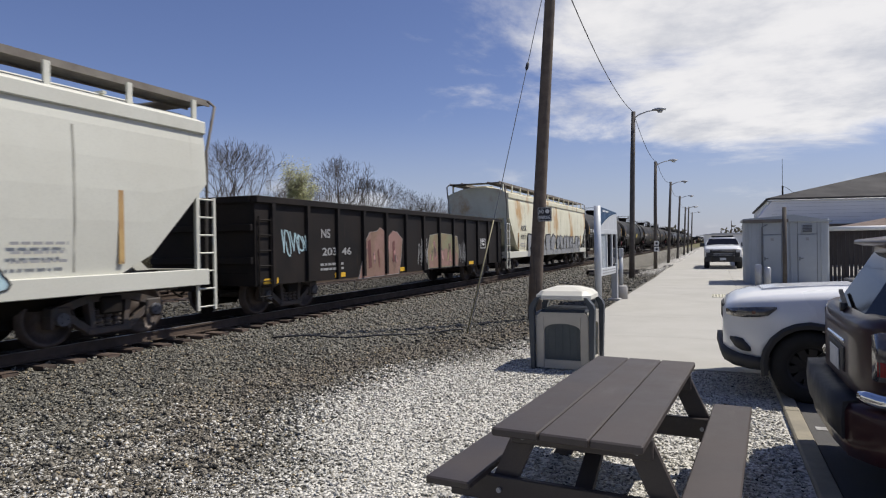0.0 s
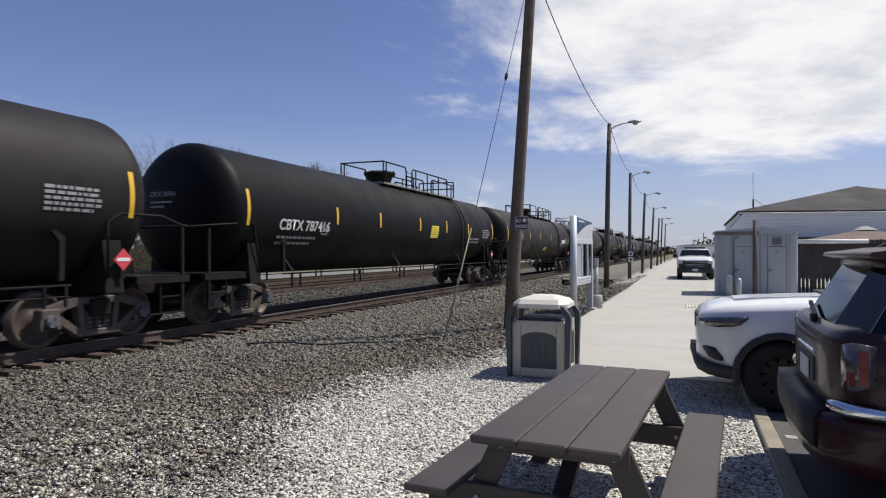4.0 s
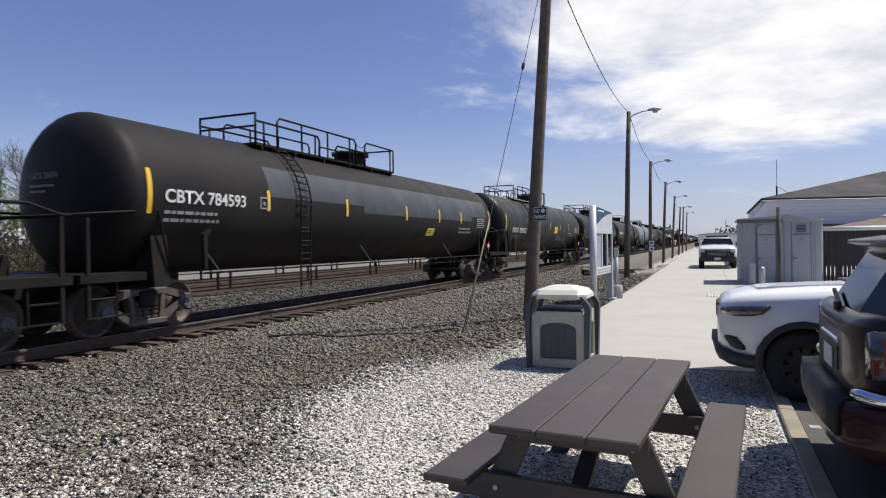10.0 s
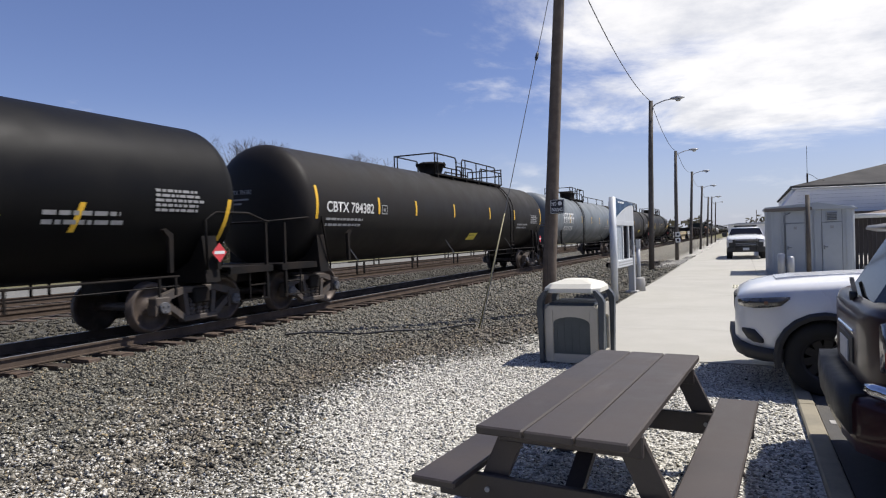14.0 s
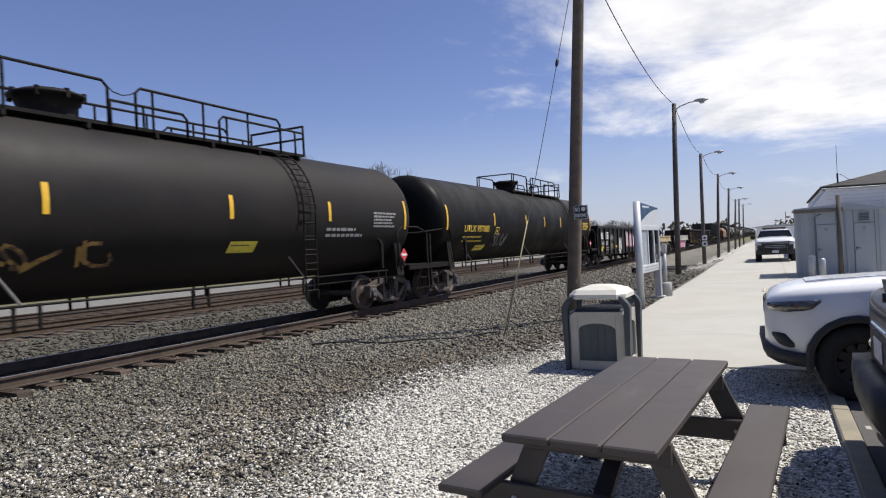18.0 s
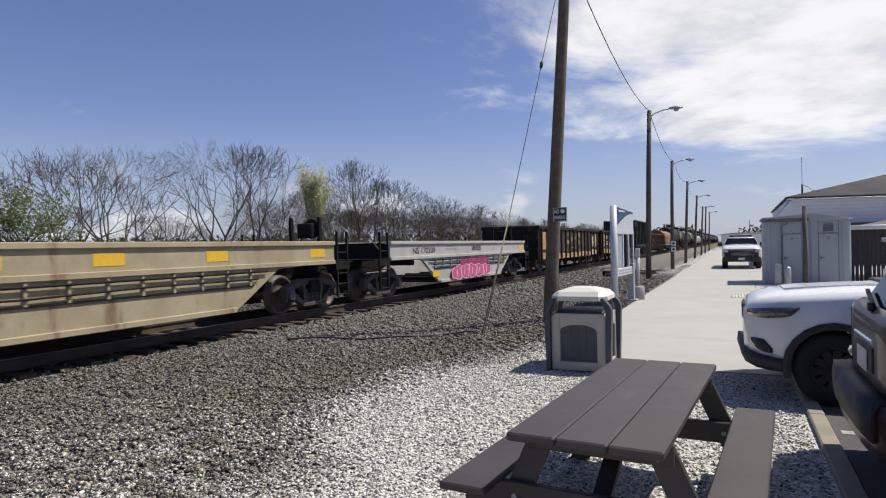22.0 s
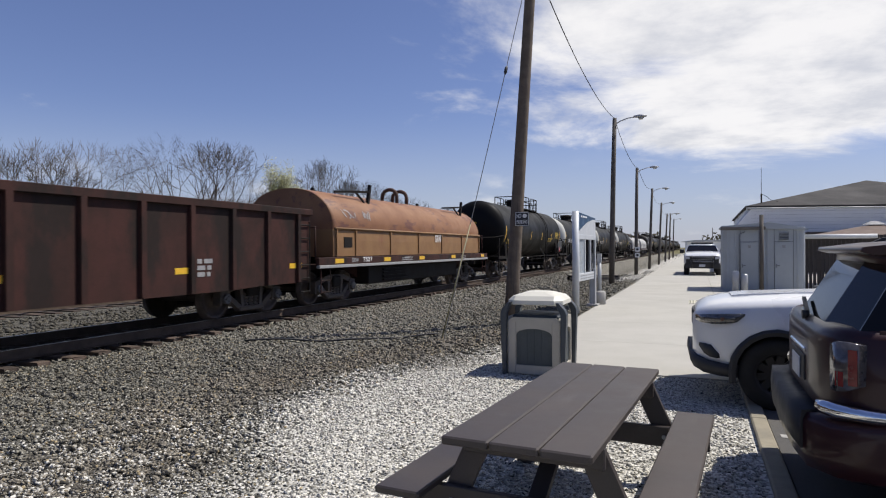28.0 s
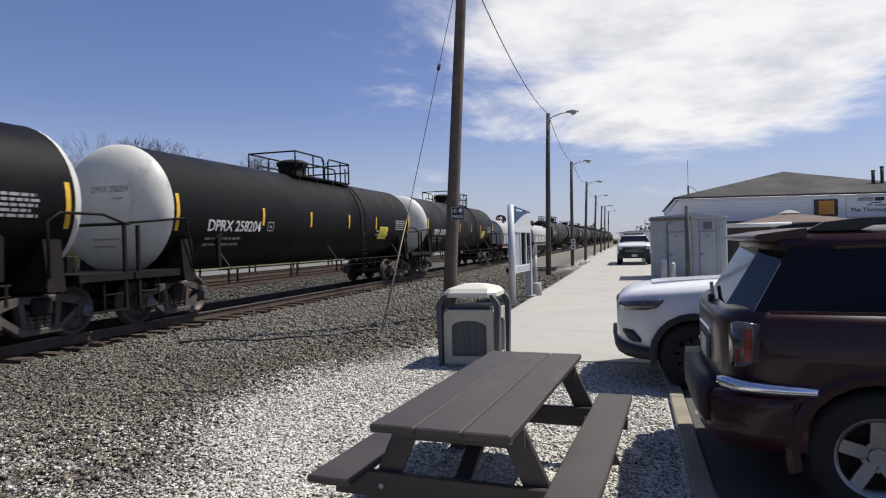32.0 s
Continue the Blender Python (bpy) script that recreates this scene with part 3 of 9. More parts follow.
def ground_material():
    """White crushed stone by the walk, brown-grey ballast by the tracks, pale gravel and rough grass beyond them."""
    m = bpy.data.materials.new("gravel")
    m.use_nodes = True
    nt = m.node_tree
    N, L = nt.nodes.new, nt.links.new
    b = nt.nodes["Principled BSDF"]
    geo = N("ShaderNodeNewGeometry")
    sep = N("ShaderNodeSeparateXYZ")
    L(geo.outputs["Position"], sep.inputs[0])

    def mth(op, a, c=None):
        n = N("ShaderNodeMath")
        n.operation = op
        for k, v in enumerate((a, c)):
            if v is None:
                continue
            if isinstance(v, (int, float)):
                n.inputs[k].default_value = v
            else:
                L(v, n.inputs[k])
        return n.outputs[0]

    def ramp(v, a, c, lo=0.0, hi=1.0):
        n = N("ShaderNodeMapRange")
        n.interpolation_type = "SMOOTHSTEP"
        L(v, n.inputs[0])
        for k, q in enumerate((a, c, lo, hi)):
            n.inputs[k + 1].default_value = q
        return n.outputs[0]

    def noise_of(sc, det=3.0, rgh=0.6):
        n = N("ShaderNodeTexNoise")
        L(geo.outputs["Position"], n.inputs["Vector"])
        n.inputs["Scale"].default_value, n.inputs["Detail"].default_value, n.inputs["Roughness"].default_value = sc, det, rgh
        return n.outputs[0]

    def mixc(f, a, c):
        n = N("ShaderNodeMix")
        n.data_type = "RGBA"
        for k, v in ((0, f), (6, a), (7, c)):
            if isinstance(v, (int, float)):
                n.inputs[k].default_value = v
            elif isinstance(v, tuple):
                n.inputs[k].default_value = (*v, 1)
            else:
                L(v, n.inputs[k])
        return n.outputs[2]

    vor = N("ShaderNodeTexVoronoi")
    L(geo.outputs["Position"], vor.inputs["Vector"])
    vor.inputs["Scale"].default_value = 42.0
    cell = N("ShaderNodeSeparateColor")
    L(vor.outputs["Color"], cell.inputs[0])
    # each stone's own tone: loose stones by island, the sheet by cell
    tone = N("ShaderNodeMix")
    isl = geo.outputs["Random Per Island"]
    sheet = noise_of(0.001)
    tone_v = mth("FRACT", mth("ADD", cell.outputs[0], mth("MULTIPLY", isl, 7.31)))
    pick = mth("FRACT", mth("ADD", cell.outputs[1], mth("MULTIPLY", isl, 13.7)))
    nz = noise_of(0.55, 4)
    nz2 = noise_of(2.2, 3)
    # how white: distance from a line that bends round the corner of the walk
    edge = mth("ADD", sep.outputs[0], mth("ADD", ramp(sep.outputs[1], 3.0, 5.2, 0.0, 0.35), 2.70))
    edge = mth("ADD", edge, mth("MULTIPLY", mth("MULTIPLY", ramp(sep.outputs[1], 4.0, 5.4), ramp(sep.outputs[1], 9.2, 7.4)), 0.75))
    edge = mth("ADD", edge, mth("MULTIPLY", mth("MAXIMUM", mth("SUBTRACT", sep.outputs[1], 9.2), 0.0), -0.50))
    edge = mth("ADD", edge, mth("MULTIPLY", mth("SUBTRACT", nz, 0.5), 2.0))
    white = mth("MULTIPLY", ramp(edge, -0.75, 0.95), 0.93)
    near = ramp(sep.outputs[1], 7.5, 2.5)
    speckle = mth("MULTIPLY", ramp(sep.outputs[0], -8.0, -3.5), mth("MULTIPLY", near, mth("MULTIPLY", ramp(nz2, 0.35, 0.65), 0.55)))
    white = mth("MAXIMUM", white, speckle)
    soil = mth("MULTIPLY", ramp(edge, -2.6, -1.2), ramp(edge, 0.0, -0.9))
    far_white = mth("MULTIPLY", mth("MULTIPLY", ramp(sep.outputs[1], 30.0, 36.0), ramp(sep.outputs[0], -4.6, -3.2)), 0.8)
    white = mth("MAXIMUM", white, far_white)
    is_white = mth("LESS_THAN", pick, white)
    dark = mixc(mth("POWER", tone_v, 1.9), (0.033, 0.031, 0.026), (0.335, 0.318, 0.262))
    dark = mixc(ramp(nz2, 0.54, 0.74, 0, 0.35), dark, (0.14, 0.10, 0.065))
    dark = mixc(mth("MULTIPLY", soil, ramp(tone_v, 0.2, 0.9, 0.0, 0.38)), dark, (0.25, 0.195, 0.14))
    # paler stone on the shoulder of the nearest track, from mid distance on
    shoulder = mth("MULTIPLY", ramp(sep.outputs[0], -4.6, -6.4), mth("MULTIPLY", ramp(sep.outputs[1], 7.0, 12.0), ramp(sep.outputs[0], -9.6, -9.0)))
    dark = mixc(mth("MULTIPLY", shoulder, ramp(tone_v, 0.1, 0.9, 0.12, 0.42)), dark, (0.31, 0.295, 0.25))
    odd = mth("GREATER_THAN", mth("FRACT", mth("MULTIPLY", tone_v, 17.3)), 0.965)
    dark = mixc(odd, dark, (0.34, 0.27, 0.16))
    light = mixc(ramp(tone_v, 0.0, 0.8), (0.29, 0.278, 0.245), (0.70, 0.675, 0.60))
    col = mixc(is_white, dark, light)
    # darker ballast round the further tracks
    old = mth("MULTIPLY", ramp(sep.outputs[0], -11.2, -12.6), 0.62)
    col = mixc(old, col, mixc(tone_v, (0.028, 0.026, 0.022), (0.095, 0.088, 0.074)))
    # pale lot and rough ground past the tracks
    lot = mth("MULTIPLY", ramp(sep.outputs[0], -24.3, -25.4), 1.0)
    lotc = mixc(nz2, (0.16, 0.158, 0.145), (0.24, 0.235, 0.215))
    col = mixc(lot, col, lotc)
    wild = ramp(mth("ADD", sep.outputs[0], mth("MULTIPLY", nz, 6.0)), -33.0, -38.0)
    grass = mixc(nz2, (0.085, 0.09, 0.035), (0.17, 0.145, 0.075))
    col = mixc(wild, col, grass)
    away = ramp(sep.outputs[1], 150.0, 230.0)
    col = mixc(away, col, grass)
    right = mth("MULTIPLY", ramp(sep.outputs[0], 22.0, 30.0), 1.0)
    col = mixc(right, col, grass)
    L(col, b.inputs["Base Color"])
    b.inputs["Roughness"].default_value = 0.92
    b.inputs["Specular IOR Level"].default_value = 0.25
    bp = N("ShaderNodeBump")
    bp.inputs["Strength"].default_value, bp.inputs["Distance"].default_value = 0.9, 0.026
    L(mth("MULTIPLY", vor.outputs["Distance"], -1.0), bp.inputs["Height"])
    L(bp.outputs[0], b.inputs["Normal"])
    return m


GRAVEL = ground_material()


def build_ground():
    xs = sorted({-2500, -900, -400, -200, -120, -80, -55, -40, *np.arange(-34, 4.1, 0.4).round(2).tolist(), 6, 10, 16, 24, 40, 70, 120, 300, 900, 2500})
    ys = sorted({-2000, -600, -200, -60, -25, *np.arange(-10, 60, 1.6).round(2).tolist(), 64, 70, 80, 95, 120, 160, 220, 320, 500, 900, 1600, 2800})
    bm = bmesh.new()
    grid = [[bm.verts.new((x, y, ground_z(x, y))) for x in xs] for y in ys]
    for a, b in zip(grid, grid[1:]):
        for i in range(len(xs) - 1):
            bm.faces.new((a[i], a[i + 1], b[i + 1], b[i])).smooth = True
    g = part("ground", bm, GRAVEL)
    tagged(g, "brown-grey ballast and white crushed stone ground", "ground", kind="structure")


def stones(name, x0, x1, y0, y1, per_m2, lo, hi, seed, label, keep=None):
    """Loose stones, each with its own facets, in one mesh."""
    rng = np.random.default_rng(seed)
    n = int((x1 - x0) * (y1 - y0) * per_m2)
    px, py = rng.uniform(x0, x1, n), rng.uniform(y0, y1, n)
    if keep is not None:
        ok = keep(px, py)
        px, py = px[ok], py[ok]
        n = len(px)
    g = (1 + 5 ** 0.5) / 2
    ico = np.array([(-1, g, 0), (1, g, 0), (-1, -g, 0), (1, -g, 0), (0, -1, g), (0, 1, g), (0, -1, -g), (0, 1, -g), (g, 0, -1), (g, 0, 1), (-g, 0, -1), (-g, 0, 1)]) / 1.9
    tri = np.array([(0, 11, 5), (0, 5, 1), (0, 1, 7), (0, 7, 10), (0, 10, 11), (1, 5, 9), (5, 11, 4), (11, 10, 2), (10, 7, 6), (7, 1, 8),
                    (3, 9, 4), (3, 4, 2), (3, 2, 6), (3, 6, 8), (3, 8, 9), (4, 9, 5), (2, 4, 11), (6, 2, 10), (8, 6, 7), (9, 8, 1)])
    size = rng.uniform(lo, hi, n) * rng.choice([0.7, 0.95, 1.15, 1.55], n)
    v = ico[None] * (1 + rng.uniform(-0.28, 0.28, (n, 12, 1)))
    v = v * (np.stack([rng.uniform(0.9, 1.55, n), rng.uniform(0.6, 1.05, n), rng.uniform(0.35, 0.75, n)], 1) * size[:, None])[:, None]
    a, t = rng.uniform(0, 6.283, n), rng.uniform(-0.6, 0.6, n)
    ct, st, ca, sa = np.cos(t)[:, None], np.sin(t)[:, None], np.cos(a)[:, None], np.sin(a)[:, None]
    x, z = v[..., 0] * ct - v[..., 2] * st, v[..., 0] * st + v[..., 2] * ct
    x, y = x * ca - v[..., 1] * sa, x * sa + v[..., 1] * ca
    gz = np.array([ground_z(p, q) for p, q in zip(px, py)])
    co = np.stack([x + px[:, None], y + py[:, None], z + (gz + size * rng.uniform(0.05, 0.42, n))[:, None]], -1).reshape(-1, 3)
    faces = (tri[None] + 12 * np.arange(n)[:, None, None]).reshape(-1)
    me = bpy.data.meshes.new(name)
    me.vertices.add(len(co))
    me.vertices.foreach_set("co", co.ravel())
    me.loops.add(len(faces))
    me.loops.foreach_set("vertex_index", faces)
    me.polygons.add(len(faces) // 3)
    me.polygons.foreach_set("loop_start", np.arange(0, len(faces), 3))
    me.update(calc_edges=True)
    me.materials.append(GRAVEL)
    tagged(put(name, me), label, "gravel", kind="stuff")


CONCRETE = surf("walk_concrete", (0.425, 0.41, 0.36), (0.37, 0.355, 0.31), 0.85, 0, 0.8, 0.7, 90, 0.25, 0.25, 0.003, stain=(0.36, 0.34, 0.29), stain_at=0.66, stain_scale=(0.7, 0.5, 1), stain_soft=0.2, spec=0.3)
ASPHALT = surf("lot_asphalt", (0.075, 0.073, 0.069), (0.12, 0.112, 0.10), 0.9, 0, 1.6, 0.8, 160, 0.6, 0.6, 0.006, stain=(0.06, 0.058, 0.055), stain_at=0.63, stain_scale=(0.8, 0.8, 0.8))
KERB = surf("kerb_concrete", (0.30, 0.265, 0.19), (0.22, 0.20, 0.155), 0.85, 0, 5, 0.8, 120, 0.4, 0.35)
WHITELINE = surf("worn_white_line", (0.55, 0.54, 0.5), (0.25, 0.24, 0.22), 0.85, 0, 8, 0.9)


def build_walk():
    """A concrete walk in slabs with open joints."""
    top = base("pavement", label="pale concrete walk beside the tracks", category="pavement", kind="structure")
    ys = [8.68, 11.4, 14.45, 17.5, 20.55, 23.6, 26.65, 29.7, 32.8, 35.9, 39, 43, 47, 52, 58, 66, 76, 90, 110, 140]
    for a, b in zip(ys, ys[1:]):
        bm = bmesh.new()
        box(bm, -2.28, 0.86, a + 0.002, b - 0.002, -0.2, 0.022, 0.003)
        part("slab", bm, CONCRETE, top)
    bm = bmesh.new()
    box(bm, 0.93, 22, -12, 22.6, -0.3, 0.012)
    lot = tagged(part("parking_lot", bm, ASPHALT), "worn grey asphalt parking lot", "parking lot", kind="structure")
    bm = bmesh.new()
    box(bm, 0.87, 22, 22.6, 60, -0.3, 0.016)
    tagged(part("shed_apron", bm, CONCRETE), "concrete apron round the shed and building", "pavement", kind="structure")
    kerbs = base("kerb", label="weathered tan concrete kerb along the lot", category="kerb", kind="structure")
    for a, b in ((-2.0, 1.2), (1.21, 4.2), (4.21, 6.78), (6.79, 9.6), (9.61, 12.6), (12.61, 15.6), (15.61, 18.6), (18.61, 22.5)):
        bm = bmesh.new()
        box(bm, 0.78, 0.915, a, b, -0.2, 0.05, 0.012)
        part("kerb_stone", bm, KERB, kerbs)
    bm = bmesh.new()
    for y in (6.35, 3.4, 9.3):
        box(bm, 0.98, 5.2, y - 0.05, y + 0.05, 0.0125, 0.0165)
    tagged(part("parking_line", bm, WHITELINE), "worn white parking bay lines on asphalt", "road marking", kind="structure")


def build_tracks():
    for n, cx in enumerate(TRACKS):
        tr = base("railway_track", label="railway track, rusty rails on brown timber ties", category="railway track", group="railway tracks", kind="structure")
        for s in (-1, 1):
            bm = bmesh.new()
            cxr = cx + s * 0.7525
            box(bm, cxr - 0.07, cxr + 0.07, -520, 900, RAIL_Z - 0.172, RAIL_Z - 0.155)
            box(bm, cxr - 0.009, cxr + 0.009, -520, 900, RAIL_Z - 0.155, RAIL_Z - 0.035)
            box(bm, cxr - 0.036, cxr + 0.036, -520, 900, RAIL_Z - 0.035, RAIL_Z - 0.004)
            box(bm, cxr - 0.026, cxr + 0.026, -520, 900, RAIL_Z - 0.004, RAIL_Z, mat=1)
            part("rail", bm, [RAILTOP, RAILHEAD if n == 0 else RAILTOP], tr)
        rnd = random.Random(n + 5)
        tie_me = []
        for v in range(5):
            bm = bmesh.new()
            box(bm, -1.3, 1.3, -0.115, 0.115, -0.17, 0, 0.012)
            for vert in bm.verts:
                vert.co += Vector((rnd.uniform(-.03, .03), rnd.uniform(-.008, .008), rnd.uniform(-.008, .004)))
            tie_me.append(mesh_of("tie", bm, TIE))
        y, count = 1.5 if n == 0 else 4.0, 0
        while count < (150 if n == 0 else 95):
            put("tie", rnd.choice(tie_me), tr, (cx + rnd.uniform(-.05, .05), y, RAIL_Z - (0.176 if n == 0 else 0.215) + rnd.uniform(-.012, .004)), (0, 0, rnd.uniform(-1.2, 1.2)))
            y += 0.545 + rnd.uniform(-.03, .03)
            count += 1
        bm = bmesh.new()
        while y < 320:
            box(bm, cx - 1.3, cx + 1.3, y - 0.11, y + 0.11, -0.2, RAIL_Z - 0.172)
            y += 0.56
        tagged(part("far_ties", bm, TIE, tr), kind="stuff")

# ---------------------------------------------------------------- train
# travelled by the train since the start, and its layout along the track at the start (y of the car's middle)
def gone(t):
    return 15.150 * t - 0.02749 * t * t


CARS = []
SHARED = {}


def shared(key, build, mats, smooth=False):
    if key not in SHARED:
        bm = bmesh.new()
        build(bm)
        SHARED[key] = mesh_of(key.split("/")[0], bm, mats, smooth)
    return SHARED[key]


WHEEL_R = 0.457


def wheelset_mesh(bm):
    disc(bm, (0, 0, 0), "x", 0.085, 2.2, 10)
    for s in (-1, 1):
        prof = [(0.70, 0.12), (0.70, WHEEL_R - 0.07), (0.685, WHEEL_R - 0.06), (0.685, WHEEL_R + 0.027), (0.715, WHEEL_R + 0.02), (0.725, WHEEL_R),
                (0.825, WHEEL_R - 0.006), (0.825, WHEEL_R - 0.075), (0.77, WHEEL_R - 0.085), (0.745, 0.17), (0.80, 0.13), (0.80, 0.0)]
        n = 28
        rings = [[(s * x, r * math.cos(2 * math.pi * k / n), r * math.sin(2 * math.pi * k / n)) for k in range(n)] for x, r in prof[:-1]]
        loft(bm, rings, smooth=True)
        disc(bm, (s * 1.12, 0, 0), "x", 0.105, 0.10, 12, mat=1)
        for k in range(3):
            a = 2.094 * k
            disc(bm, (s * 1.175, 0.06 * math.cos(a), 0.06 * math.sin(a)), "x", 0.018, 0.03, 6, mat=1)
    bmesh.ops.recalc_face_normals(bm, faces=bm.faces)


def side_frame_mesh(bm):
    def bar(p, q, w, h):
        beam(bm, (0, *p), (0, *q), w, h, up=(1, 0, 0) if False else (0, 0, 1))
    for s in (-1, 1):
        box(bm, -0.11, 0.11, s * 0.89 - 0.16, s * 0.89 + 0.16, WHEEL_R + 0.02, WHEEL_R + 0.19, 0.02)
        box(bm, -0.10, 0.10, s * 0.89 - 0.17, s * 0.89 - 0.11, WHEEL_R - 0.14, WHEEL_R + 0.05)
        box(bm, -0.10, 0.10, s * 0.89 + 0.11, s * 0.89 + 0.17, WHEEL_R - 0.14, WHEEL_R + 0.05)
        bar((s * 0.95, WHEEL_R + 0.13), (s * 0.40, 0.74), 0.17, 0.13)
        bar((s * 0.78, WHEEL_R + 0.05), (s * 0.36, 0.21), 0.15, 0.11)
        bar((s * 0.36, 0.70), (s * 0.30, 0.20), 0.16, 0.10)
    box(bm, -0.09, 0.09, -0.46, 0.46, 0.67, 0.80, 0.02)
    box(bm, -0.10, 0.10, -0.42, 0.42, 0.14, 0.25, 0.02)


def spring_mesh(bm):
    n, prof = 8, [(0.05, 0.0)]
    for k in range(4):
        z = 0.015 + 0.078 * k
        prof += [(0.085, z), (0.085, z + 0.03), (0.06, z + 0.034), (0.06, z + 0.058)]
    prof.append((0.04, 0.325))
    loft(bm, [[(r * math.cos(2 * math.pi * k / n), r * math.sin(2 * math.pi * k / n), z) for k in range(n)] for r, z in prof], smooth=False)


def bolster_mesh(bm):
    box(bm, -1.15, 1.15, -0.20, 0.20, 0.46, 0.76, 0.03)
    box(bm, -0.35, 0.35, -0.3, 0.3, 0.76, 0.86)
    for s in (-1, 1):
        beam(bm, (-0.95, s * 0.40, 0.36), (0.95, s * 0.40, 0.36), 0.10, 0.12)
        for x in (-0.75, 0.75):
            box(bm, x - 0.07, x + 0.07, s * 0.40 - 0.03 + s * 0.0, s * 0.40 + 0.06 * s + 0.03, 0.26, 0.56)


def add_truck(car, y, wheels):
    tr = put("truck", shared("truck", bolster_mesh, STEEL), car, (0, y, 0))
    for s in (-1, 1):
        sf = put("side_frame", shared("side_frame", side_frame_mesh, CAST), tr, (s * 1.0, 0, 0))
        for yy in (-0.17, 0.0, 0.17):
            put("spring", shared("spring", spring_mesh, CAST), tr, (s * 1.0, yy, 0.25))
        wheels.append(put("wheelset", shared("wheelset", wheelset_mesh, [WHEEL, CAPGREY]), tr, (0, s * 0.89, WHEEL_R)))


def coupler_mesh(bm):
    box(bm, -0.07, 0.07, -0.9, 0.25, 0.80, 0.95, 0.01)
    prism(bm, [(-0.14, 0.2), (0.12, 0.2), (0.17, 0.45), (0.05, 0.52), (-0.05, 0.38), (-0.16, 0.42)], "z", 0.74, 1.02)
    tube(bm, [(0.18, 0.0, 0.85), (0.2, 0.25, 0.6), (0.12, 0.5, 0.52)], 0.025, 6)
    beam(bm, (-1.3, -0.05, 0.98), (1.3, -0.05, 0.98), 0.03, 0.03)


def add_ends(car, half):
    put("coupler", shared("coupler", coupler_mesh, STEEL), car, (0, half - 0.5, 0))
    put("coupler", shared("coupler", coupler_mesh, STEEL), car, (0, -half + 0.5, 0), (0, 0, 180))


def start_car(name, y, half, trucks, label, category="railway car"):
    car = base(name, (TRACK_X, y, RAIL_Z), label=label, category=category, group="train")
    wheels = []
    for s in (-1, 1):
        add_truck(car, s * trucks, wheels)
    add_ends(car, half)
    CARS.append((car, y, wheels))
    return car


# ------------------------------------------------ tank cars
TR, TZ = 1.5, 2.5  # radius and height of the shell
HEAD = 0.52  # how far the dished heads stand out


def on_tank(z, r=TR):
    return math.sqrt(max(r * r - (z - TZ) ** 2, 0.01))


def tank_shell(half, radius=TR, dark_head=None):
    def build(bm):
        n, prof = 44, []
        depth = HEAD
        for k in range(13):
            a = math.pi / 2 * k / 12
            prof.append((-half - depth * math.cos(a), max(radius * math.sin(a) ** 0.78, 0.02)))
        prof += [(-half + 0.04, radius + 0.004), (-half + 0.08, radius), (half - 0.08, radius), (half - 0.04, radius + 0.004)] + [(-y, r) for y, r in prof[::-1]]
        rings = [[(r * math.sin(2 * math.pi * k / n), y, TZ + r * math.cos(2 * math.pi * k / n)) for k in range(n)] for y, r in prof]
        vs = loft(bm, rings, smooth=True)
        bmesh.ops.recalc_face_normals(bm, faces=bm.faces)
        for f in bm.faces:
            if abs(f.calc_center_median().y) > half + 0.0:
                f.material_index = 1
            if dark_head is not None and abs(f.calc_center_median().y) > half - 0.02:
                f.material_index = 1
    return build


def drum_patch(bm, y0, y1, z0, z1, r, lean=0.0, n=6, mat=0):
    rows = []
    for k in range(n + 1):
        z = z0 + (z1 - z0) * k / n
        o = lean * k / n
        rows.append([bm.verts.new((on_tank(z, r), y + o, z)) for y in (y0, y1)])
    for a, b in zip(rows, rows[1:]):
        bm.faces.new((a[0], a[1], b[1], b[0])).material_index = mat


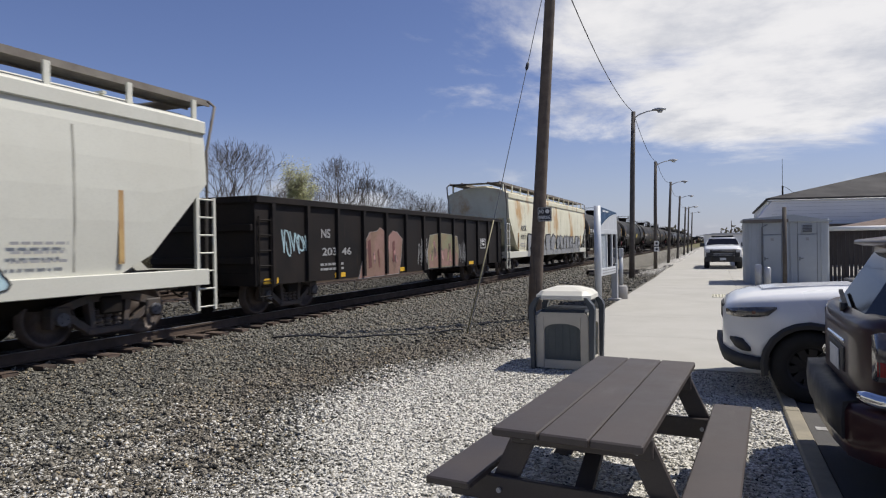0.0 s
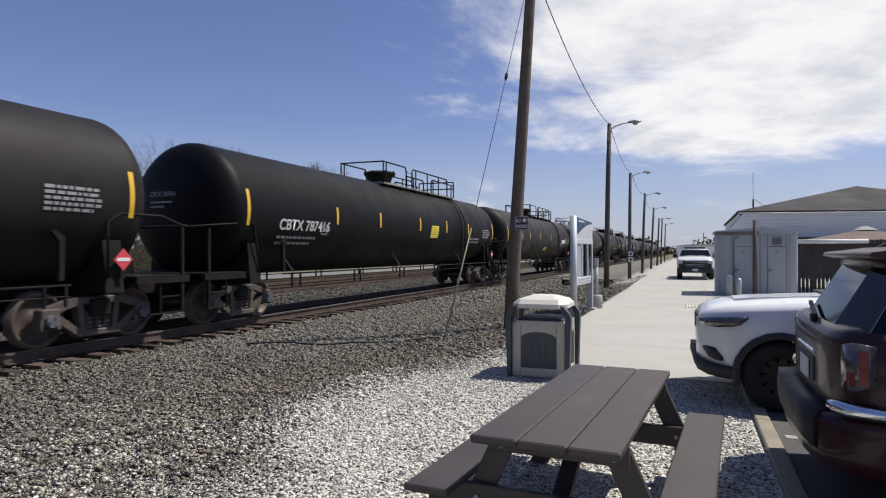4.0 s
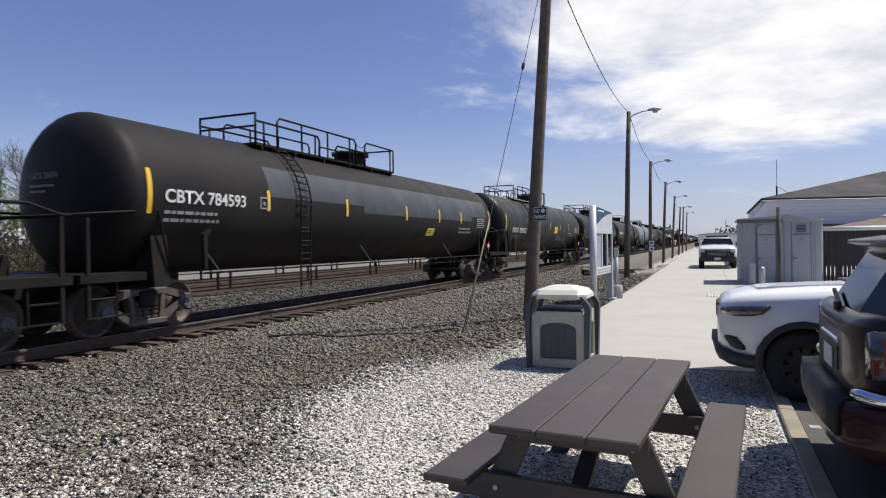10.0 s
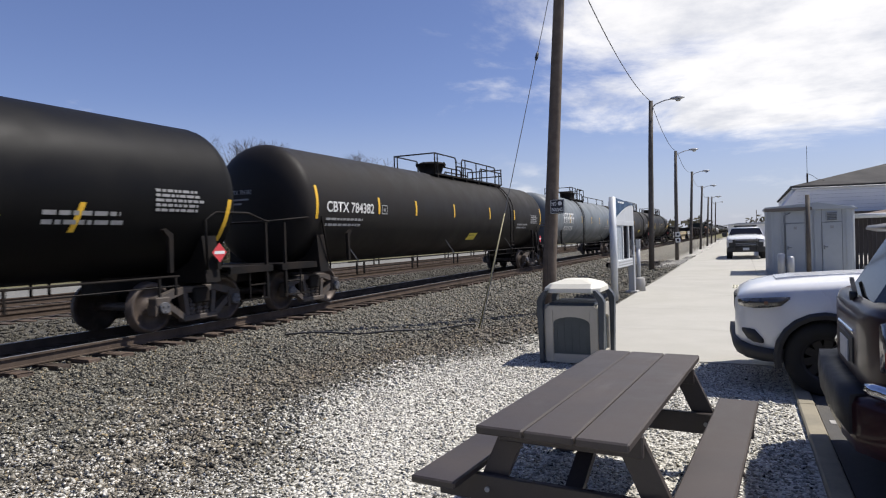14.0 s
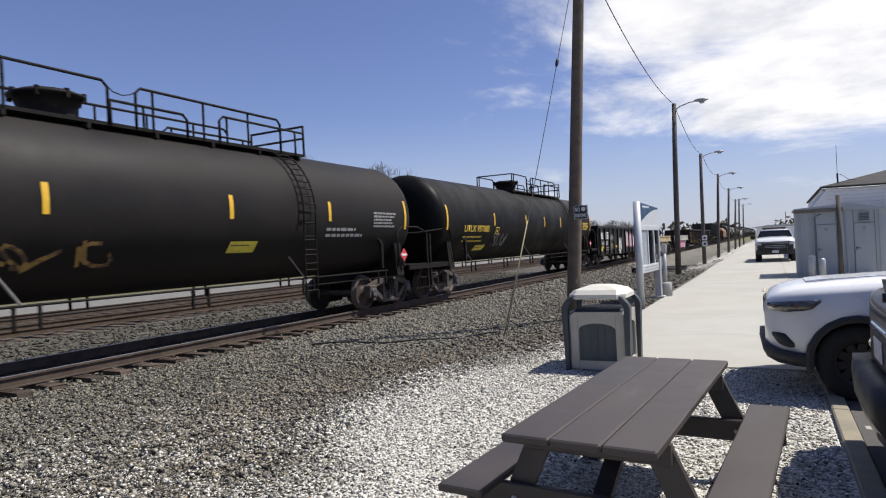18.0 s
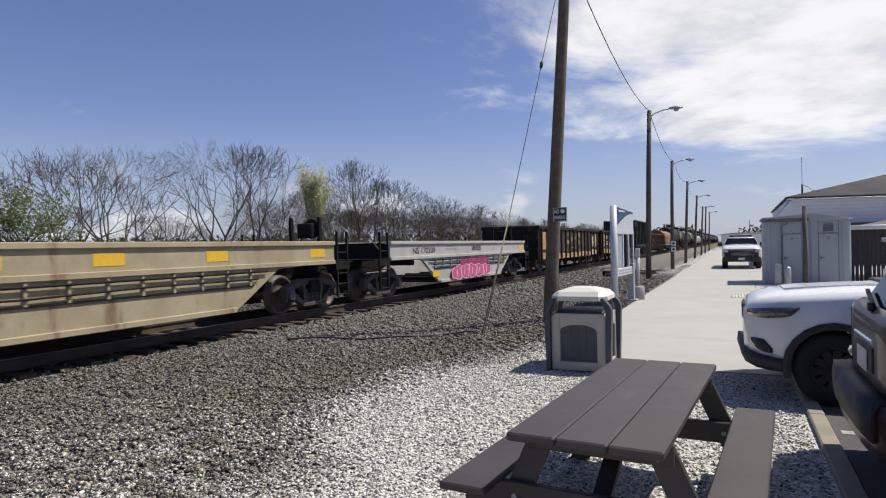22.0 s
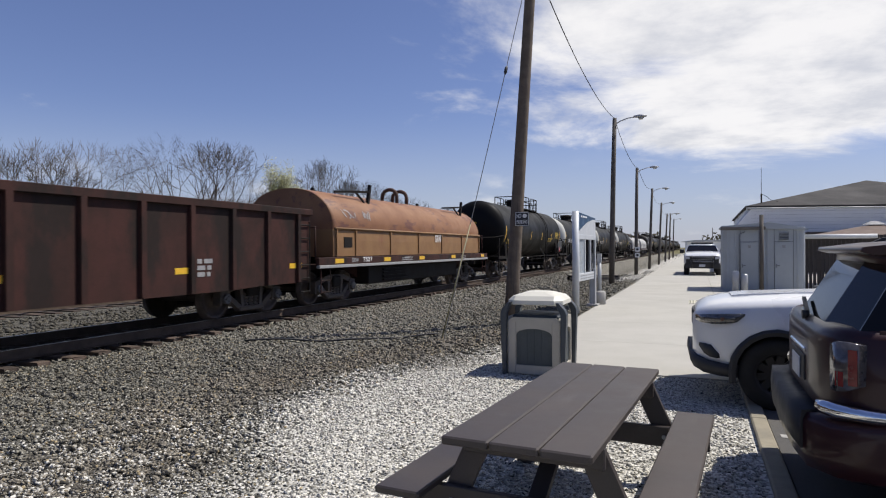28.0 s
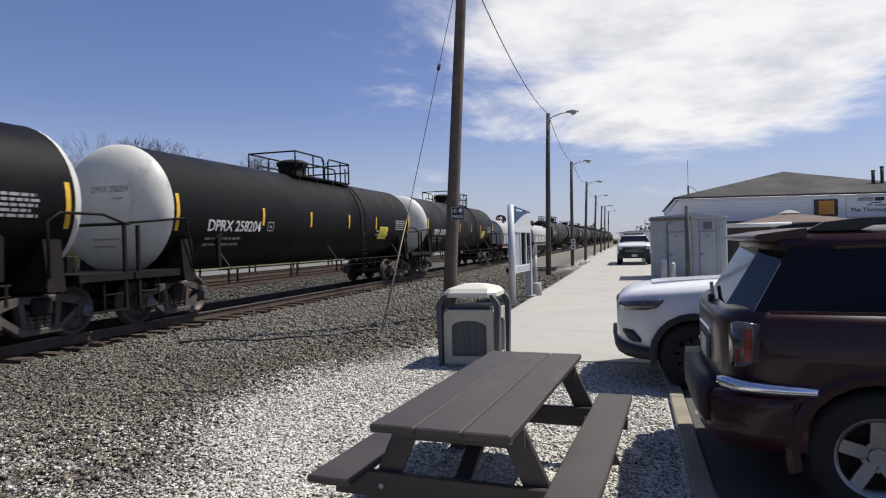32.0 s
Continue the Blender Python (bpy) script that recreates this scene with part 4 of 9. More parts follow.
def tank_platform(bm, flip, long=True):
    """Walkway with railings over the middle of the tank."""
    lo, hi = (-1.35, 5.55) if long else (-1.25, 2.6)
    f = -1 if flip else 1
    zt = TZ + TR
    n = 6 if long else 4
    for k in range(n):
        y = f * (lo + 0.2 + (hi - lo - 0.4) * k / (n - 1))
        beam(bm, (-0.85, y, zt - 0.17), (0.85, y, zt - 0.17), 0.06, 0.09)
    r, top, mid = 0.027, zt + 0.63, zt + 0.32

    def hoop(x, p, q, z, posts, round_a=True, round_b=True):
        """One bent rail from p to q with its uprights."""
        c = 0.10
        a = [(x, f * p, zt - 0.1), (x, f * p, z - c), (x, f * (p + c), z)] if round_a else [(x, f * p, zt - 0.1), (x, f * p, z)]
        b = [(x, f * (q - c), z), (x, f * q, z - c), (x, f * q, zt - 0.1)] if round_b else [(x, f * q, z), (x, f * q, zt - 0.1)]
        tube(bm, a + b, r, 6)
        for u in posts:
            tube(bm, [(x, f * u, zt - 0.1), (x, f * u, z)], r * 0.9, 5)

    for x in (-0.82, 0.82):
        if long:
            hoop(x, lo, 0.52, top, (lo + 0.22,), False)
            hoop(x, 0.56, 2.15, mid, (1.2,), False)
            hoop(x, 1.05, 4.75, top, (1.4, 2.55, 3.75))
            hoop(x, 2.95, hi, zt + 0.44, (3.15,), True, False)
        else:
            hoop(x, lo, 0.62, top, (-0.1,), False)
            hoop(x, -0.75, 1.5, mid, (0.7,))
            hoop(x, 0.95, hi, top, (1.9,), True, False)
        tube(bm, [(x, f * hi, zt - 0.1), (x, f * hi, top)], r, 6)
        tube(bm, [(x, f * (hi - 0.3), zt - 0.1), (x, f * (hi - 0.3), zt + 0.44)], r * 0.9, 6)
    tube(bm, [(-0.82, f * lo, top), (0.82, f * lo, top)], r, 6)
    tube(bm, [(-0.82, f * hi, top - 0.02), (0.82, f * hi, top - 0.02)], r, 6)
    tube(bm, [(-0.82, f * hi, mid), (0.82, f * hi, mid)], r, 5)
    # slack safety chain across the gap
    tube(bm, [(0.82, f * 0.5, top - 0.06), (0.82, f * 0.62, top - 0.16), (0.82, f * 0.80, top - 0.19), (0.82, f * 0.97, top - 0.14), (0.82, f * 1.05, top - 0.08)], 0.010, 5)


def walk_deck(flip, long):
    def build(bm):
        lo, hi = (-1.35, 5.55) if long else (-1.25, 2.6)
        a, b = sorted((-lo, -hi)) if flip else (lo, hi)
        box(bm, -0.20, 0.20, a, b, TZ + TR - 0.12, TZ + TR - 0.06)
    return build


def tank_dome(bm, flared=True):
    n, b = 24, TZ + TR
    prof = [(0.48, -0.12), (0.48, 0.02), (0.45, 0.04), (0.45, 0.36), (0.50, 0.37), (0.50, 0.43), (0.44, 0.45), (0.40, 0.50), (0.26, 0.53), (0.02, 0.54)] if not flared else [(0.40, -0.12), (0.42, 0.02), (0.40, 0.04), (0.50, 0.34), (0.58, 0.36), (0.58, 0.40), (0.50, 0.42), (0.44, 0.46), (0.26, 0.48), (0.02, 0.49)]
    loft(bm, [[(r * math.cos(2 * math.pi * k / n), r * math.sin(2 * math.pi * k / n), b + z) for k in range(n)] for r, z in prof])


def dome_bolt(bm):
    box(bm, -0.03, 0.03, -0.03, 0.03, 0.30, 0.45)


def tank_ladder(bm, y):
    def at_angle(a, r):
        return (r * math.sin(a), TZ + r * math.cos(a))
    for dy in (-0.2, 0.2):
        pts = [(x, y + dy, z) for x, z in (at_angle(radians(a), TR + 0.10) for a in range(25, 96, 10))]
        pts += [(1.56, y + dy, 1.6), (1.56, y + dy, 0.55)]
        tube(bm, pts, 0.022, 5)
    for k in range(14):
        a = radians(28 + 6.2 * k)
        x, z = at_angle(min(a, radians(95)), TR + 0.10)
        if k > 10:
            x, z = 1.56, 2.2 - 0.33 * (k - 10)
        tube(bm, [(x, y - 0.2, z), (x, y + 0.2, z)], 0.016, 5)
    for z in (0.75, 1.05, 1.35, 1.65, 1.95, 2.25):
        tube(bm, [(1.56, y - 0.2, z), (1.56, y + 0.2, z)], 0.016, 5)


def stub_sill(e):
    def build(bm):
        box(bm, -0.28, 0.28, e - 3.4, e, 0.72, 1.08, 0.01)
    return build


def tank_bolster(bm):
    """Body bolster whose cradle arms reach up round the tank."""
    poly = [(-1.45, 0.86), (1.45, 0.86), (1.42, 1.08), (1.36, 1.75), (1.0, 1.25), (0.5, 1.02), (-0.5, 1.02), (-1.0, 1.25), (-1.36, 1.75), (-1.42, 1.08)]
    prism(bm, poly, "y", -0.18, 0.18)


def platform_deck(bm):
    prism(bm, [(-1.5, 0.98), (-1.42, 0.98), (-1.42, 1.08), (1.42, 1.08), (1.42, 0.98), (1.5, 0.98), (1.5, 1.12), (-1.5, 1.12)], "y", -1.25, 0)


def tank_rails(half, trucks):
    """Low railing along one side of the tank, with its brackets."""
    def build(bm):
        r, x = 0.022, 1.53
        tube(bm, [(x, -trucks + 0.9, 1.03), (x, trucks - 0.9, 1.03)], r, 6)
        tube(bm, [(x, -trucks + 0.9, 0.86), (x, trucks - 0.9, 0.86)], r * 0.55, 5)
        k = int(2 * (trucks - 1.2) / 2.7)
        for i in range(k + 1):
            y = -trucks + 1.3 + i * (2 * trucks - 2.6) / k
            box(bm, x - 0.02, x + 0.02, y - 0.05, y - 0.01, 0.70, 1.05)
            box(bm, x - 0.02, x + 0.02, y + 0.30, y + 0.34, 0.70, 1.05)
    return build


def side_bracket(bm):
    beam(bm, (1.30, -0.16, 1.52), (1.53, 0.06, 1.04), 0.06, 0.025)


def end_rails(half):
    """Railing, uprights and steps round one end platform."""
    def build(bm):
        e = half + 1.35
        tube(bm, [(1.45, half - 0.6, 1.1), (1.45, half - 0.6, 2.05), (1.45, half - 0.35, 2.2), (1.45, half + 0.55, 2.2), (1.45, e - 0.3, 2.05), (1.3, e, 2.05), (-1.3, e, 2.05), (-1.45, half - 0.35, 2.2), (-1.45, half - 0.6, 1.1)], 0.026, 6)
        for x in (-1.45, 1.45):
            box(bm, x - 0.03, x + 0.03, e - 0.33, e - 0.27, 0.45, 2.02)
            for yy in (0.25, 0.8):
                beam(bm, (x, e - yy, 0.42), (x, e - yy - 0.3, 0.42), 0.05, 0.03)
            prism(bm, [(half - 1.50, 1.1), (half - 1.42, 1.1), (half - 1.40, 1.78), (half - 1.55, 1.88), (half - 1.62, 1.86), (half - 1.50, 1.72)], "x", x - 0.04, x + 0.04)
            for zz in (0.42, 0.72):
                tube(bm, [(x, e - 0.35, zz), (x, e - 0.8, zz)], 0.018, 5)
            tube(bm, [(x, e - 0.82, 0.4), (x, e - 0.82, 1.1)], 0.02, 5)
    return build


def air_tank(bm):
    disc(bm, (0, 0, 1.29), "y", 0.17, 0.55, 14)


def brake_valve(bm):
    box(bm, -0.2, 0.2, 0.3, 0.5, 1.1, 1.45, 0.02)


def tank_car(lo, hi, mark, number, body, flip=False, let=None, ends=None, text=(0.36, 2.48, 2.30, 2.56), case=(3.04, 3.36, 2.30, 2.56), panels=(), plat=True,
             strips=(0.0, 2.86, 5.1, 8.0, 11.5, 14.55), strip_z=2.53, strip_lean=0.0, extras=None, label="", radius=1.5, placard=True, deck=STEEL):
    """lo and hi are the places of the end strips; text, case and panels are (from, to, low, high) from the first strip."""
    global TR, TZ
    TR, TZ = radius, 2.5 if radius > 1.45 else 2.42
    let = let or FADED
    half = (hi - lo) / 2 + 0.15
    tc = max(half - 0.45, 4.0)
    y = (lo + hi) / 2
    key = f"{half:.1f}/{radius}"
    zero = -half + 0.15
    car = start_car("tank_car", y, half + 1.5, tc, label or "long black tank car with yellow reflective strips")
    ends = ends or body
    put("tank_shell", shared(f"tank_shell/{key}/{body.name}/{ends.name}", tank_shell(half, radius, dark_head=ends if ends is not body else None), [body, ends], False), car)
    for s in (-1, 1):
        turn, e = (0, 0, 0 if s > 0 else 180), half + 1.45
        put("stub_sill", shared(f"stub_sill/{key}", stub_sill(e), STEEL), car, (0, 0, 0), turn)
        put("bolster", shared("bolster", tank_bolster, STEEL), car, (0, s * tc, 0), turn)
        put("end_platform", shared("end_platform", platform_deck, STEEL), car, (0, s * (e - 0.25), 0), turn)
        put("side_railing", shared(f"side_railing/{key}", tank_rails(half, tc), STEEL), car, (0, 0, 0), (0, 0, 0 if s > 0 else 180))
        n = int(2 * (tc - 1.2) / 2.7)
        for i in range(0, n + 1, 2):
            put("bracket", shared("bracket", side_bracket, BRACKETGREY), car, (0, s * (-tc + 1.3 + i * (2 * tc - 2.6) / n), 0), turn)
        put("end_railing", shared(f"end_railing/{key}", end_rails(half), STEEL), car, (0, 0, 0), (0, 0, 0 if s > 0 else 180))
    put("top_walkway", shared(f"top_walkway/{flip}/{plat}/{radius}", lambda bm: tank_platform(bm, flip, plat), STEEL), car)
    for x in (-0.62, 0.62):
        put("walkway_deck", shared(f"walkway_deck/{flip}/{plat}/{radius}/{deck.name}", walk_deck(flip, plat), deck), car, (x, 0, 0))
    dome = put("dome", shared(f"dome/{radius}/{plat}", lambda bm: tank_dome(bm, plat), STEEL), car)
    for k in range(8):
        put("bolt", shared("bolt", dome_bolt, STEEL), dome, ((0.55 if plat else 0.48) * math.cos(0.785 * k), (0.55 if plat else 0.48) * math.sin(0.785 * k), TZ + TR))
    f = -1 if flip else 1
    put("ladder", shared(f"ladder/{flip}/{plat}/{radius}", lambda bm: tank_ladder(bm, f * (4.7 if plat else 2.2)), STEEL), car)
    put("air_tank", shared("air_tank", air_tank, STEEL), car, (0, half + 0.6, 0))
    put("brake_valve", shared("brake_valve", brake_valve, STEEL), car, (0, half + 0.6, 0))
    # strips at the ends are long, those between short
    for k, u in enumerate((*strips, hi - lo)):
        big = k in (0, len(strips))
        h = 0.40 if big else 0.23

        def strip(bm):
            drum_patch(bm, -0.05, 0.05, strip_z - h, strip_z + h, TR + 0.008, strip_lean)
        put("reflective_strip", shared(f"reflective_strip/{big}/{strip_lean}/{strip_z}/{radius}", strip, YELLOW), car, (0, zero + u, 0), label="yellow reflective strip")
    a, b, z0, z1 = text
    put("lettering", letters(f"{mark} {number}", z1 - z0, b - a, let, lambda v: on_tank(z0 + v, TR + 0.012)), car, (0, zero + a, z0), label="stencilled reporting mark")
    xs = lambda z: on_tank(z, TR + 0.010)
    small = GREYPAINT if let is not YELLOWLET else YELLOWLET
    for q, z, w, rows, pitch, tall in ((zero + a, z0 - 0.20, 1.7, 2, 0.14, 0.06), (half - 1.75, TZ + 0.02, 1.1, 5, 0.085, 0.05), (half - 3.7, TZ - 0.42, 1.5, 2, 0.14, 0.07)):
        bm = bmesh.new()
        bars(bm, q, z, w, rows, pitch, tall, int(number) + rows, 0, xs)
        part("small_print", bm, small, car, "faded lines of small print")
    if case:
        a, b, z0, z1 = case
        bm = bmesh.new()
        for p in ((a, b, z0, z0 + 0.03), (a, b, z1 - 0.03, z1), (a, a + 0.03, z0 + 0.032, z1 - 0.032), (b - 0.03, b, z0 + 0.032, z1 - 0.032), (a + 0.1, b - 0.1, z0 + 0.08, z1 - 0.1)):
            drum_patch(bm, zero + p[0], zero + p[1], p[2], p[3], TR + 0.01)
        part("stencil_box", bm, small, car)
    for a, b, z0, z1 in panels:
        bm = bmesh.new()
        drum_patch(bm, zero + a, zero + b, z0, z1, TR + 0.012, 0.04)
        panel = part("yellow_panel", bm, YPLACARD, car, "yellow painted panel")
        bm = bmesh.new()
        n = max(2, int((z1 - z0) / 0.085))
        bars(bm, zero + a + 0.07, z1 - 0.09, b - a - 0.18, n - 1, (z1 - z0 - 0.06) / n, 0.022, 5, 0, lambda z: on_tank(z, TR + 0.015))
        part("panel_print", bm, BLACKLET, panel)
    # red warning diamond near the rear end
    if placard:
        bm = bmesh.new()
        vs = [bm.verts.new((1.52, half - 0.35 + a, 1.42 + b)) for a, b in ((-0.19, 0), (0, -0.19), (0.19, 0), (0, 0.19))]
        bm.faces.new(vs)
        vs = [bm.verts.new((1.524, half - 0.35 + a, 1.42 + b)) for a, b in ((-0.13, -0.03), (0.13, -0.03), (0.13, 0.03), (-0.13, 0.03))]
        bm.faces.new(vs).material_index = 1
        box(bm, 1.47, 1.515, half - 0.40, half - 0.30, 1.1, 1.5, mat=2)
        part("warning_placard", bm, [REDSIGN, WHITEPAINT, STEEL], car, "red diamond hazard placard")
    if ends is body:
        # stencil on the nearer head
        put("lettering", letters(f"{mark} {number}", 0.11, 0.72, small), car, (-0.62, -half - HEAD - 0.004, TZ + 0.26), (0, 0, -90), label="faint stencilled reporting mark")
        for z, w in ((TZ + 0.12, 0.62), (TZ + 0.02, 0.4)):
            bm = bmesh.new()
            box(bm, -0.62, -0.62 + w, -half - HEAD - 0.004, -half - HEAD - 0.001, z, z + 0.04)
            part("small_print", bm, GREYPAINT, car)
    if extras:
        extras(car, half)
    return car


# ------------------------------------------------ gondolas and open hoppers
GX = 1.55


def gondola_side(half, top, bottom, floor=1.0):
    def build(bm):
        poly = [(-half, top - 0.12), (half, top - 0.12), (half, floor - 0.3), (half - 1.9, floor - 0.3), (half - 2.9, bottom), (-half + 2.9, bottom), (-half + 1.9, floor - 0.3), (-half, floor - 0.3)]
        prism(bm, poly, "x", GX - 0.12, GX - 0.06)
    return build


def gondola_rim(half, top):
    def build(bm):
        box(bm, GX - 0.16, GX + 0.02, -half - 0.02, half + 0.02, top - 0.13, top + 0.02, 0.012)
    return build


def gondola_end(half, top, floor=1.0):
    def build(bm):
        box(bm, -GX + 0.1, GX - 0.1, half - 0.06, half, floor - 0.3, top)
        for z in (floor + 0.25, (floor + top) / 2 + 0.15):
            box(bm, -GX + 0.1, GX - 0.1, half - 0.001, half + 0.09, z - 0.07, z + 0.07, 0.01)
        box(bm, -GX + 0.165, GX - 0.165, half - 0.1, half + 0.06, top - 0.13, top + 0.018, 0.012)
    return build


def gondola_floor(half, floor=1.0):
    def build(bm):
        box(bm, -GX + 0.13, GX - 0.13, -half + 0.06, half - 0.06, floor - 0.06, floor)
        box(bm, -0.3, 0.3, -half - 0.6, half + 0.6, 0.62, floor - 0.06)
    return build


def rib_mesh(lo, hi):
    def build(bm):
        prism(bm, [(-0.07, -0.075), (0.08, -0.055), (0.08, 0.055), (-0.07, 0.075)], "z", lo, hi)
    return build


def end_ladder(bm):
    for y in (-0.2, 0.2):
        tube(bm, [(0, y, 0.45), (0, y, 2.2)], 0.02, 5)
    for k in range(6):
        tube(bm, [(0, -0.2, 0.47 + 0.33 * k), (0, 0.2, 0.47 + 0.33 * k)], 0.016, 5)


def gondola(lo, hi, ribs, body, rib_mat, top=2.62, bottom=0.68, label="", mark=None, sill=None, flags=(0.082, 0.322, 0.522, 0.742, 0.962), flag_z=1.12):
    half, y = (hi - lo) / 2, (lo + hi) / 2
    car = start_car("gondola_car", y, half + 0.55, half - 1.75, label)
    k = f"{half:.2f}/{body.name}/{top}"
    put("floor", shared("floor/" + k, gondola_floor(half), body), car)
    for s in (0, 180):
        put("side_wall", shared("side_wall/" + k, gondola_side(half, top, bottom), body), car, (0, 0, 0), (0, 0, s))
        put("top_chord", shared("top_chord/" + k, gondola_rim(half, top), body), car, (0, 0, 0), (0, 0, s))
        put("end_wall", shared("end_wall/" + k, gondola_end(half, top), body), car, (0, 0, 0), (0, 0, s))
    for k in range(ribs):
        yy = -half + 0.55 + (2 * half - 1.1) * k / (ribs - 1)
        outer = k < 2 or k >= ribs - 2
        for s in (1, -1):
            put("side_rib", shared(f"side_rib/{rib_mat.name}/{outer}/{top}", rib_mesh(0.72 if outer else bottom + 0.02, top - 0.1), rib_mat), car, (s * (GX - 0.06), yy, 0), (0, 0, 0 if s > 0 else 180))
    if sill:
        # worn plates of paint between the ribs, along the sill and in the end bays
        rnd = random.Random(int(lo))
        gap = (2 * half - 1.1) / (ribs - 1)
        for k in range(ribs - 1):
            a, b = -half + 0.55 + gap * k + 0.085, -half + 0.55 + gap * (k + 1) - 0.085
            low = bottom + 0.03 if 2 <= k <= ribs - 4 else 0.74
            for s in (1, -1):
                bm = bmesh.new()
                xa, xb = sorted((s * (GX - 0.066), s * (GX - 0.052)))
                box(bm, xa, xb, a, b, low, low + 0.30 + rnd.uniform(-0.03, 0.04))
                part("sill_plate", bm, WELLGREY if rnd.random() < 0.12 else sill, car, "worn yellow paint on the sill")
                if k in (0, ribs - 2):
                    bm = bmesh.new()
                    box(bm, xa, xb, a + 0.12, b, low + 0.50, top - 0.3)
                    part("worn_patch", bm, sill, car, "worn yellow paint patch")
    for s in (-1, 1):
        put("ladder", shared("ladder/end", end_ladder, STEEL), car, (GX - 0.02, s * (half - 0.28), 0))
        put("ladder", shared("ladder/end", end_ladder, STEEL), car, (-GX + 0.02, s * (half - 0.28), 0))
    for u in flags:
        yy = -half + 2 * half * u
        bm = bmesh.new()
        bm.faces.new([bm.verts.new((GX - 0.052, yy + a, flag_z + b)) for a, b in ((-0.25, -0.06), (0.25, -0.06), (0.25, 0.06), (-0.25, 0.06))])
        part("reflective_strip", bm, YELLOW, car, "yellow reflective strip")
    if mark:
        mark(car, half)
    return car


def flat_text(car, text, y, z, h, w, mat, x=GX - 0.05):
    put("lettering", letters(text, h, w, mat), car, (x, y, z), label="stencilled reporting mark")


def emblem(car, y, z, w, h, mat, x=GX - 0.05, split=0.08):
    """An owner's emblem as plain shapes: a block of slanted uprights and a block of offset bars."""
    bm = bmesh.new()
    a = (w - split) / 2
    for p in (((0, 0), (0.26, 0), (0.34, 1), (0.08, 1)), ((0.36, 0.98), (0.62, 0.02), (0.72, 0.02), (0.46, 0.98)), ((0.74, 0), (1.0, 0), (1.08, 1), (0.82, 1))):
        bm.faces.new([bm.verts.new((x, y + u * a * 0.93, z + v * h)) for u, v in p])
    o = y + a + split
    for u0, u1, v0, v1 in ((0.0, 0.9, 0.0, 0.22), (0.08, 1.0, 0.39, 0.61), (0.12, 1.05, 0.78, 1.0), (0.05, 0.3, 0.62, 0.77), (0.74, 0.98, 0.23, 0.38)):
        bm.faces.new([bm.verts.new((x, o + u * a, z + v * h)) for u, v in ((u0, v0), (u1, v0), (u1, v1), (u0, v1))])
    part("owner_emblem", bm, mat, car, "block emblem of the owner")


def flat_bars(car, y, z, w, rows, mat, seed=1, pitch=0.12, tall=0.06, x=GX - 0.05):
    bm = bmesh.new()
    bars(bm, y, z, w, rows, pitch, tall, seed, 0, lambda q: x)
    part("small_print", bm, mat, car, "faded lines of small print")


def sprayed(car, y, z, w, h, n, seed, mats, x=GX - 0.052, label="sprayed graffiti letter", grow=0.05):
    spray_letters(lambda bm: part("graffiti", bm, mats, car, label), y, z, w, h, n, seed, x, (0, 1), grow)


def throw_up(car, y, z, w, h, n, seed, mats, x=GX - 0.052):
    bubble(lambda bm: part("graffiti", bm, mats, car, "swollen sprayed graffiti letter"), y, z, w, h, n, seed, x)


def tag(car, y, z, w, h, seed, mat, x=GX - 0.05, r=0.022, strokes=5):
    bm = bmesh.new()
    scribble(bm, y, z, w, h, seed, x, r, strokes)
    part("graffiti", bm, mat, car, "thin sprayed tag")


def worn_bay(car, y, w, z, h, mat, x=GX - 0.054, label="remains of old spray paint on rust"):
    """A thin coat of old paint that fills one bay between the ribs."""
    bm = bmesh.new()
    box(bm, x - 0.006, x, y, y + w, z, z + h)
    part("worn_paint", bm, mat, car, label)


def old_mural(car, o, outline, mats, strokes, seed, label, x=GX - 0.05):
    """An old sprayed piece: a pale outline, a worn filling and broad strokes over it."""
    rnd = random.Random(seed)
    cy, cz = sum(p[0] for p in outline) / len(outline), sum(p[1] for p in outline) / len(outline)
    for g, mat, dx in ((1.0, mats[0], 0.0), (0.982, mats[1], 0.004)):
        bm = bmesh.new()
        prism(bm, [(o + cy + (a - cy) * g, cz + (b - cz) * g) for a, b in outline], "x", x - 0.004 + dx, x + dx)
        part("graffiti", bm, mat, car, label)
    lo, hi = min(p[0] for p in outline), max(p[0] for p in outline)
    for k in range(7):
        a, w = lo + (hi - lo) * (k + 0.75) / 8 + rnd.uniform(-.1, .1), rnd.uniform(0.05, 0.17)
        z0, z1, d = rnd.uniform(0.85, 1.1), rnd.uniform(1.35, 1.72), rnd.uniform(-.14, .14)
        bm = bmesh.new()
        prism(bm, [(o + a, z0), (o + a + w, z0 + 0.03), (o + a + w * 0.8 + d, z1), (o + a + d - 0.03, z1 - 0.06)], "x", x + 0.006, x + 0.009 + 0.0005 * k)
        part("graffiti", bm, strokes[k % 2], car)


# ------------------------------------------------ covered hoppers
def hopper_section(z):
    """Half width of a covered hopper's bowed side at a height."""
    u = (z - 1.12) / (3.8 - 1.12)
    return 1.50 + 0.06 * math.sin(math.pi * min(max(u, 0), 1)) - (0.02 if z > 3.7 else 0)


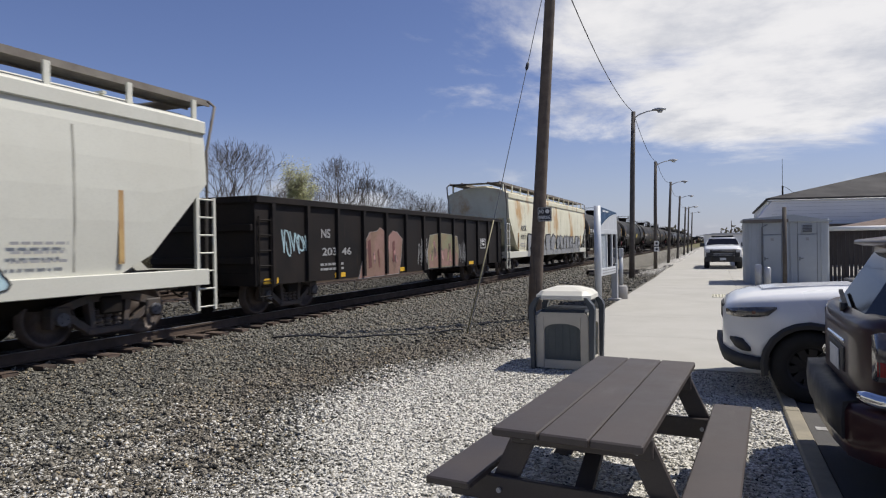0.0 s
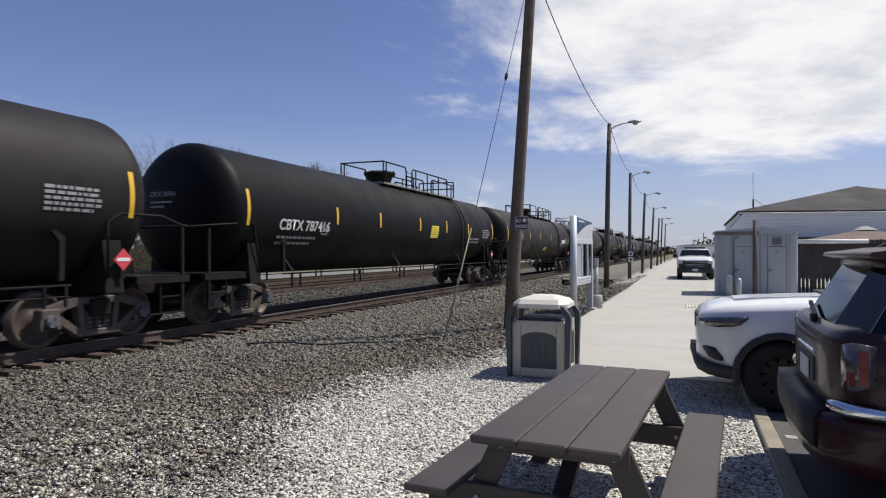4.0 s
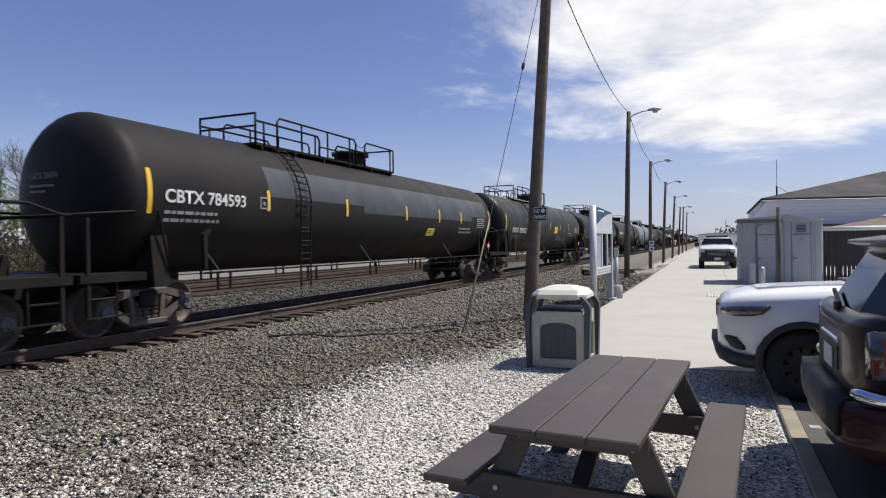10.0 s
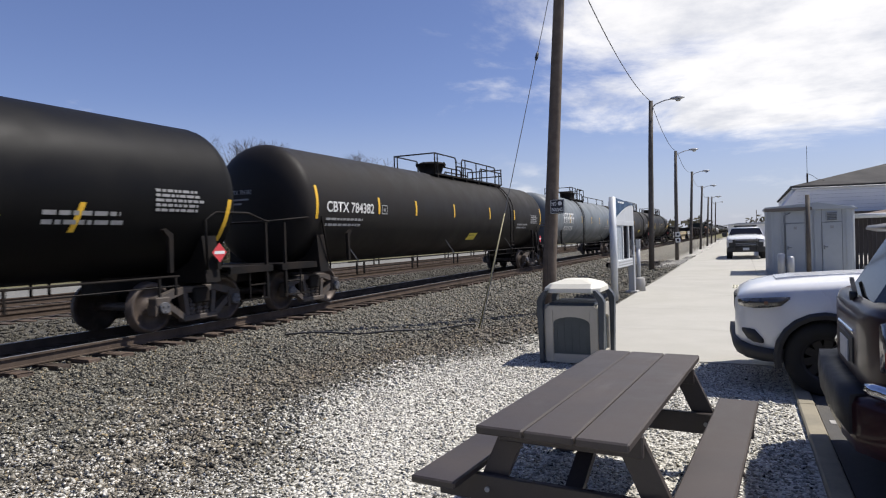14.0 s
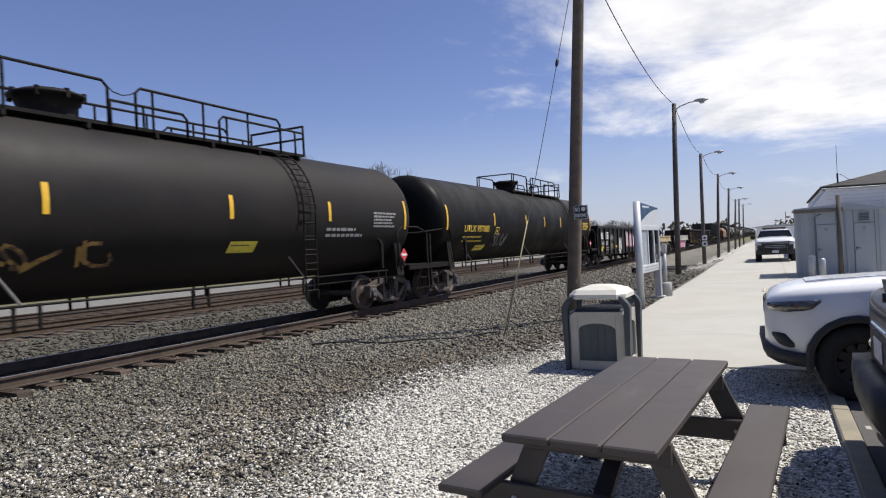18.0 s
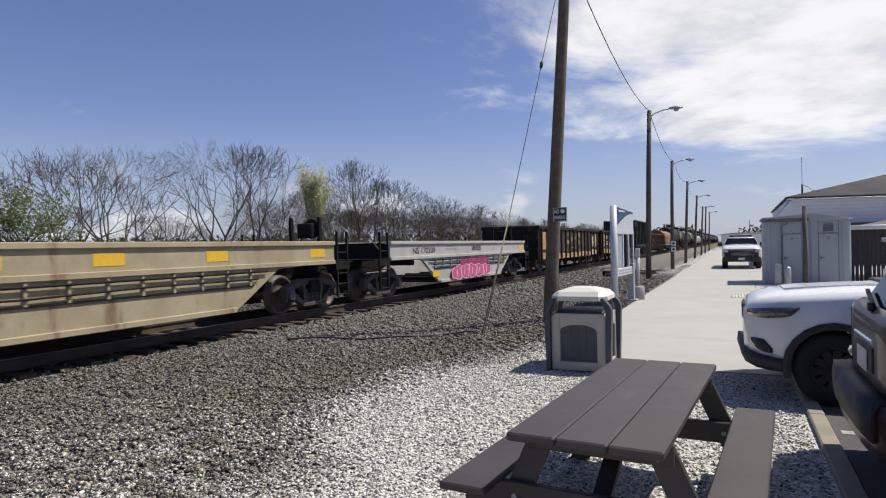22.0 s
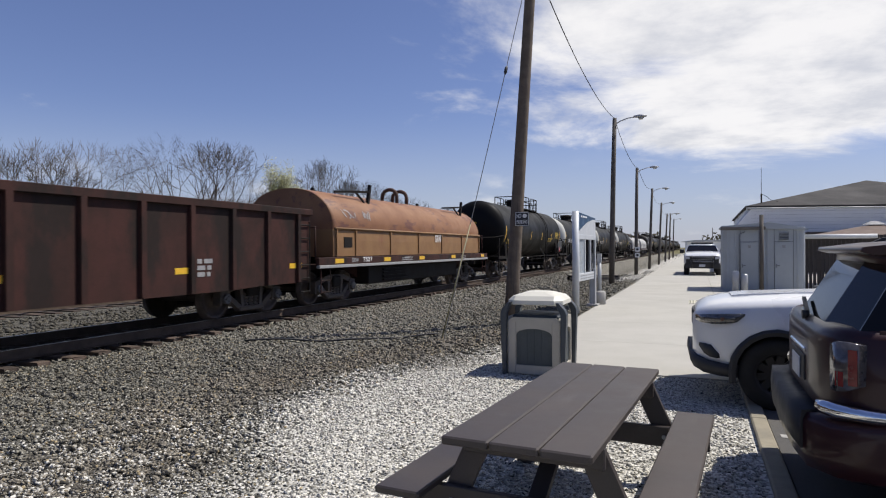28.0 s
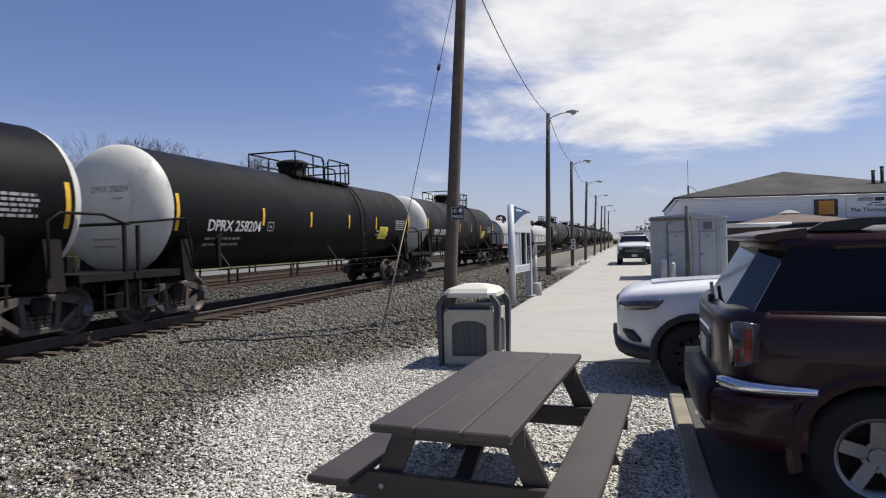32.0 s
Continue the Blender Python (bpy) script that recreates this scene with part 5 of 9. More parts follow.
def hopper_shell(half):
    def build(bm):
        zs = [1.12, 1.5, 2.0, 2.5, 3.0, 3.5, 3.8, 3.86]
        def ring(y, zlo):
            pts = [(hopper_section(max(z, zlo)), y, max(z, zlo)) for z in zs]
            roof = [(1.42, y, 3.98), (0.9, y, 4.16), (0.4, y, 4.24), (0, y, 4.25)]
            right = pts + roof
            return right + [(-x, yy, z) for x, yy, z in right[::-1][1:]]
        seq = [(-half, 2.75), (-half + 1.25, 1.45), (-half + 1.9, 1.12), (0, 1.12), (half - 1.9, 1.12), (half - 1.25, 1.45), (half, 2.75)]
        rings = [ring(y, z) for y, z in seq]
        vs = loft(bm, rings, closed=False, smooth=False)
        for r in (vs[0], vs[-1]):
            bm.faces.new(r)
        for a, b in zip(vs, vs[1:]):
            bm.faces.new((a[0], b[0], b[-1], a[-1]))
        bmesh.ops.recalc_face_normals(bm, faces=bm.faces)
    return build


def hopper_roof(half):
    def build(bm):
        for s in (-1, 1):
            box(bm, s * 1.50 - 0.05, s * 1.50 + 0.05, -half - 0.02, half + 0.02, 3.70, 3.94, 0.02)
    return build


def running_board(half):
    def build(bm):
        poly = [(-0.30, 4.34), (-0.27, 4.34), (-0.27, 4.38), (0.27, 4.38), (0.27, 4.34), (0.30, 4.34), (0.30, 4.46), (0.27, 4.46), (0.27, 4.42), (-0.27, 4.42), (-0.27, 4.46), (-0.30, 4.46)]
        prism(bm, poly, "y", -half - 0.45, half + 0.45)
    return build


def end_walk(bm):
    box(bm, -0.64, 0.64, -0.3, 0.3, 4.385, 4.415)


def grab_rail(bm):
    tube(bm, [(1.3, 0, 4.42), (1.46, 0, 4.30), (1.48, -0.25, 3.4), (1.48, -0.3, 1.1)], 0.03, 6)


def hopper_hatch(half):
    def build(bm):
        box(bm, -0.28, 0.28, -half + 0.5, half - 0.5, 4.24, 4.36, 0.02)
        for k in range(8):
            y = -half + 1.2 + k * (2 * half - 2.4) / 7
            beam(bm, (-0.36, y, 4.38), (0.36, y, 4.38), 0.08, 0.05)
    return build


def hopper_frame(half):
    def build(bm):
        for s in (-1, 1):
            box(bm, s * 1.53 - 0.05, s * 1.53 + 0.05, -half - 0.02, half + 0.02, 0.84, 1.14, 0.012)
        for y in (-half, half):
            s = 1 if y > 0 else -1
            ya, yb = sorted((y, y + s * 0.1))
            box(bm, -1.5, 1.5, ya, yb, 0.84, 1.14, 0.01)
            # slope sheet stiffeners
            for x in (-1.35, 1.35):
                beam(bm, (x, y - s * 0.05, 1.1), (x, y - s * 0.05, 2.75), 0.08, 0.08)
            beam(bm, (0, y - s * 0.1, 1.05), (0, y - s * 1.1, 1.9), 0.12, 0.2)
    return build


def discharge_bin(w):
    def build(bm):
        ring = lambda z, a, b: [(-b, -a, z), (b, -a, z), (b, a, z), (-b, a, z)]
        loft(bm, [ring(1.13, w, 1.4), ring(0.42, 0.5, 0.55), ring(0.33, 0.5, 0.55)], smooth=False)
    return build


def centre_sill(half):
    def build(bm):
        box(bm, -0.26, 0.26, -half - 0.5, half + 0.5, 0.70, 1.12)
    return build


def side_ladder(bm):
    for y in (-0.22, 0.22):
        box(bm, -0.02, 0.02, y - 0.03, y + 0.03, 0.35, 2.5)
    for k in range(7):
        tube(bm, [(0, -0.22, 0.42 + 0.34 * k), (0, 0.22, 0.42 + 0.34 * k)], 0.018, 5)


def walk_bracket(bm):
    box(bm, -0.025, 0.025, -0.05, 0.05, 4.0, 4.385)


def side_seam(bm):
    zs = [1.2 + 0.25 * k for k in range(10)]
    rows = [[bm.verts.new((hopper_section(z) + 0.004, y, z)) for y in (-0.018, 0.018)] for z in zs]
    for a, b in zip(rows, rows[1:]):
        bm.faces.new((a[0], a[1], b[1], b[0]))


SEAMTAN = surf("seam_grime", (0.36, 0.35, 0.29), (0.26, 0.25, 0.21), 0.7, 0, 4, 0.9, stain=(0.50, 0.49, 0.41), stain_at=0.5, stain_scale=(1, 1, 0.8))


def covered_hopper(lo, hi, body, sill, label, extras=None):
    half, y = (hi - lo) / 2, (lo + hi) / 2
    car = start_car("covered_hopper_car", y, half + 0.75, half - 1.75, label)
    put("hopper_body", shared(f"hopper_body/{half:.1f}/{body.name}", hopper_shell(half), body), car)
    put("roof_eave", shared(f"roof_eave/{half:.1f}/{body.name}", hopper_roof(half), body), car)
    for s in (-1, 1):
        put("running_board", shared(f"running_board/{half:.1f}", running_board(half), GREYWALK), car, (s * 0.95, 0, 0), label="weathered roof running board")
        put("end_walk", shared("end_walk", end_walk, GREYWALK), car, (0, s * (half + 0.14), 0))
        for m in (0, 1):
            rail = put("grab_rail", shared(f"grab_rail/{s}{m}", (lambda bm, s=s, m=m: (grab_rail(bm), bmesh.ops.scale(bm, vec=(-1 if m else 1, s, 1), verts=bm.verts), bmesh.ops.recalc_face_normals(bm, faces=bm.faces))), GREYWALK), car, (0, s * (half + 0.35), 0))
    k = int(2 * half / 1.45)
    for i in range(k + 1):
        for s in (-1, 1):
            put("walk_bracket", shared(f"walk_bracket/{body.name}", walk_bracket, body), car, (s * 1.27, -half + 2 * half * i / k, 0))
    for k in range(1, 7):
        for s in (-1, 1):
            put("side_seam", shared("side_seam", side_seam, SEAMTAN), car, (0, -half + 2 * half * k / 7, 0), (0, 0, 0 if s > 0 else 180), label="grimy weld seam")
    put("hatch", shared(f"hatch/{half:.1f}/{body.name}", hopper_hatch(half), body), car)
    put("side_sill", shared(f"side_sill/{half:.1f}/{sill.name}", hopper_frame(half), sill), car)
    put("centre_sill", shared(f"centre_sill/{half:.1f}", centre_sill(half), STEEL), car)
    for k in range(4):
        put("discharge_bin", shared(f"discharge_bin/{half:.1f}", discharge_bin((half - 3.0) / 3 - 0.15), STEEL), car, (0, -half + 3.0 + (2 * half - 6.0) * k / 3, 0))
    for s in (-1, 1):
        for x in (-1, 1):
            put("ladder", shared(f"ladder/side/{sill.name}", side_ladder, sill), car, (x * 1.50, s * (half + 0.02), 0))
    if extras:
        extras(car, half)
    return car


GREYWALK = surf("weathered_steel_grey", (0.20, 0.18, 0.15), (0.12, 0.10, 0.085), 0.8, 0, 2.0, 0.9)


def open_hopper(lo, hi, label):
    half, y = (hi - lo) / 2, (lo + hi) / 2
    car = start_car("open_hopper_car", y, half + 0.55, half - 1.75, label)

    def shell(bm):
        t = 0.05
        for s in (-1, 1):
            xa, xb = sorted((s * 1.44, s * 1.49))
            poly = [(-half, 3.72), (half, 3.72), (half, 2.55), (half - 1.6, 1.25), (half - 2.6, 1.12), (-half + 2.6, 1.12), (-half + 1.6, 1.25), (-half, 2.55)]
            prism(bm, poly, "x", xa, xb)
            xa, xb = sorted((s * 1.42, s * 1.57))
            box(bm, xa, xb, -half, half, 3.62, 3.76, 0.012)
            box(bm, xa, xb, -half, half, 1.10, 1.26, 0.012)
        for s in (-1, 1):
            ring = [(-1.44, s * half, 3.72), (1.44, s * half, 3.72), (1.44, s * half, 2.55), (1.44, s * (half - 2.6), 1.0), (-1.44, s * (half - 2.6), 1.0), (-1.44, s * half, 2.55)]
            v = [bm.verts.new(p) for p in ring]
            bm.faces.new((v[0], v[1], v[2], v[5])), bm.faces.new((v[5], v[2], v[3], v[4]))
            for x in (-1.38, 1.38):
                beam(bm, (x, s * (half - 0.05), 1.1), (x, s * (half - 0.05), 2.6), 0.1, 0.1)
        box(bm, -0.3, 0.3, -half - 0.3, half + 0.3, 0.68, 1.0)
        for k in range(3):
            c = -half + 3.2 + k * (2 * half - 6.4) / 2
            ring = lambda z, a, b: [(-b, c - a, z), (b, c - a, z), (b, c + a, z), (-b, c + a, z)]
            loft(bm, [ring(1.12, 1.3, 1.42), ring(0.45, 0.5, 1.0), ring(0.34, 0.45, 1.0)], smooth=False)
    put("body", shared(f"body/oh{half:.1f}", shell, HOPDARK), car)
    for k in range(12):
        yy = -half + 0.12 + (2 * half - 0.24) * k / 11
        for s in (1, -1):
            put("side_rib", shared("side_rib/oh", rib_mesh(1.2, 3.66), HOPDARK), car, (s * 1.52, yy, 0), (0, 0, 0 if s > 0 else 180))
    for s in (-1, 1):
        put("ladder", shared("ladder/end", end_ladder, STEEL), car, (1.56, s * (half - 0.35), 0.0))
    return car


# ------------------------------------------------ well cars
def well_side(half):
    def build(bm):
        w0 = half - 2.1
        poly = [(-half, 1.66), (half, 1.66), (half, 1.20), (w0, 1.10), (w0 - 1.3, 0.32), (-w0 + 1.3, 0.32), (-w0, 1.10), (-half, 1.20)]
        prism(bm, poly, "x", -0.05, 0.05)
        box(bm, -0.10, 0.10, -half, half, 1.60, 1.70, 0.01)
        box(bm, -0.06, 0.10, -half, half, 1.14, 1.24, 0.01)
        box(bm, -0.06, 0.09, -w0 + 1.3, w0 - 1.3, 0.30, 0.40, 0.01)
        k = 12
        for i in range(k):
            y = -w0 + 0.9 + (2 * w0 - 1.8) * i / (k - 1)
            box(bm, -0.05, 0.085, y - 0.025, y + 0.025, 0.80, 1.14)
    return build


def well_hoses(half):
    """Brake pipe and dark ledge under the top chord."""
    def build(bm):
        w0 = half - 2.1
        tube(bm, [(0.10, -w0 + 0.4, 1.07), (0.10, w0 - 0.4, 1.07)], 0.022, 6)
        tube(bm, [(0.09, -w0 + 0.7, 0.93), (0.10, -1.0, 0.90), (0.10, 1.2, 0.94), (0.09, w0 - 0.7, 0.92)], 0.018, 6)
        box(bm, 0.05, 0.075, -w0 + 0.8, w0 - 0.8, 0.78, 0.815)
    return build


def well_ends(half):
    def build(bm):
        for s in (-1, 1):
            ya, yb = sorted((s * (half - 1.9), s * (half + 1.0)))
            box(bm, -0.45, 0.45, ya, yb, 0.78, 1.16, 0.02)
            ya, yb = sorted((s * (half - 0.2), s * (half + 0.85)))
            box(bm, -1.5, 1.5, ya, yb, 1.16, 1.20)
            ya, yb = sorted((s * (half - 1.7), s * (half - 1.45)))
            box(bm, -1.4, 1.4, ya, yb, 0.95, 1.66)
            prism(bm, [(-1.4, 1.2), (1.4, 1.2), (1.0, 1.66), (-1.0, 1.66)], "y", s * (half + 0.05) - 0.05, s * (half + 0.05) + 0.05)
            for x in (-1.35, 1.35):
                ya, yb = sorted((s * (half - 1.5), s * half))
                box(bm, x - 0.12, x + 0.12, ya, yb, 1.2, 1.5)
        box(bm, -1.35, 1.35, -half + 3.6, half - 3.6, 0.30, 0.36)
        for k in range(5):
            y = -half + 3.8 + (2 * half - 7.6) * k / 4
            beam(bm, (-1.4, y, 0.42), (1.4, y, 0.42), 0.2, 0.12)
    return build


def well_rail(bm):
    """Corner step, upright and handhold at a well car's end."""
    for y in (-0.22, 0.22):
        box(bm, -0.025, 0.025, y - 0.025, y + 0.025, 0.35, 1.95)
    for k in range(5):
        tube(bm, [(0, -0.22, 0.38 + 0.26 * k), (0, 0.22, 0.38 + 0.26 * k)], 0.018, 5)
    box(bm, -0.03, 0.03, -0.3, 0.3, 1.0, 1.2)


def brake_stand(bm):
    box(bm, -0.5, 0.5, -0.04, 0.04, 1.2, 1.35)
    for x in (-0.45, 0.45):
        box(bm, x - 0.04, x + 0.04, -0.05, 0.05, 1.2, 2.35)
    disc(bm, (0.1, 0.14, 2.05), "y", 0.26, 0.06, 18)
    box(bm, -0.20, 0.25, -0.10, 0.08, 1.8, 2.2, 0.03)


def well_car(lo, hi, body, label, extras=None, strips=((0.8, 1.42), (5.0, 1.42), (6.9, 1.42), (9.2, 1.42), (12.4, 1.42))):
    half, y = (hi - lo) / 2, (lo + hi) / 2
    car = start_car("well_car", y, half + 1.5, half - 0.3, label)
    for s in (-1, 1):
        put("side_girder", shared(f"side_girder/{half:.1f}/{body.name}", well_side(half), body), car, (s * 1.45, 0, 0), (0, 0, 0 if s > 0 else 180))
        put("brake_pipe", shared(f"brake_pipe/{half:.1f}", well_hoses(half), STEEL), car, (s * 1.45, 0, 0), (0, 0, 0 if s > 0 else 180))
        for x in (-1, 1):
            put("corner_step", shared("corner_step", well_rail, STEEL), car, (x * 1.50, s * (half + 0.35), 0))
    put("end_structure", shared(f"end_structure/{half:.1f}", well_ends(half), STEEL), car)
    put("brake_stand", shared("brake_stand", brake_stand, STEEL), car, (0.2, half + 0.6, 0))
    for u, z in strips:
        yy = -half + u
        bm = bmesh.new()
        bm.faces.new([bm.verts.new((1.505 if z > 1.2 else 1.512, yy + a, z + b)) for a, b in ((-0.28, -0.10), (0.28, -0.10), (0.28, 0.10), (-0.28, 0.10))])
        part("reflective_strip", bm, YELLOW, car, "yellow reflective panel")
    if extras:
        extras(car, half)
    return car


# ------------------------------------------------ coil cars
def coil_hood(half, lower):
    def build(bm):
        n = 14
        def ring(y, g=1.0):
            if lower:
                pts = [(1.52, 1.32), (1.52, 1.75), (1.50, 2.08)]
            else:
                pts = [(1.50, 2.06)] + [(1.52 * math.cos(radians(a)) ** 0.85 if a < 89 else 0.0, 2.08 + 1.14 * math.sin(radians(a))) for a in range(8, 91, 9)]
                if pts[-1][0] > 0.01:
                    pts.append((0.0, 3.22))
            right = [(x * g, y, z) for x, z in pts]
            return right + [(-x, yy, z) for x, yy, z in right[::-1] if x > 0.001]
        vs = loft(bm, [ring(-half, 0.97), ring(-half + 0.08), ring(half - 0.08), ring(half, 0.97)], closed=False, smooth=not lower)
        bm.faces.new(vs[0]), bm.faces.new(vs[-1])
        bmesh.ops.recalc_face_normals(bm, faces=bm.faces)
    return build


def hood_edge(z):
    """Half width of the hood at a height."""
    return 1.52 * math.cos(math.asin(min(1.0, max(0.0, (z - 2.08) / 1.14)))) ** 0.85


def coil_ribs(half):
    def build(bm):
        for s in (-1, 1):
            tube(bm, [(s * 1.53, -half, 2.08), (s * 1.53, half, 2.08)], 0.035, 6)
            for y in (-half + 0.1, -half + 1.13, -half + 3.35, -half + 5.53, -half + 7.7, -half + 9.9, half - 0.1):
                beam(bm, (s * 1.54, y, 1.35), (s * 1.54, y, 2.05), 0.03, 0.06)
        box(bm, -0.06, 0.06, -half + 0.3, half - 0.3, 3.20, 3.25)
    return build


def coil_hook(bm):
    """One leaning post on the hood's shoulder with its long arm and brace."""
    beam(bm, (0, -0.06, 2.70), (0, 0.16, 3.52), 0.09, 0.10)
    beam(bm, (-0.12, -1.75, 3.17), (0, 0.12, 3.30), 0.06, 0.07)
    beam(bm, (-0.06, -0.62, 3.22), (0, -0.34, 3.02), 0.05, 0.05)
    beam(bm, (0, -0.34, 3.02), (0, -0.04, 2.78), 0.05, 0.05)


def coil_hoop(bm):
    pts = [(0.30, 0, 3.05)] + [(0.30 * math.cos(a), 0, 3.45 + 0.26 * math.sin(a)) for a in (math.pi * k / 8 for k in range(9))] + [(-0.30, 0, 3.05)]
    tube(bm, pts, 0.07, 8)


def underbody(half):
    def build(bm):
        # wide box added to darken the gap below; the slats are a ribbed box
        box(bm, -1.3, 1.3, -half + 2.3, half - 2.3, 0.45, 0.99, 0.02)
        for k in range(4):
            box(bm, 1.30, 1.36, -half + 3.2, -half + 5.0, 0.52 + 0.11 * k, 0.57 + 0.11 * k)
    return build


def coil_frame(half):
    def build(bm):
        for s in (-1, 1):
            box(bm, s * 1.55 - 0.06, s * 1.55 + 0.06, -half - 0.9, half + 0.9, 1.10, 1.30, 0.012)
            box(bm, s * 1.58 - 0.05, s * 1.58 + 0.05, -half - 0.9, half + 0.9, 1.02, 1.10, 0.008, mat=1)
        box(bm, -1.5, 1.5, -half - 0.9, half + 0.9, 1.0, 1.12)
        prism(bm, [(-half + 1.3, 1.0), (half - 1.3, 1.0), (half - 2.6, 0.55), (-half + 2.6, 0.55)], "x", -0.9, 0.9)
        box(bm, -0.3, 0.3, -half - 1.4, half + 1.4, 0.66, 1.0)
        for s in (-1, 1):
            for x in (-1.4, 1.4):
                tube(bm, [(x, s * (half + 0.75), 1.3), (x, s * (half + 0.75), 2.1), (x * 0.3, s * (half + 0.75), 2.1)], 0.025, 6)
                for z in (0.4, 0.7):
                    tube(bm, [(x * 1.12, s * (half + 0.3), z), (x * 1.12, s * (half + 0.75), z)], 0.018, 5)
                for d in (0.3, 0.75):
                    tube(bm, [(x * 1.12, s * (half + d), 0.38), (x * 1.12, s * (half + d), 1.1)], 0.018, 5)
    return build


def coil_car(lo, hi, upper, lower, label, extras=None):
    half, y = (hi - lo) / 2, (lo + hi) / 2
    car = start_car("coil_car", y, half + 1.6, half - 0.75, label)
    put("hood", shared(f"hood/{half:.1f}/{upper.name}", coil_hood(half, False), upper), car)
    put("hood_skirt", shared(f"hood_skirt/{half:.1f}/{lower.name}", coil_hood(half, True), lower), car)
    put("hood_seam", shared(f"hood_seam/{half:.1f}/{lower.name}", coil_ribs(half), lower), car)
    for yy in (-half + 2.7, half - 1.2):
        for x in (-1.05, 1.05):
            put("lifting_bracket", shared("lifting_bracket", coil_hook, STEEL), car, (x, yy, 0))
    for dy in (-0.42, 0.42):
        put("lifting_hoop", shared("lifting_hoop", coil_hoop, BARERUST), car, (0, dy + 0.65, 0))
    put("underframe", shared(f"underframe/{half:.1f}", coil_frame(half), [GONRED, GREYPAINT]), car)
    put("underbody", shared(f"underbody/{half:.1f}", underbody(half), STEEL), car)
    if extras:
        extras(car, half)
    return car


# ------------------------------------------------ the cars in their order
def build_train():
    def hopper_one(car, half):
        throw_up(car, half - 6.4, 0.90, 2.6, 0.5, 4, 31, [TEAL, BLACKLET], 1.585)
        flat_bars(car, half - 3.7, 1.62, 0.95, 3, GREYPAINT, 5, 0.13, 0.045, 1.572)
        bm = bmesh.new()
        disc(bm, (1.572, half - 5.4, 1.75), "x", 0.28, 0.01, 18)
        part("round_sticker", bm, YELLOW, car, "yellow round sticker")
        bm = bmesh.new()
        box(bm, 1.535, 1.56, half - 1.95, half - 1.85, 1.3, 2.5)
        part("rust_streak", bm, GONYEL, car)
    covered_hopper(-9.6, 9.4, HOPWHITE, HOPWHITE, "pale grey-white covered hopper car with bowed sides", hopper_one)

    def gon_one(car, half):
        o = -half
        flat_text(car, "NS", o + 2.44, 1.74, 0.23, 0.41, GREYPAINT)
        flat_text(car, "203146", o + 2.48, 1.30, 0.20, 1.36, GREYPAINT)
        flat_bars(car, o + 2.4, 1.05, 1.3, 2, GREYPAINT, 3)
        tag(car, o + 0.9, 1.3, 0.9, 0.63, 3, TEAL, r=0.018, strokes=6)
        arch = ((4.20, 0.62), (4.42, 1.15), (4.55, 1.62), (4.85, 1.92), (5.25, 1.95), (5.45, 2.06), (5.72, 1.96), (5.95, 1.80), (6.25, 1.98), (6.55, 1.93), (6.88, 1.72), (6.80, 1.2), (6.62, 0.66))
        block = ((8.78, 0.72), (8.72, 1.3), (8.95, 1.86), (9.9, 1.95), (10.8, 1.90), (11.45, 1.84), (11.6, 1.3), (11.5, 0.72))
        old_mural(car, o, arch, [GREYPAINT, SPRAYROSE], [PALEPINK, PINKDULL], 52, "layered rose spray paint, weathered")
        old_mural(car, o, block, [GREYPAINT, SPRAYLIME], [PALEYEL, PALEPINK], 53, "layered lime and rose spray paint, weathered")
        for a, w, z in ((8.85, 0.95, 1.22), (9.85, 0.9, 1.30), (10.78, 0.72, 1.20)):
            bm = bmesh.new()
            prism(bm, [(o + a, 0.76), (o + a + w, 0.76), (o + a + w * 0.96, z), (o + a + w * 0.5, z + 0.10), (o + a + 0.05, z - 0.05)], "x", GX - 0.046, GX - 0.0452)
            part("graffiti", bm, SPRAYROSE, car, "brownish lower half of old spray paint")
        tag(car, o + 7.95, 0.8, 0.75, 0.95, 54, GREYPAINT, r=0.011, strokes=6)
        tag(car, o + 11.7, 0.8, 0.6, 0.85, 56, GREYPAINT, r=0.011, strokes=6)
        bm = bmesh.new()
        for p in ((0.0, 0.62, 0.0, 0.03), (0.0, 0.62, 0.37, 0.40), (0.0, 0.03, 0.032, 0.368), (0.59, 0.62, 0.032, 0.368)):
            box(bm, GX - 0.056, GX - 0.05, half - 2.75 + p[0], half - 2.75 + p[1], 1.35 + p[2], 1.35 + p[3])
        part("stencil_box", bm, FADED, car)
        flat_bars(car, half - 2.62, 1.60, 0.4, 2, FADED, 9, 0.13, 0.09)
    gondola(10.84, 27.62, 13, GONBLK, GONBLK, flags=(0.03, 0.196, 0.305, 0.414, 0.541, 0.654, 0.77), flag_z=0.79, label="weathered black gondola car with sprayed graffiti", mark=gon_one)

    def hopper_two(car, half):
        o = -half
        flat_text(car, "ASOX", o + 1.91, 2.17, 0.26, 1.0, BLACKLET, 1.572)
        flat_text(car, "898171", o + 1.91, 1.75, 0.22, 0.94, BLACKLET, 1.568)
        flat_bars(car, o + 1.9, 1.5, 0.9, 2, GREYPAINT, 6, 0.15, 0.06, 1.56)
        sprayed(car, o + 3.08, 1.02, 6.25, 1.05, 5, 44, [BLACKLET, SILVER], 1.578, grow=0.085)
        sprayed(car, o + 9.57, 1.10, 7.4, 0.88, 8, 45, [BLACKLET, SILVER], 1.578, grow=0.07)
        rnd = random.Random(46)
        a = o + 3.0
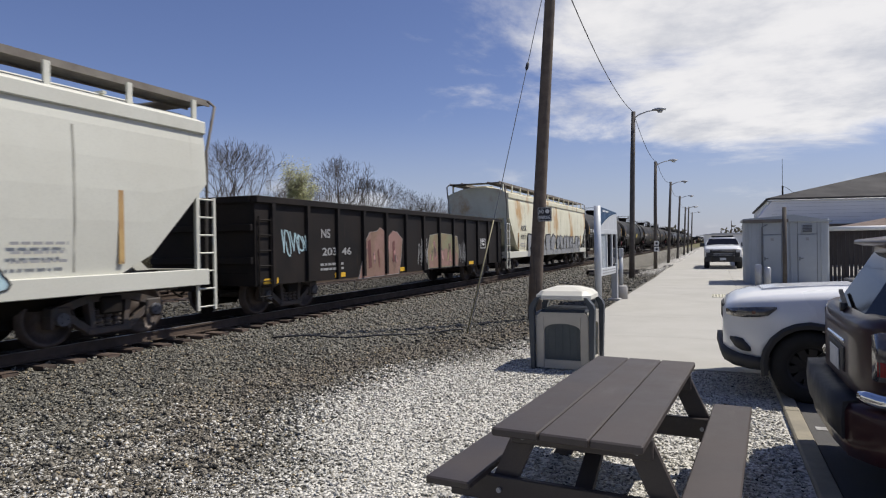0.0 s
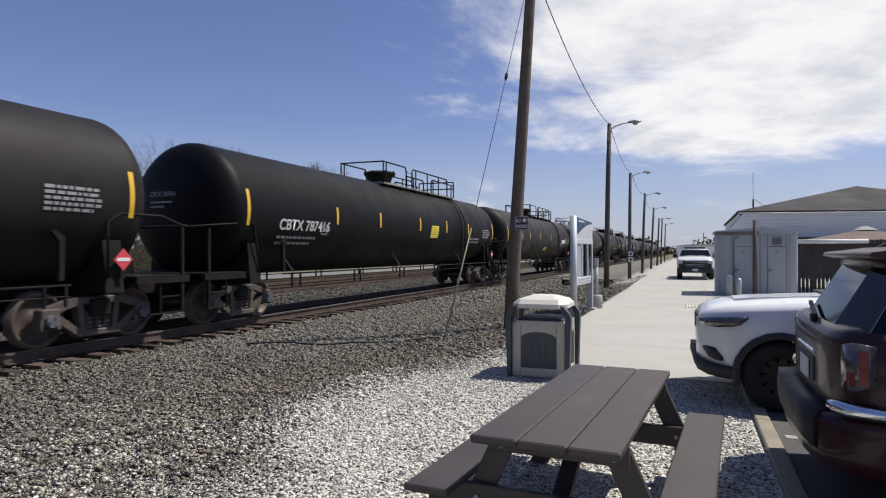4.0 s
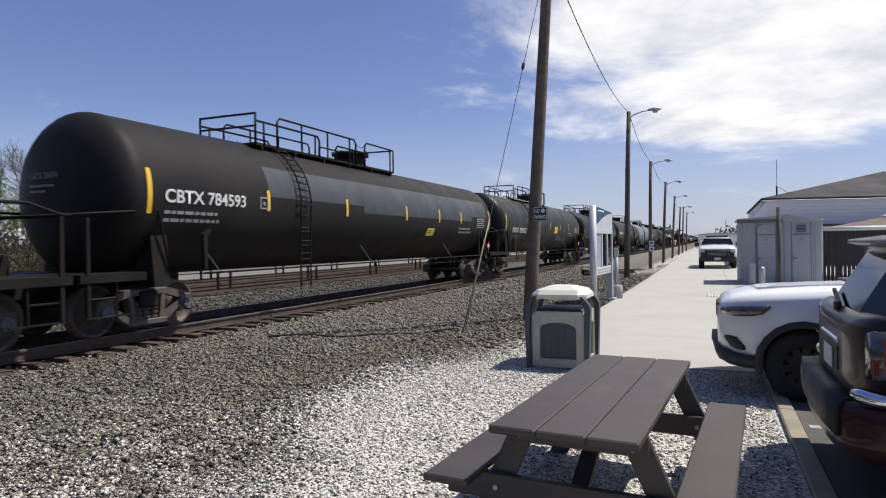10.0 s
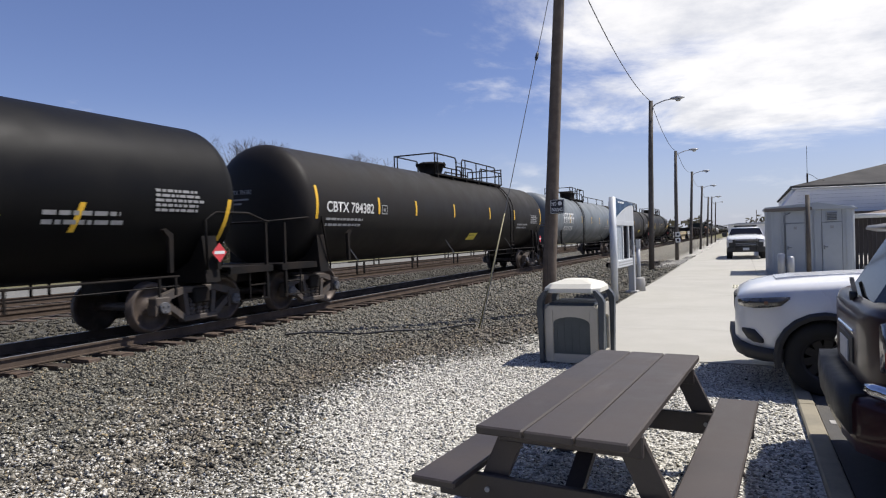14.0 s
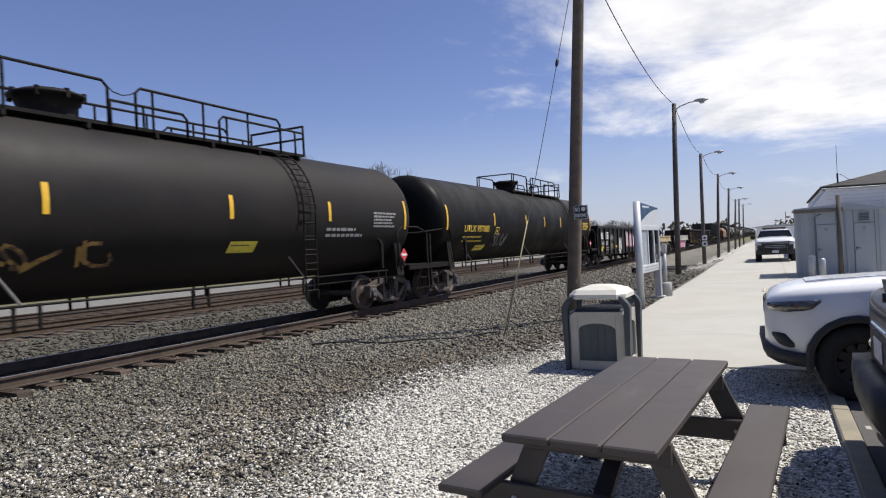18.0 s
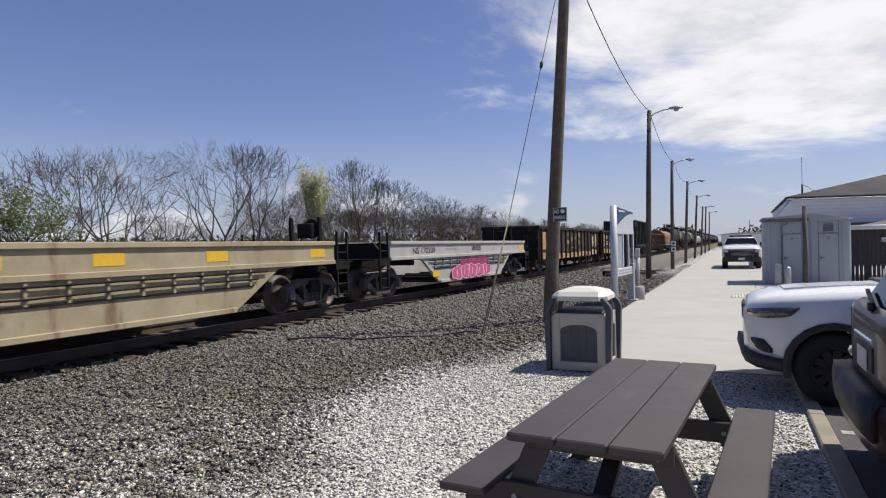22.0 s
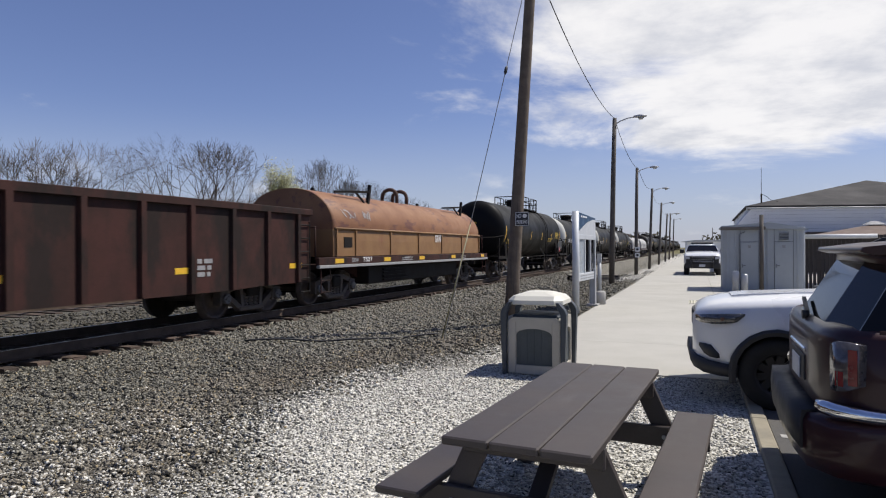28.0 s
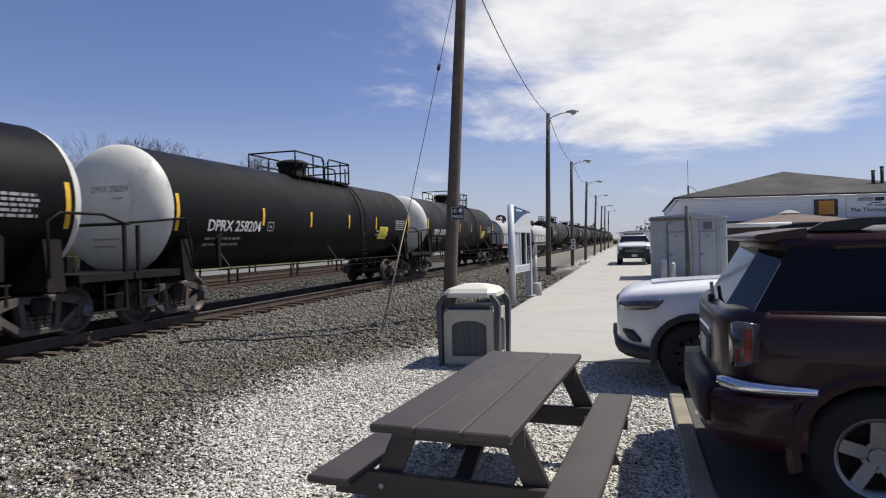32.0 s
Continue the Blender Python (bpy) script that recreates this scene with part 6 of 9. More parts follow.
        while a < half - 2.4:
            e = min(a + rnd.uniform(0.7, 1.7), half - 2.3)
            bm = bmesh.new()
            prism(bm, [(a, 0.86), (e - 0.06, 0.86), (e + 0.04, 1.135), (a + 0.08, 1.135)], "x", 1.581, 1.585)
            part("graffiti", bm, SILVER, car, "silver spray paint running over the sill")
            bm = bmesh.new()
            prism(bm, [(e - 0.05, 0.86), (e + 0.01, 0.86), (e + 0.11, 1.135), (e + 0.05, 1.135)], "x", 1.581, 1.586)
            part("graffiti", bm, BLACKLET, car)
            a = e + 0.02
        for yy in (o + 1.45, half - 1.9):
            bm = bmesh.new()
            box(bm, 1.55, 1.57, yy, yy + 0.12, 1.25, 2.05)
            part("rust_streak", bm, GONYEL, car)
    covered_hopper(28.74, 47.74, HOPRUST, HOPWHITE, "dirty white covered hopper car, rust stains and grey graffiti", hopper_two)

    tank_car(49.84, 68.48, "CBTX", "784314", TANKBRN, label="dusty black tank car with white stencilled marks")
    tank_car(71.60, 90.16, "CBTX", "787416", TANKBLK, text=(1.15, 3.39, 2.07, 2.34), panels=((10.57, 11.3, 2.07, 2.53),), deck=DECKPALE, case=(3.0, 3.32, 2.0, 2.26), strips=(0.0, 3.77, 6.38, 9.55, 12.21, 14.9), label="black tank car with a yellow panel on its side")

    def tag_315(car, half):
        tag(car, -half + 4.05, 1.55, 1.7, 0.5, 8, GREYPAINT, lambda z: on_tank(z, TR + 0.01), 0.018, 6)
        bm = bmesh.new()
        drum_patch(bm, half - 2.95, half - 1.75, TZ - 0.32, TZ - 0.07, TR + 0.01)
        part("white_patch", bm, WHITEPAINT, car)
    tank_car(93.12, 111.47, "CBTX", "784315", TANKBRN, panels=((9.67, 10.55, 1.63, 1.87),), extras=tag_315, label="dusty brown-black tank car, tagged side")
    tank_car(114.47, 132.71, "CBTX", "784129", TANKBRN, flip=True, label="dusty brown-black tank car with a ladder")
    tank_car(136.05, 154.16, "UTLX", "955725", TANKRUST, let=YELLOWLET, text=(1.18, 3.27, 2.08, 2.38), case=(3.84, 4.16, 2.0, 2.28), strips=(0.0, 3.5, 7.02, 9.68, 11.95, 14.2), panels=((10.99, 11.72, 1.7, 2.0),), label="black tank car with rust patches and yellow marks")

    def patch_593(car, half):
        bm = bmesh.new()
        o = -half + 0.15
        drum_patch(bm, o + 3.25, half - 0.5, 2.62, 3.3, TR + 0.004, n=10)
        drum_patch(bm, o + 7.4, half - 2.4, 2.42, 2.618, TR + 0.004, n=4)
        part("repainted_patch", bm, PATCHGREY, car, "paler grey repainted band")
    tank_car(156.98, 175.36, "CBTX", "784593", TANKBRN, flip=True, strips=(0.0, 3.22, 6.51, 10.13, 12.81, 14.96), text=(0.33, 2.46, 2.34, 2.59), case=(2.93, 3.19, 2.34, 2.6), panels=((11.85, 12.45, 1.82, 2.08),), extras=patch_593, label="dusty black tank car with a pale repainted band")

    def tag_022(car, half):
        tag(car, -half + 11.45, 1.6, 2.6, 0.37, 21, GREYPAINT, lambda z: on_tank(z, TR + 0.01), 0.03, 8)
    tank_car(177.95, 196.1, "CBTX", "785022", TANKGRN, flip=True, text=(1.09, 3.68, 2.05, 2.3), case=(4.1, 4.46, 2.0, 2.26), deck=DECKPALE, strips=(0.0, 3.88, 6.46, 9.12, 11.84, 14.56), panels=((10.26, 11.05, 2.1, 2.5),), strip_lean=0.05, extras=tag_022, label="greenish black tank car with a yellow panel")

    def print_136(car, half):
        bm = bmesh.new()
        bars(bm, -half + 8.15, 3.03, 0.6, 2, 0.11, 0.075, 9, 0, lambda z: on_tank(z, TR + 0.01))
        part("small_print", bm, WHITEPAINT, car, "short white stencilled lines")
    tank_car(198.68, 216.35, "GATX", "203136", TANKBLK, flip=True, let=GREYPAINT, text=(0.73, 2.88, 1.80, 2.02), case=(3.2, 3.5, 2.26, 2.52), panels=((12.5, 13.5, 1.7, 2.07),), strips=(0.0, 2.95, 6.4, 9.4, 14.6), strip_z=2.05, strip_lean=0.14, extras=print_136, label="black tank car with slanted reflective strips")
    tank_car(219.35, 237.93, "CBTX", "784382", TANKBRN, text=(0.38, 2.57, 2.3, 2.57), case=(3.0, 3.3, 2.3, 2.56), panels=((9.7, 10.5, 1.5, 1.75),), label="dusty black tank car with white stencilled marks")

    def procor(car, half):
        bm = bmesh.new()
        for k in range(6):
            y = -half + 2.0 + 0.42 * k
            drum_patch(bm, y, y + 0.10, TZ - 0.25, TZ + 0.36, TR + 0.01), drum_patch(bm, y + 0.11, y + 0.30, TZ + 0.02, TZ + 0.12, TR + 0.01), drum_patch(bm, y + 0.11, y + 0.30, TZ + 0.28, TZ + 0.36, TR + 0.01)
        part("owner_mark", bm, WHITEPAINT, car, "white block owner's mark")
    def grey_rail(car, half):
        procor(car, half)
        for x in (-0.82, 0.82):
            bm = bmesh.new()
            zt = TZ + TR
            tube(bm, [(x, 0.9, zt - 0.25), (x, 0.9, zt + 0.14), (x, 1.0, zt + 0.20), (x, half - 0.95, zt + 0.20), (x, half - 0.85, zt + 0.12), (x, half - 0.85, zt - 0.25)], 0.024, 6)
            for y in (2.6, half - 3.4, half - 1.25):
                tube(bm, [(x, y, zt - 0.25), (x, y, zt + 0.20)], 0.024, 5)
            part("roof_railing", bm, STEEL, car)
    tank_car(240.85, 258.45, "PROX", "83224", TANKGREY, flip=True, plat=False, extras=grey_rail, strips=(0.0, 3.4, 6.4, 9.3, 12.0, 14.84), text=(2.0, 4.0, 1.85, 2.1), case=None, label="pale blue-grey tank car, soot toward its belly")
    def tag_143(car, half):
        tag(car, -half + 7.2, 1.5, 2.0, 0.4, 19, WORNYEL, lambda z: on_tank(z, TR + 0.01), 0.03, 5)
    tank_car(261.45, 279.45, "CBTX", "784143", TANKBRN, panels=((11.52, 12.25, 1.65, 1.87),), extras=tag_143, label="dusty brown-black tank car with white marks")

    def tag_085(car, half):
        tag(car, -half + 4.15, 1.53, 1.3, 0.5, 77, GREYPAINT, lambda z: on_tank(z, TR + 0.01), 0.02, 6)
    tank_car(282.1, 300.2, "UTLX", "957085", TANKRUST, let=YELLOWLET, text=(1.31, 3.44, 2.06, 2.29), case=(4.05, 4.4, 1.98, 2.24), strips=(0.0, 3.92, 7.37, 9.85, 12.34, 14.52), panels=((2.63, 3.49, 1.41, 1.6),), extras=tag_085, label="black tank car with yellow stencilled marks")

    def gon_two(car, half):
        o = -half
        bm = bmesh.new()
        for k in range(5):
            z = 1.65 + 0.08 * k
            bm.faces.new([bm.verts.new((GX - 0.05, a, b)) for a, b in ((o + 0.77 + 0.05 * k, z), (o + 1.42 - 0.02 * k, z), (o + 1.45, z + 0.055), (o + 0.80 + 0.05 * k, z + 0.055))])
        part("stripe_emblem", bm, WHITEPAINT, car, "white striped emblem")
        emblem(car, o + 1.82, 1.64, 1.10, 0.42, WHITEPAINT)
        flat_text(car, "NS 211177", o + 1.10, 1.26, 0.21, 1.57, WHITEPAINT)
        flat_bars(car, o + 2.0, 1.05, 1.2, 2, GREYPAINT, 3)
        bm = bmesh.new()
        box(bm, GX - 0.058, GX - 0.05, o + 0.76, o + 1.19, 0.90, 1.09)
        part("yellow_panel", bm, YPLACARD, car)
        tag(car, o + 3.4, 1.5, 0.8, 0.4, 5, SILVER, r=0.03)
        tag(car, o + 3.4, 0.9, 0.8, 0.5, 6, PALEYEL, r=0.03)
        tag(car, o + 5.6, 0.6, 1.3, 1.1, 8, WHITEPAINT, r=0.04, strokes=8)
        throw_up(car, o + 8.16, 0.86, 3.08, 1.26, 5, 19, [WHITESPRAY, PINK])
        tag(car, o + 11.7, 1.05, 0.7, 0.3, 18, FADED, r=0.022, strokes=4)
        tag(car, o + 13.05, 1.15, 0.75, 0.8, 9, WHITEPAINT, r=0.025, strokes=11)
        tag(car, o + 13.1, 1.3, 0.6, 0.6, 91, WHITEPAINT, r=0.02, strokes=6)
    gondola(301.84, 317.88, 13, GONNEW, GONNEW, top=2.42, bottom=0.62, label="black gondola car with white lettering and graffiti", mark=gon_two)

    def well_one(car, half):
        flat_text(car, "NS 164834", -half + 1.54, 1.35, 0.17, 1.69, BLACKLET, 1.505)
        flat_bars(car, -half + 4.2, 1.5, 0.9, 2, GREYPAINT, 4, 0.10, 0.05, 1.505)
    well_car(320.12, 333.2, WELLTAN, "rust-streaked tan container well car, empty", well_one)

    def well_two(car, half):
        o, EM = -half, 6.23
        flat_text(car, "NS 170309", o + 1.42, 1.30, 0.20, 1.61, BLACKLET, 1.505)
        flat_bars(car, o + 3.9, 1.5, 1.0, 2, GREYPAINT, 4, 0.10, 0.05, 1.505)
        throw_up(car, o + 5.0, 0.70, 2.7, 0.40, 6, 51, [PINKDEEP, PINK], 1.565)
        throw_up(car, o + 4.29, 0.33, 3.65, 0.56, 5, 52, [PINK, WHITEPAINT], 1.580)
        bm = bmesh.new()
        for k in range(4):
            box(bm, 1.506, 1.509, o + EM + 0.03 * k, o + EM + 0.40, 1.35 + 0.045 * k, 1.375 + 0.045 * k)
        part("stripe_emblem", bm, BLACKLET, car, "dark striped emblem")
        emblem(car, o + EM + 0.44, 1.34, 0.50, 0.19, BLACKLET, 1.507, 0.04)
    well_car(336.0, 348.8, WELLGREY, "grey container well car with pink graffiti", well_two, ((3.1, 0.62), (9.5, 0.88), (12.3, 1.42)))

    def worn(number):
        def go(car, half):
            o = -half
            flat_text(car, "GONX", o + 1.70, 1.81, 0.27, 0.86, WHITEPAINT)
            flat_text(car, number, o + 1.58, 1.35, 0.27, 1.06, WHITEPAINT)
            flat_bars(car, o + 1.66, 1.15, 0.8, 2, GREYPAINT, 3)
            n = int(number)
            gap = (2 * half - 1.1) / 14
            for k, mat in enumerate((BAYWHITE, BAYPINK, BAYPINK, BAYYEL, BAYYEL, BAYWHITE, BAYYEL, BAYPINK, GONRUST, BAYPINK, GONRUST)):
                worn_bay(car, o + 0.55 + gap * (k + 2) + 0.09, gap - 0.18, 1.08, 1.12, mat)
            tag(car, o + 13.1, 1.25, 0.8, 0.85, 33, FADED, r=0.02, strokes=9)
        return go
    gondola(351.23, 366.91, 15, GONRUST, GONRUST, top=2.45, bottom=0.66, sill=GONYEL, flags=(), label="rusted brown gondola car with worn yellow paint", mark=worn("340189"))
    gondola(368.16, 384.82, 15, GONRUST, GONRUST, top=2.45, bottom=0.66, sill=GONYEL, flags=(), label="rusted brown gondola car with yellow patches", mark=worn("320073"))
    car = open_hopper(386.13, 398.83, "tall dark open-top coal hopper car")
    o = -(398.83 - 386.13) / 2
    bm = bmesh.new()
    for k in range(5):
        z = 3.16 + 0.09 * k
        bm.faces.new([bm.verts.new((1.50, a, b)) for a, b in ((o + 0.30 + 0.04 * k, z), (o + 1.05, z), (o + 1.05, z + 0.055), (o + 0.32 + 0.04 * k, z + 0.055))])
    part("stripe_emblem", bm, WHITEPAINT, car, "white striped emblem")
    for text, a, z, h, w in (("NS", 1.55, 2.72, 0.22, 0.4), ("149", 1.5, 2.38, 0.22, 0.62), ("313", 2.62, 2.38, 0.22, 0.62)):
        flat_text(car, text, o + a, z, h, w, WHITEPAINT, 1.50)
    emblem(car, o + 1.50, 3.16, 1.62, 0.40, WHITEPAINT, 1.50, 0.60)
    tag(car, o + 0.3, 1.4, 0.9, 0.7, 14, WHITEPAINT, 1.50, 0.04, 4)
    for k, a in enumerate((3.62, 4.78, 5.92, 7.02, 8.15)):
        tag(car, o + a, 1.5, 0.62, 0.6, 15 + 3 * k, WHITEPAINT, 1.50, 0.035, 2)
    for a in (2.45, 4.78, 8.2, 11.6):
        bm = bmesh.new()
        box(bm, 1.496, 1.502, o + a, o + a + 0.62, 1.29, 1.41)
        part("reflective_strip", bm, YELLOW, car, "yellow reflective strip")
    for a, w in ((2.5, 0.6), (5.95, 0.5), (7.05, 0.4)):
        flat_bars(car, o + a, 1.72 if a < 3 else 1.46, w, 2, GREYPAINT, 6, 0.11, 0.05, 1.50)
    bm = bmesh.new()
    for p in ((9.25, 9.65, 1.45, 1.48), (9.25, 9.65, 1.72, 1.75), (9.25, 9.28, 1.482, 1.718), (9.62, 9.65, 1.482, 1.718)):
        box(bm, 1.496, 1.502, o + p[0], o + p[1], p[2], p[3])
    part("stencil_box", bm, FADED, car)
    flat_bars(car, -o - 3.6, 2.1, 1.1, 3, GREYPAINT, 5, 0.12, 0.06, 1.50)

    def gon_red(car, half):
        o = -half
        flat_text(car, "CR", o + 1.84, 1.95, 0.26, 0.40, FADED)
        flat_text(car, "587551", o + 1.84, 1.64, 0.23, 0.96, FADED)
        bm = bmesh.new()
        box(bm, GX - 0.058, GX - 0.05, o + 0.14, o + 0.63, 1.19, 1.39)
        part("yellow_panel", bm, YPLACARD, car)
        flat_bars(car, half - 3.9, 1.25, 0.5, 3, GREYPAINT, 7, 0.13, 0.09)
    gondola(400.13, 416.47, 14, GONRED, GONRED, top=2.5, bottom=0.66, label="oxide red gondola car, dark with soot", mark=gon_red)

    def coil_one(car, half):
        o = -half
        flat_text(car, "GRW", o + 6.99, 1.75, 0.27, 0.62, WHITEPAINT, 1.545)
        flat_text(car, "7527", o + 1.40, 1.15, 0.14, 0.56, WHITEPAINT, 1.615)
        flat_text(car, "GRW", o + 0.75, 1.15, 0.12, 0.38, GREYPAINT, 1.615)
        flat_bars(car, o + 4.2, 1.22, 0.8, 2, GREYPAINT, 3, 0.08, 0.04, 1.615)
        for a, w, seed in ((0.55, 0.75, 70), (1.75, 0.4, 71)):
            tag(car, o + a, 2.36, w, 0.30, seed, GREYPAINT, lambda z: hood_edge(z) + 0.012, 0.012, 4)
        for a, k in ((4.0, 3), (9.6, 2)):
            flat_bars(car, o + a, 1.20, 0.7, k, GREYPAINT, 4, 0.06, 0.03, 1.615)
        bm = bmesh.new()
        box(bm, 1.52, 1.535, o + 0.48, o + 0.92, 1.57, 1.85)
        part("dark_panel", bm, STEEL, car)
        for yy in (o + 0.1, o + 2.96, o + 5.64, o + 8.73, half + 0.2):
            bm = bmesh.new()
            bm.faces.new([bm.verts.new((1.612, yy + a, 1.2 + b)) for a, b in ((-0.22, -0.06), (0.22, -0.06), (0.22, 0.06), (-0.22, 0.06))])
            part("reflective_strip", bm, YELLOW, car, "yellow reflective strip")
    coil_car(417.6, 429.8, COILORG, COILTAN, "steel coil car with a scuffed orange hood", coil_one)

    tank_car(434.28, 447.87, "UTLX", "676492", TANKBLK, let=YELLOWLET, text=(0.45, 2.58, 1.74, 2.02), case=None, panels=((2.7, 3.5, 1.31, 1.57),), strips=(0.0, 2.76, 5.4, 8.2, 10.9), strip_z=2.25, plat=False, label="shorter black tank car with yellow marks")
    def white_head(car, half):
        """Small stencilled lines on the nearer white end."""
        n = "2582" + {450: "00", 468: "04", 485: "07"}[int(car.location.y - half + 0.15)]
        put("lettering", letters("DPRX " + n, 0.14, 0.95, GREYPAINT), car, (-0.2, -half - HEAD - 0.012, 2.75), (0, 0, -90), label="stencilled reporting mark")
        for z, w in ((2.6, 0.8), (2.5, 0.5), (1.75, 0.7), (1.6, 0.6)):
            bm = bmesh.new()
            box(bm, -0.2, -0.2 + w, -half - HEAD - 0.008, -half - HEAD - 0.004, z, z + 0.04)
            part("small_print", bm, GREYPAINT, car)
    D = dict(placard=False, extras=white_head, ends=TANKWHITE, plat=False, text=(1.05, 3.2, 1.93, 2.2), case=(3.52, 3.82, 1.95, 2.2), panels=((11.35, 12.2, 1.73, 2.2),), strips=(0.0, 3.3, 5.9, 8.6, 11.0), strip_z=2.33, radius=1.42, label="black tank car with white end bands")
    tank_car(450.72, 465.4, "DPRX", "258200", TANKBLK, **D)
    tank_car(468.16, 482.8, "DPRX", "258204", TANKBLK, **D)
    tank_car(485.6, 500.2, "DPRX", "258207", TANKBLK, **D)
    coil_car(503.6, 516.0, COILWHITE, COILWHITE, "steel coil car with a dirty white hood")
    coil_car(519.2, 531.6, COILWHITE, COILWHITE, "steel coil car with a dirty white hood")
    y = 536.0
    for k in range(7):
        tank_car(y, y + 18.3, "CBTX", str(784150 + k * 37), (TANKBRN, TANKBLK, TANKRUST)[k % 3], flip=k % 2 == 0, label="dusty black tank car, far down the train")
        y += 21.3
    gondola(y, y + 16.3, 14, GONRUST, GONRUST, top=2.5, bottom=0.66, sill=GONYEL, label="rust brown gondola car, far down the train")
    y += 17.7
    for k in range(5):
        tank_car(y, y + 18.3, "CBTX", str(785150 + k * 37), (TANKBRN, TANKBLK, TANKRUST)[k % 3], flip=k % 2 == 0, label="dusty black tank car, far down the train")
        y += 21.3


def motions():
    """The train runs along the track, its wheels roll where they pass near."""
    for car, y0, wheels in CARS:
        walk(car, [(t, pose(TRACK_X, y0 - gone(t), RAIL_Z)) for t in [2.0 * k for k in range(17)]])
        near = [k / FPS for k in range(32 * FPS + 1) if -9 < y0 - gone(k / FPS) < 34]
        if len(near) < 3:
            continue
        times = ([0.0] if near[0] > 0 else []) + near + ([32.0] if near[-1] < 32 else [])
        for w in wheels:
            wy, wz = w.location.y, w.location.z
            rows = []
            for t in times:
                s = gone(min(max(t, near[0]), near[-1])) - gone(near[0])
                rows.append((t, pose(0, wy, wz, math.degrees(s / WHEEL_R) % 360.0)))
            walk(w, rows)

# ---------------------------------------------------------------- things by the walk
TABLE = surf("table_brown_boards", (0.046, 0.037, 0.033), (0.066, 0.054, 0.048), 0.55, 0, 2.2, 0.9, 120, 0.35, 0.25, 0.002, per_object=0.12, stain=(0.085, 0.073, 0.066), stain_at=0.60, stain_scale=(6, 1.2, 6), stain_soft=0.16)
POLE = surf("pole_timber", (0.15, 0.115, 0.085), (0.09, 0.07, 0.055), 0.9, 0, 5.0, 0.8, 60, 0.5, 0.5, 0.01, stain=(0.05, 0.042, 0.036), stain_at=0.56, stain_scale=(14, 14, 0.35))
POLEGREY = surf("pole_timber_grey", (0.115, 0.10, 0.085), (0.07, 0.06, 0.052), 0.9, 0, 5.0, 0.8, 60, 0.5, 0.5, 0.01, stain=(0.05, 0.045, 0.04), stain_at=0.57, stain_scale=(14, 14, 0.35))
BINBEIGE = surf("bin_beige_plastic", (0.45, 0.42, 0.355), (0.37, 0.345, 0.29), 0.6, 0, 4, 0.6, 200, 0.2, 0.2, 0.002)
BINLID = surf("bin_lid_cream", (0.64, 0.62, 0.53), (0.54, 0.52, 0.45), 0.55, 0, 4, 0.6, 200, 0.2, 0.2, 0.002)
BINGREEN = surf("bin_dark_green", (0.050, 0.060, 0.070), (0.036, 0.044, 0.052), 0.55, 0, 6, 0.6, 200, 0.2, 0.2, 0.002)
BINPANEL = surf("bin_panel_green", (0.075, 0.088, 0.092), (0.055, 0.066, 0.070), 0.6, 0, 3, 0.7, 60, 0.3, 0.3, 0.004, stain=(0.12, 0.13, 0.12), stain_at=0.62, stain_scale=(9, 9, 0.6))
GALV = surf("galvanised_grey", (0.42, 0.43, 0.44), (0.34, 0.35, 0.36), 0.5, 0.3, 5, 0.6)
LIGHTMETAL = surf("kiosk_light_metal", (0.58, 0.60, 0.61), (0.48, 0.50, 0.51), 0.45, 0.1, 3, 0.5)
WIRE = surf("wire_black", (0.03, 0.03, 0.032), None, 0.6)
GUYYEL = surf("guy_guard_yellow", (0.25, 0.22, 0.115), (0.18, 0.165, 0.095), 0.6)
GUYGREY = surf("guy_strand_grey", (0.13, 0.13, 0.13), None, 0.6)


def picnic_table():
    top = base("picnic_table", (-0.385, 4.07, 0.0), -4.2, "brown recycled-board picnic table with two attached benches", "picnic table")
    L2 = 1.08
    for k in range(3):
        bm = bmesh.new()
        x = (k - 1) * 0.243
        box(bm, x - 0.1185, x + 0.1185, -L2, L2, 0.708, 0.75, 0.008)
        part("top_board", bm, TABLE, top)
    for s in (-1, 1):
        bm = bmesh.new()
        box(bm, s * 0.61 - 0.125, s * 0.61 + 0.125, -L2, L2, 0.415, 0.455, 0.008)
        part("bench_board", bm, TABLE, top)
    for y in (-0.80, 0.80):
        bm = bmesh.new()
        box(bm, -0.72, 0.72, y - 0.02, y + 0.02, 0.27, 0.41, 0.006)
        part("bench_support", bm, TABLE, top)
        bm = bmesh.new()
        box(bm, -0.36, 0.36, y - 0.02, y + 0.02, 0.60, 0.707, 0.006)
        part("top_cleat", bm, TABLE, top)
        for s in (-1, 1):
            bm = bmesh.new()
            yy = y + 0.045
            prism(bm, [(s * 0.20, 0.706), (s * 0.34, 0.706), (s * 0.66, 0.0), (s * 0.52, 0.0)], "y", yy - 0.022, yy + 0.022, bevel=0.004)
            part("leg", bm, TABLE, top)
        bm = bmesh.new()
        beam(bm, (0, y * 0.92, 0.36), (0, y * 0.18, 0.68), 0.09, 0.04)
        part("brace", bm, TABLE, top)
    for y in (-0.80, 0.80):
        for s in (-1, 1):
            for z in (0.34, 0.64):
                bm = bmesh.new()
                disc(bm, (s * (0.43 if z < 0.5 else 0.29), y - 0.03, z), "y", 0.014, 0.012, 8)
                part("bolt", bm, GALV, top)


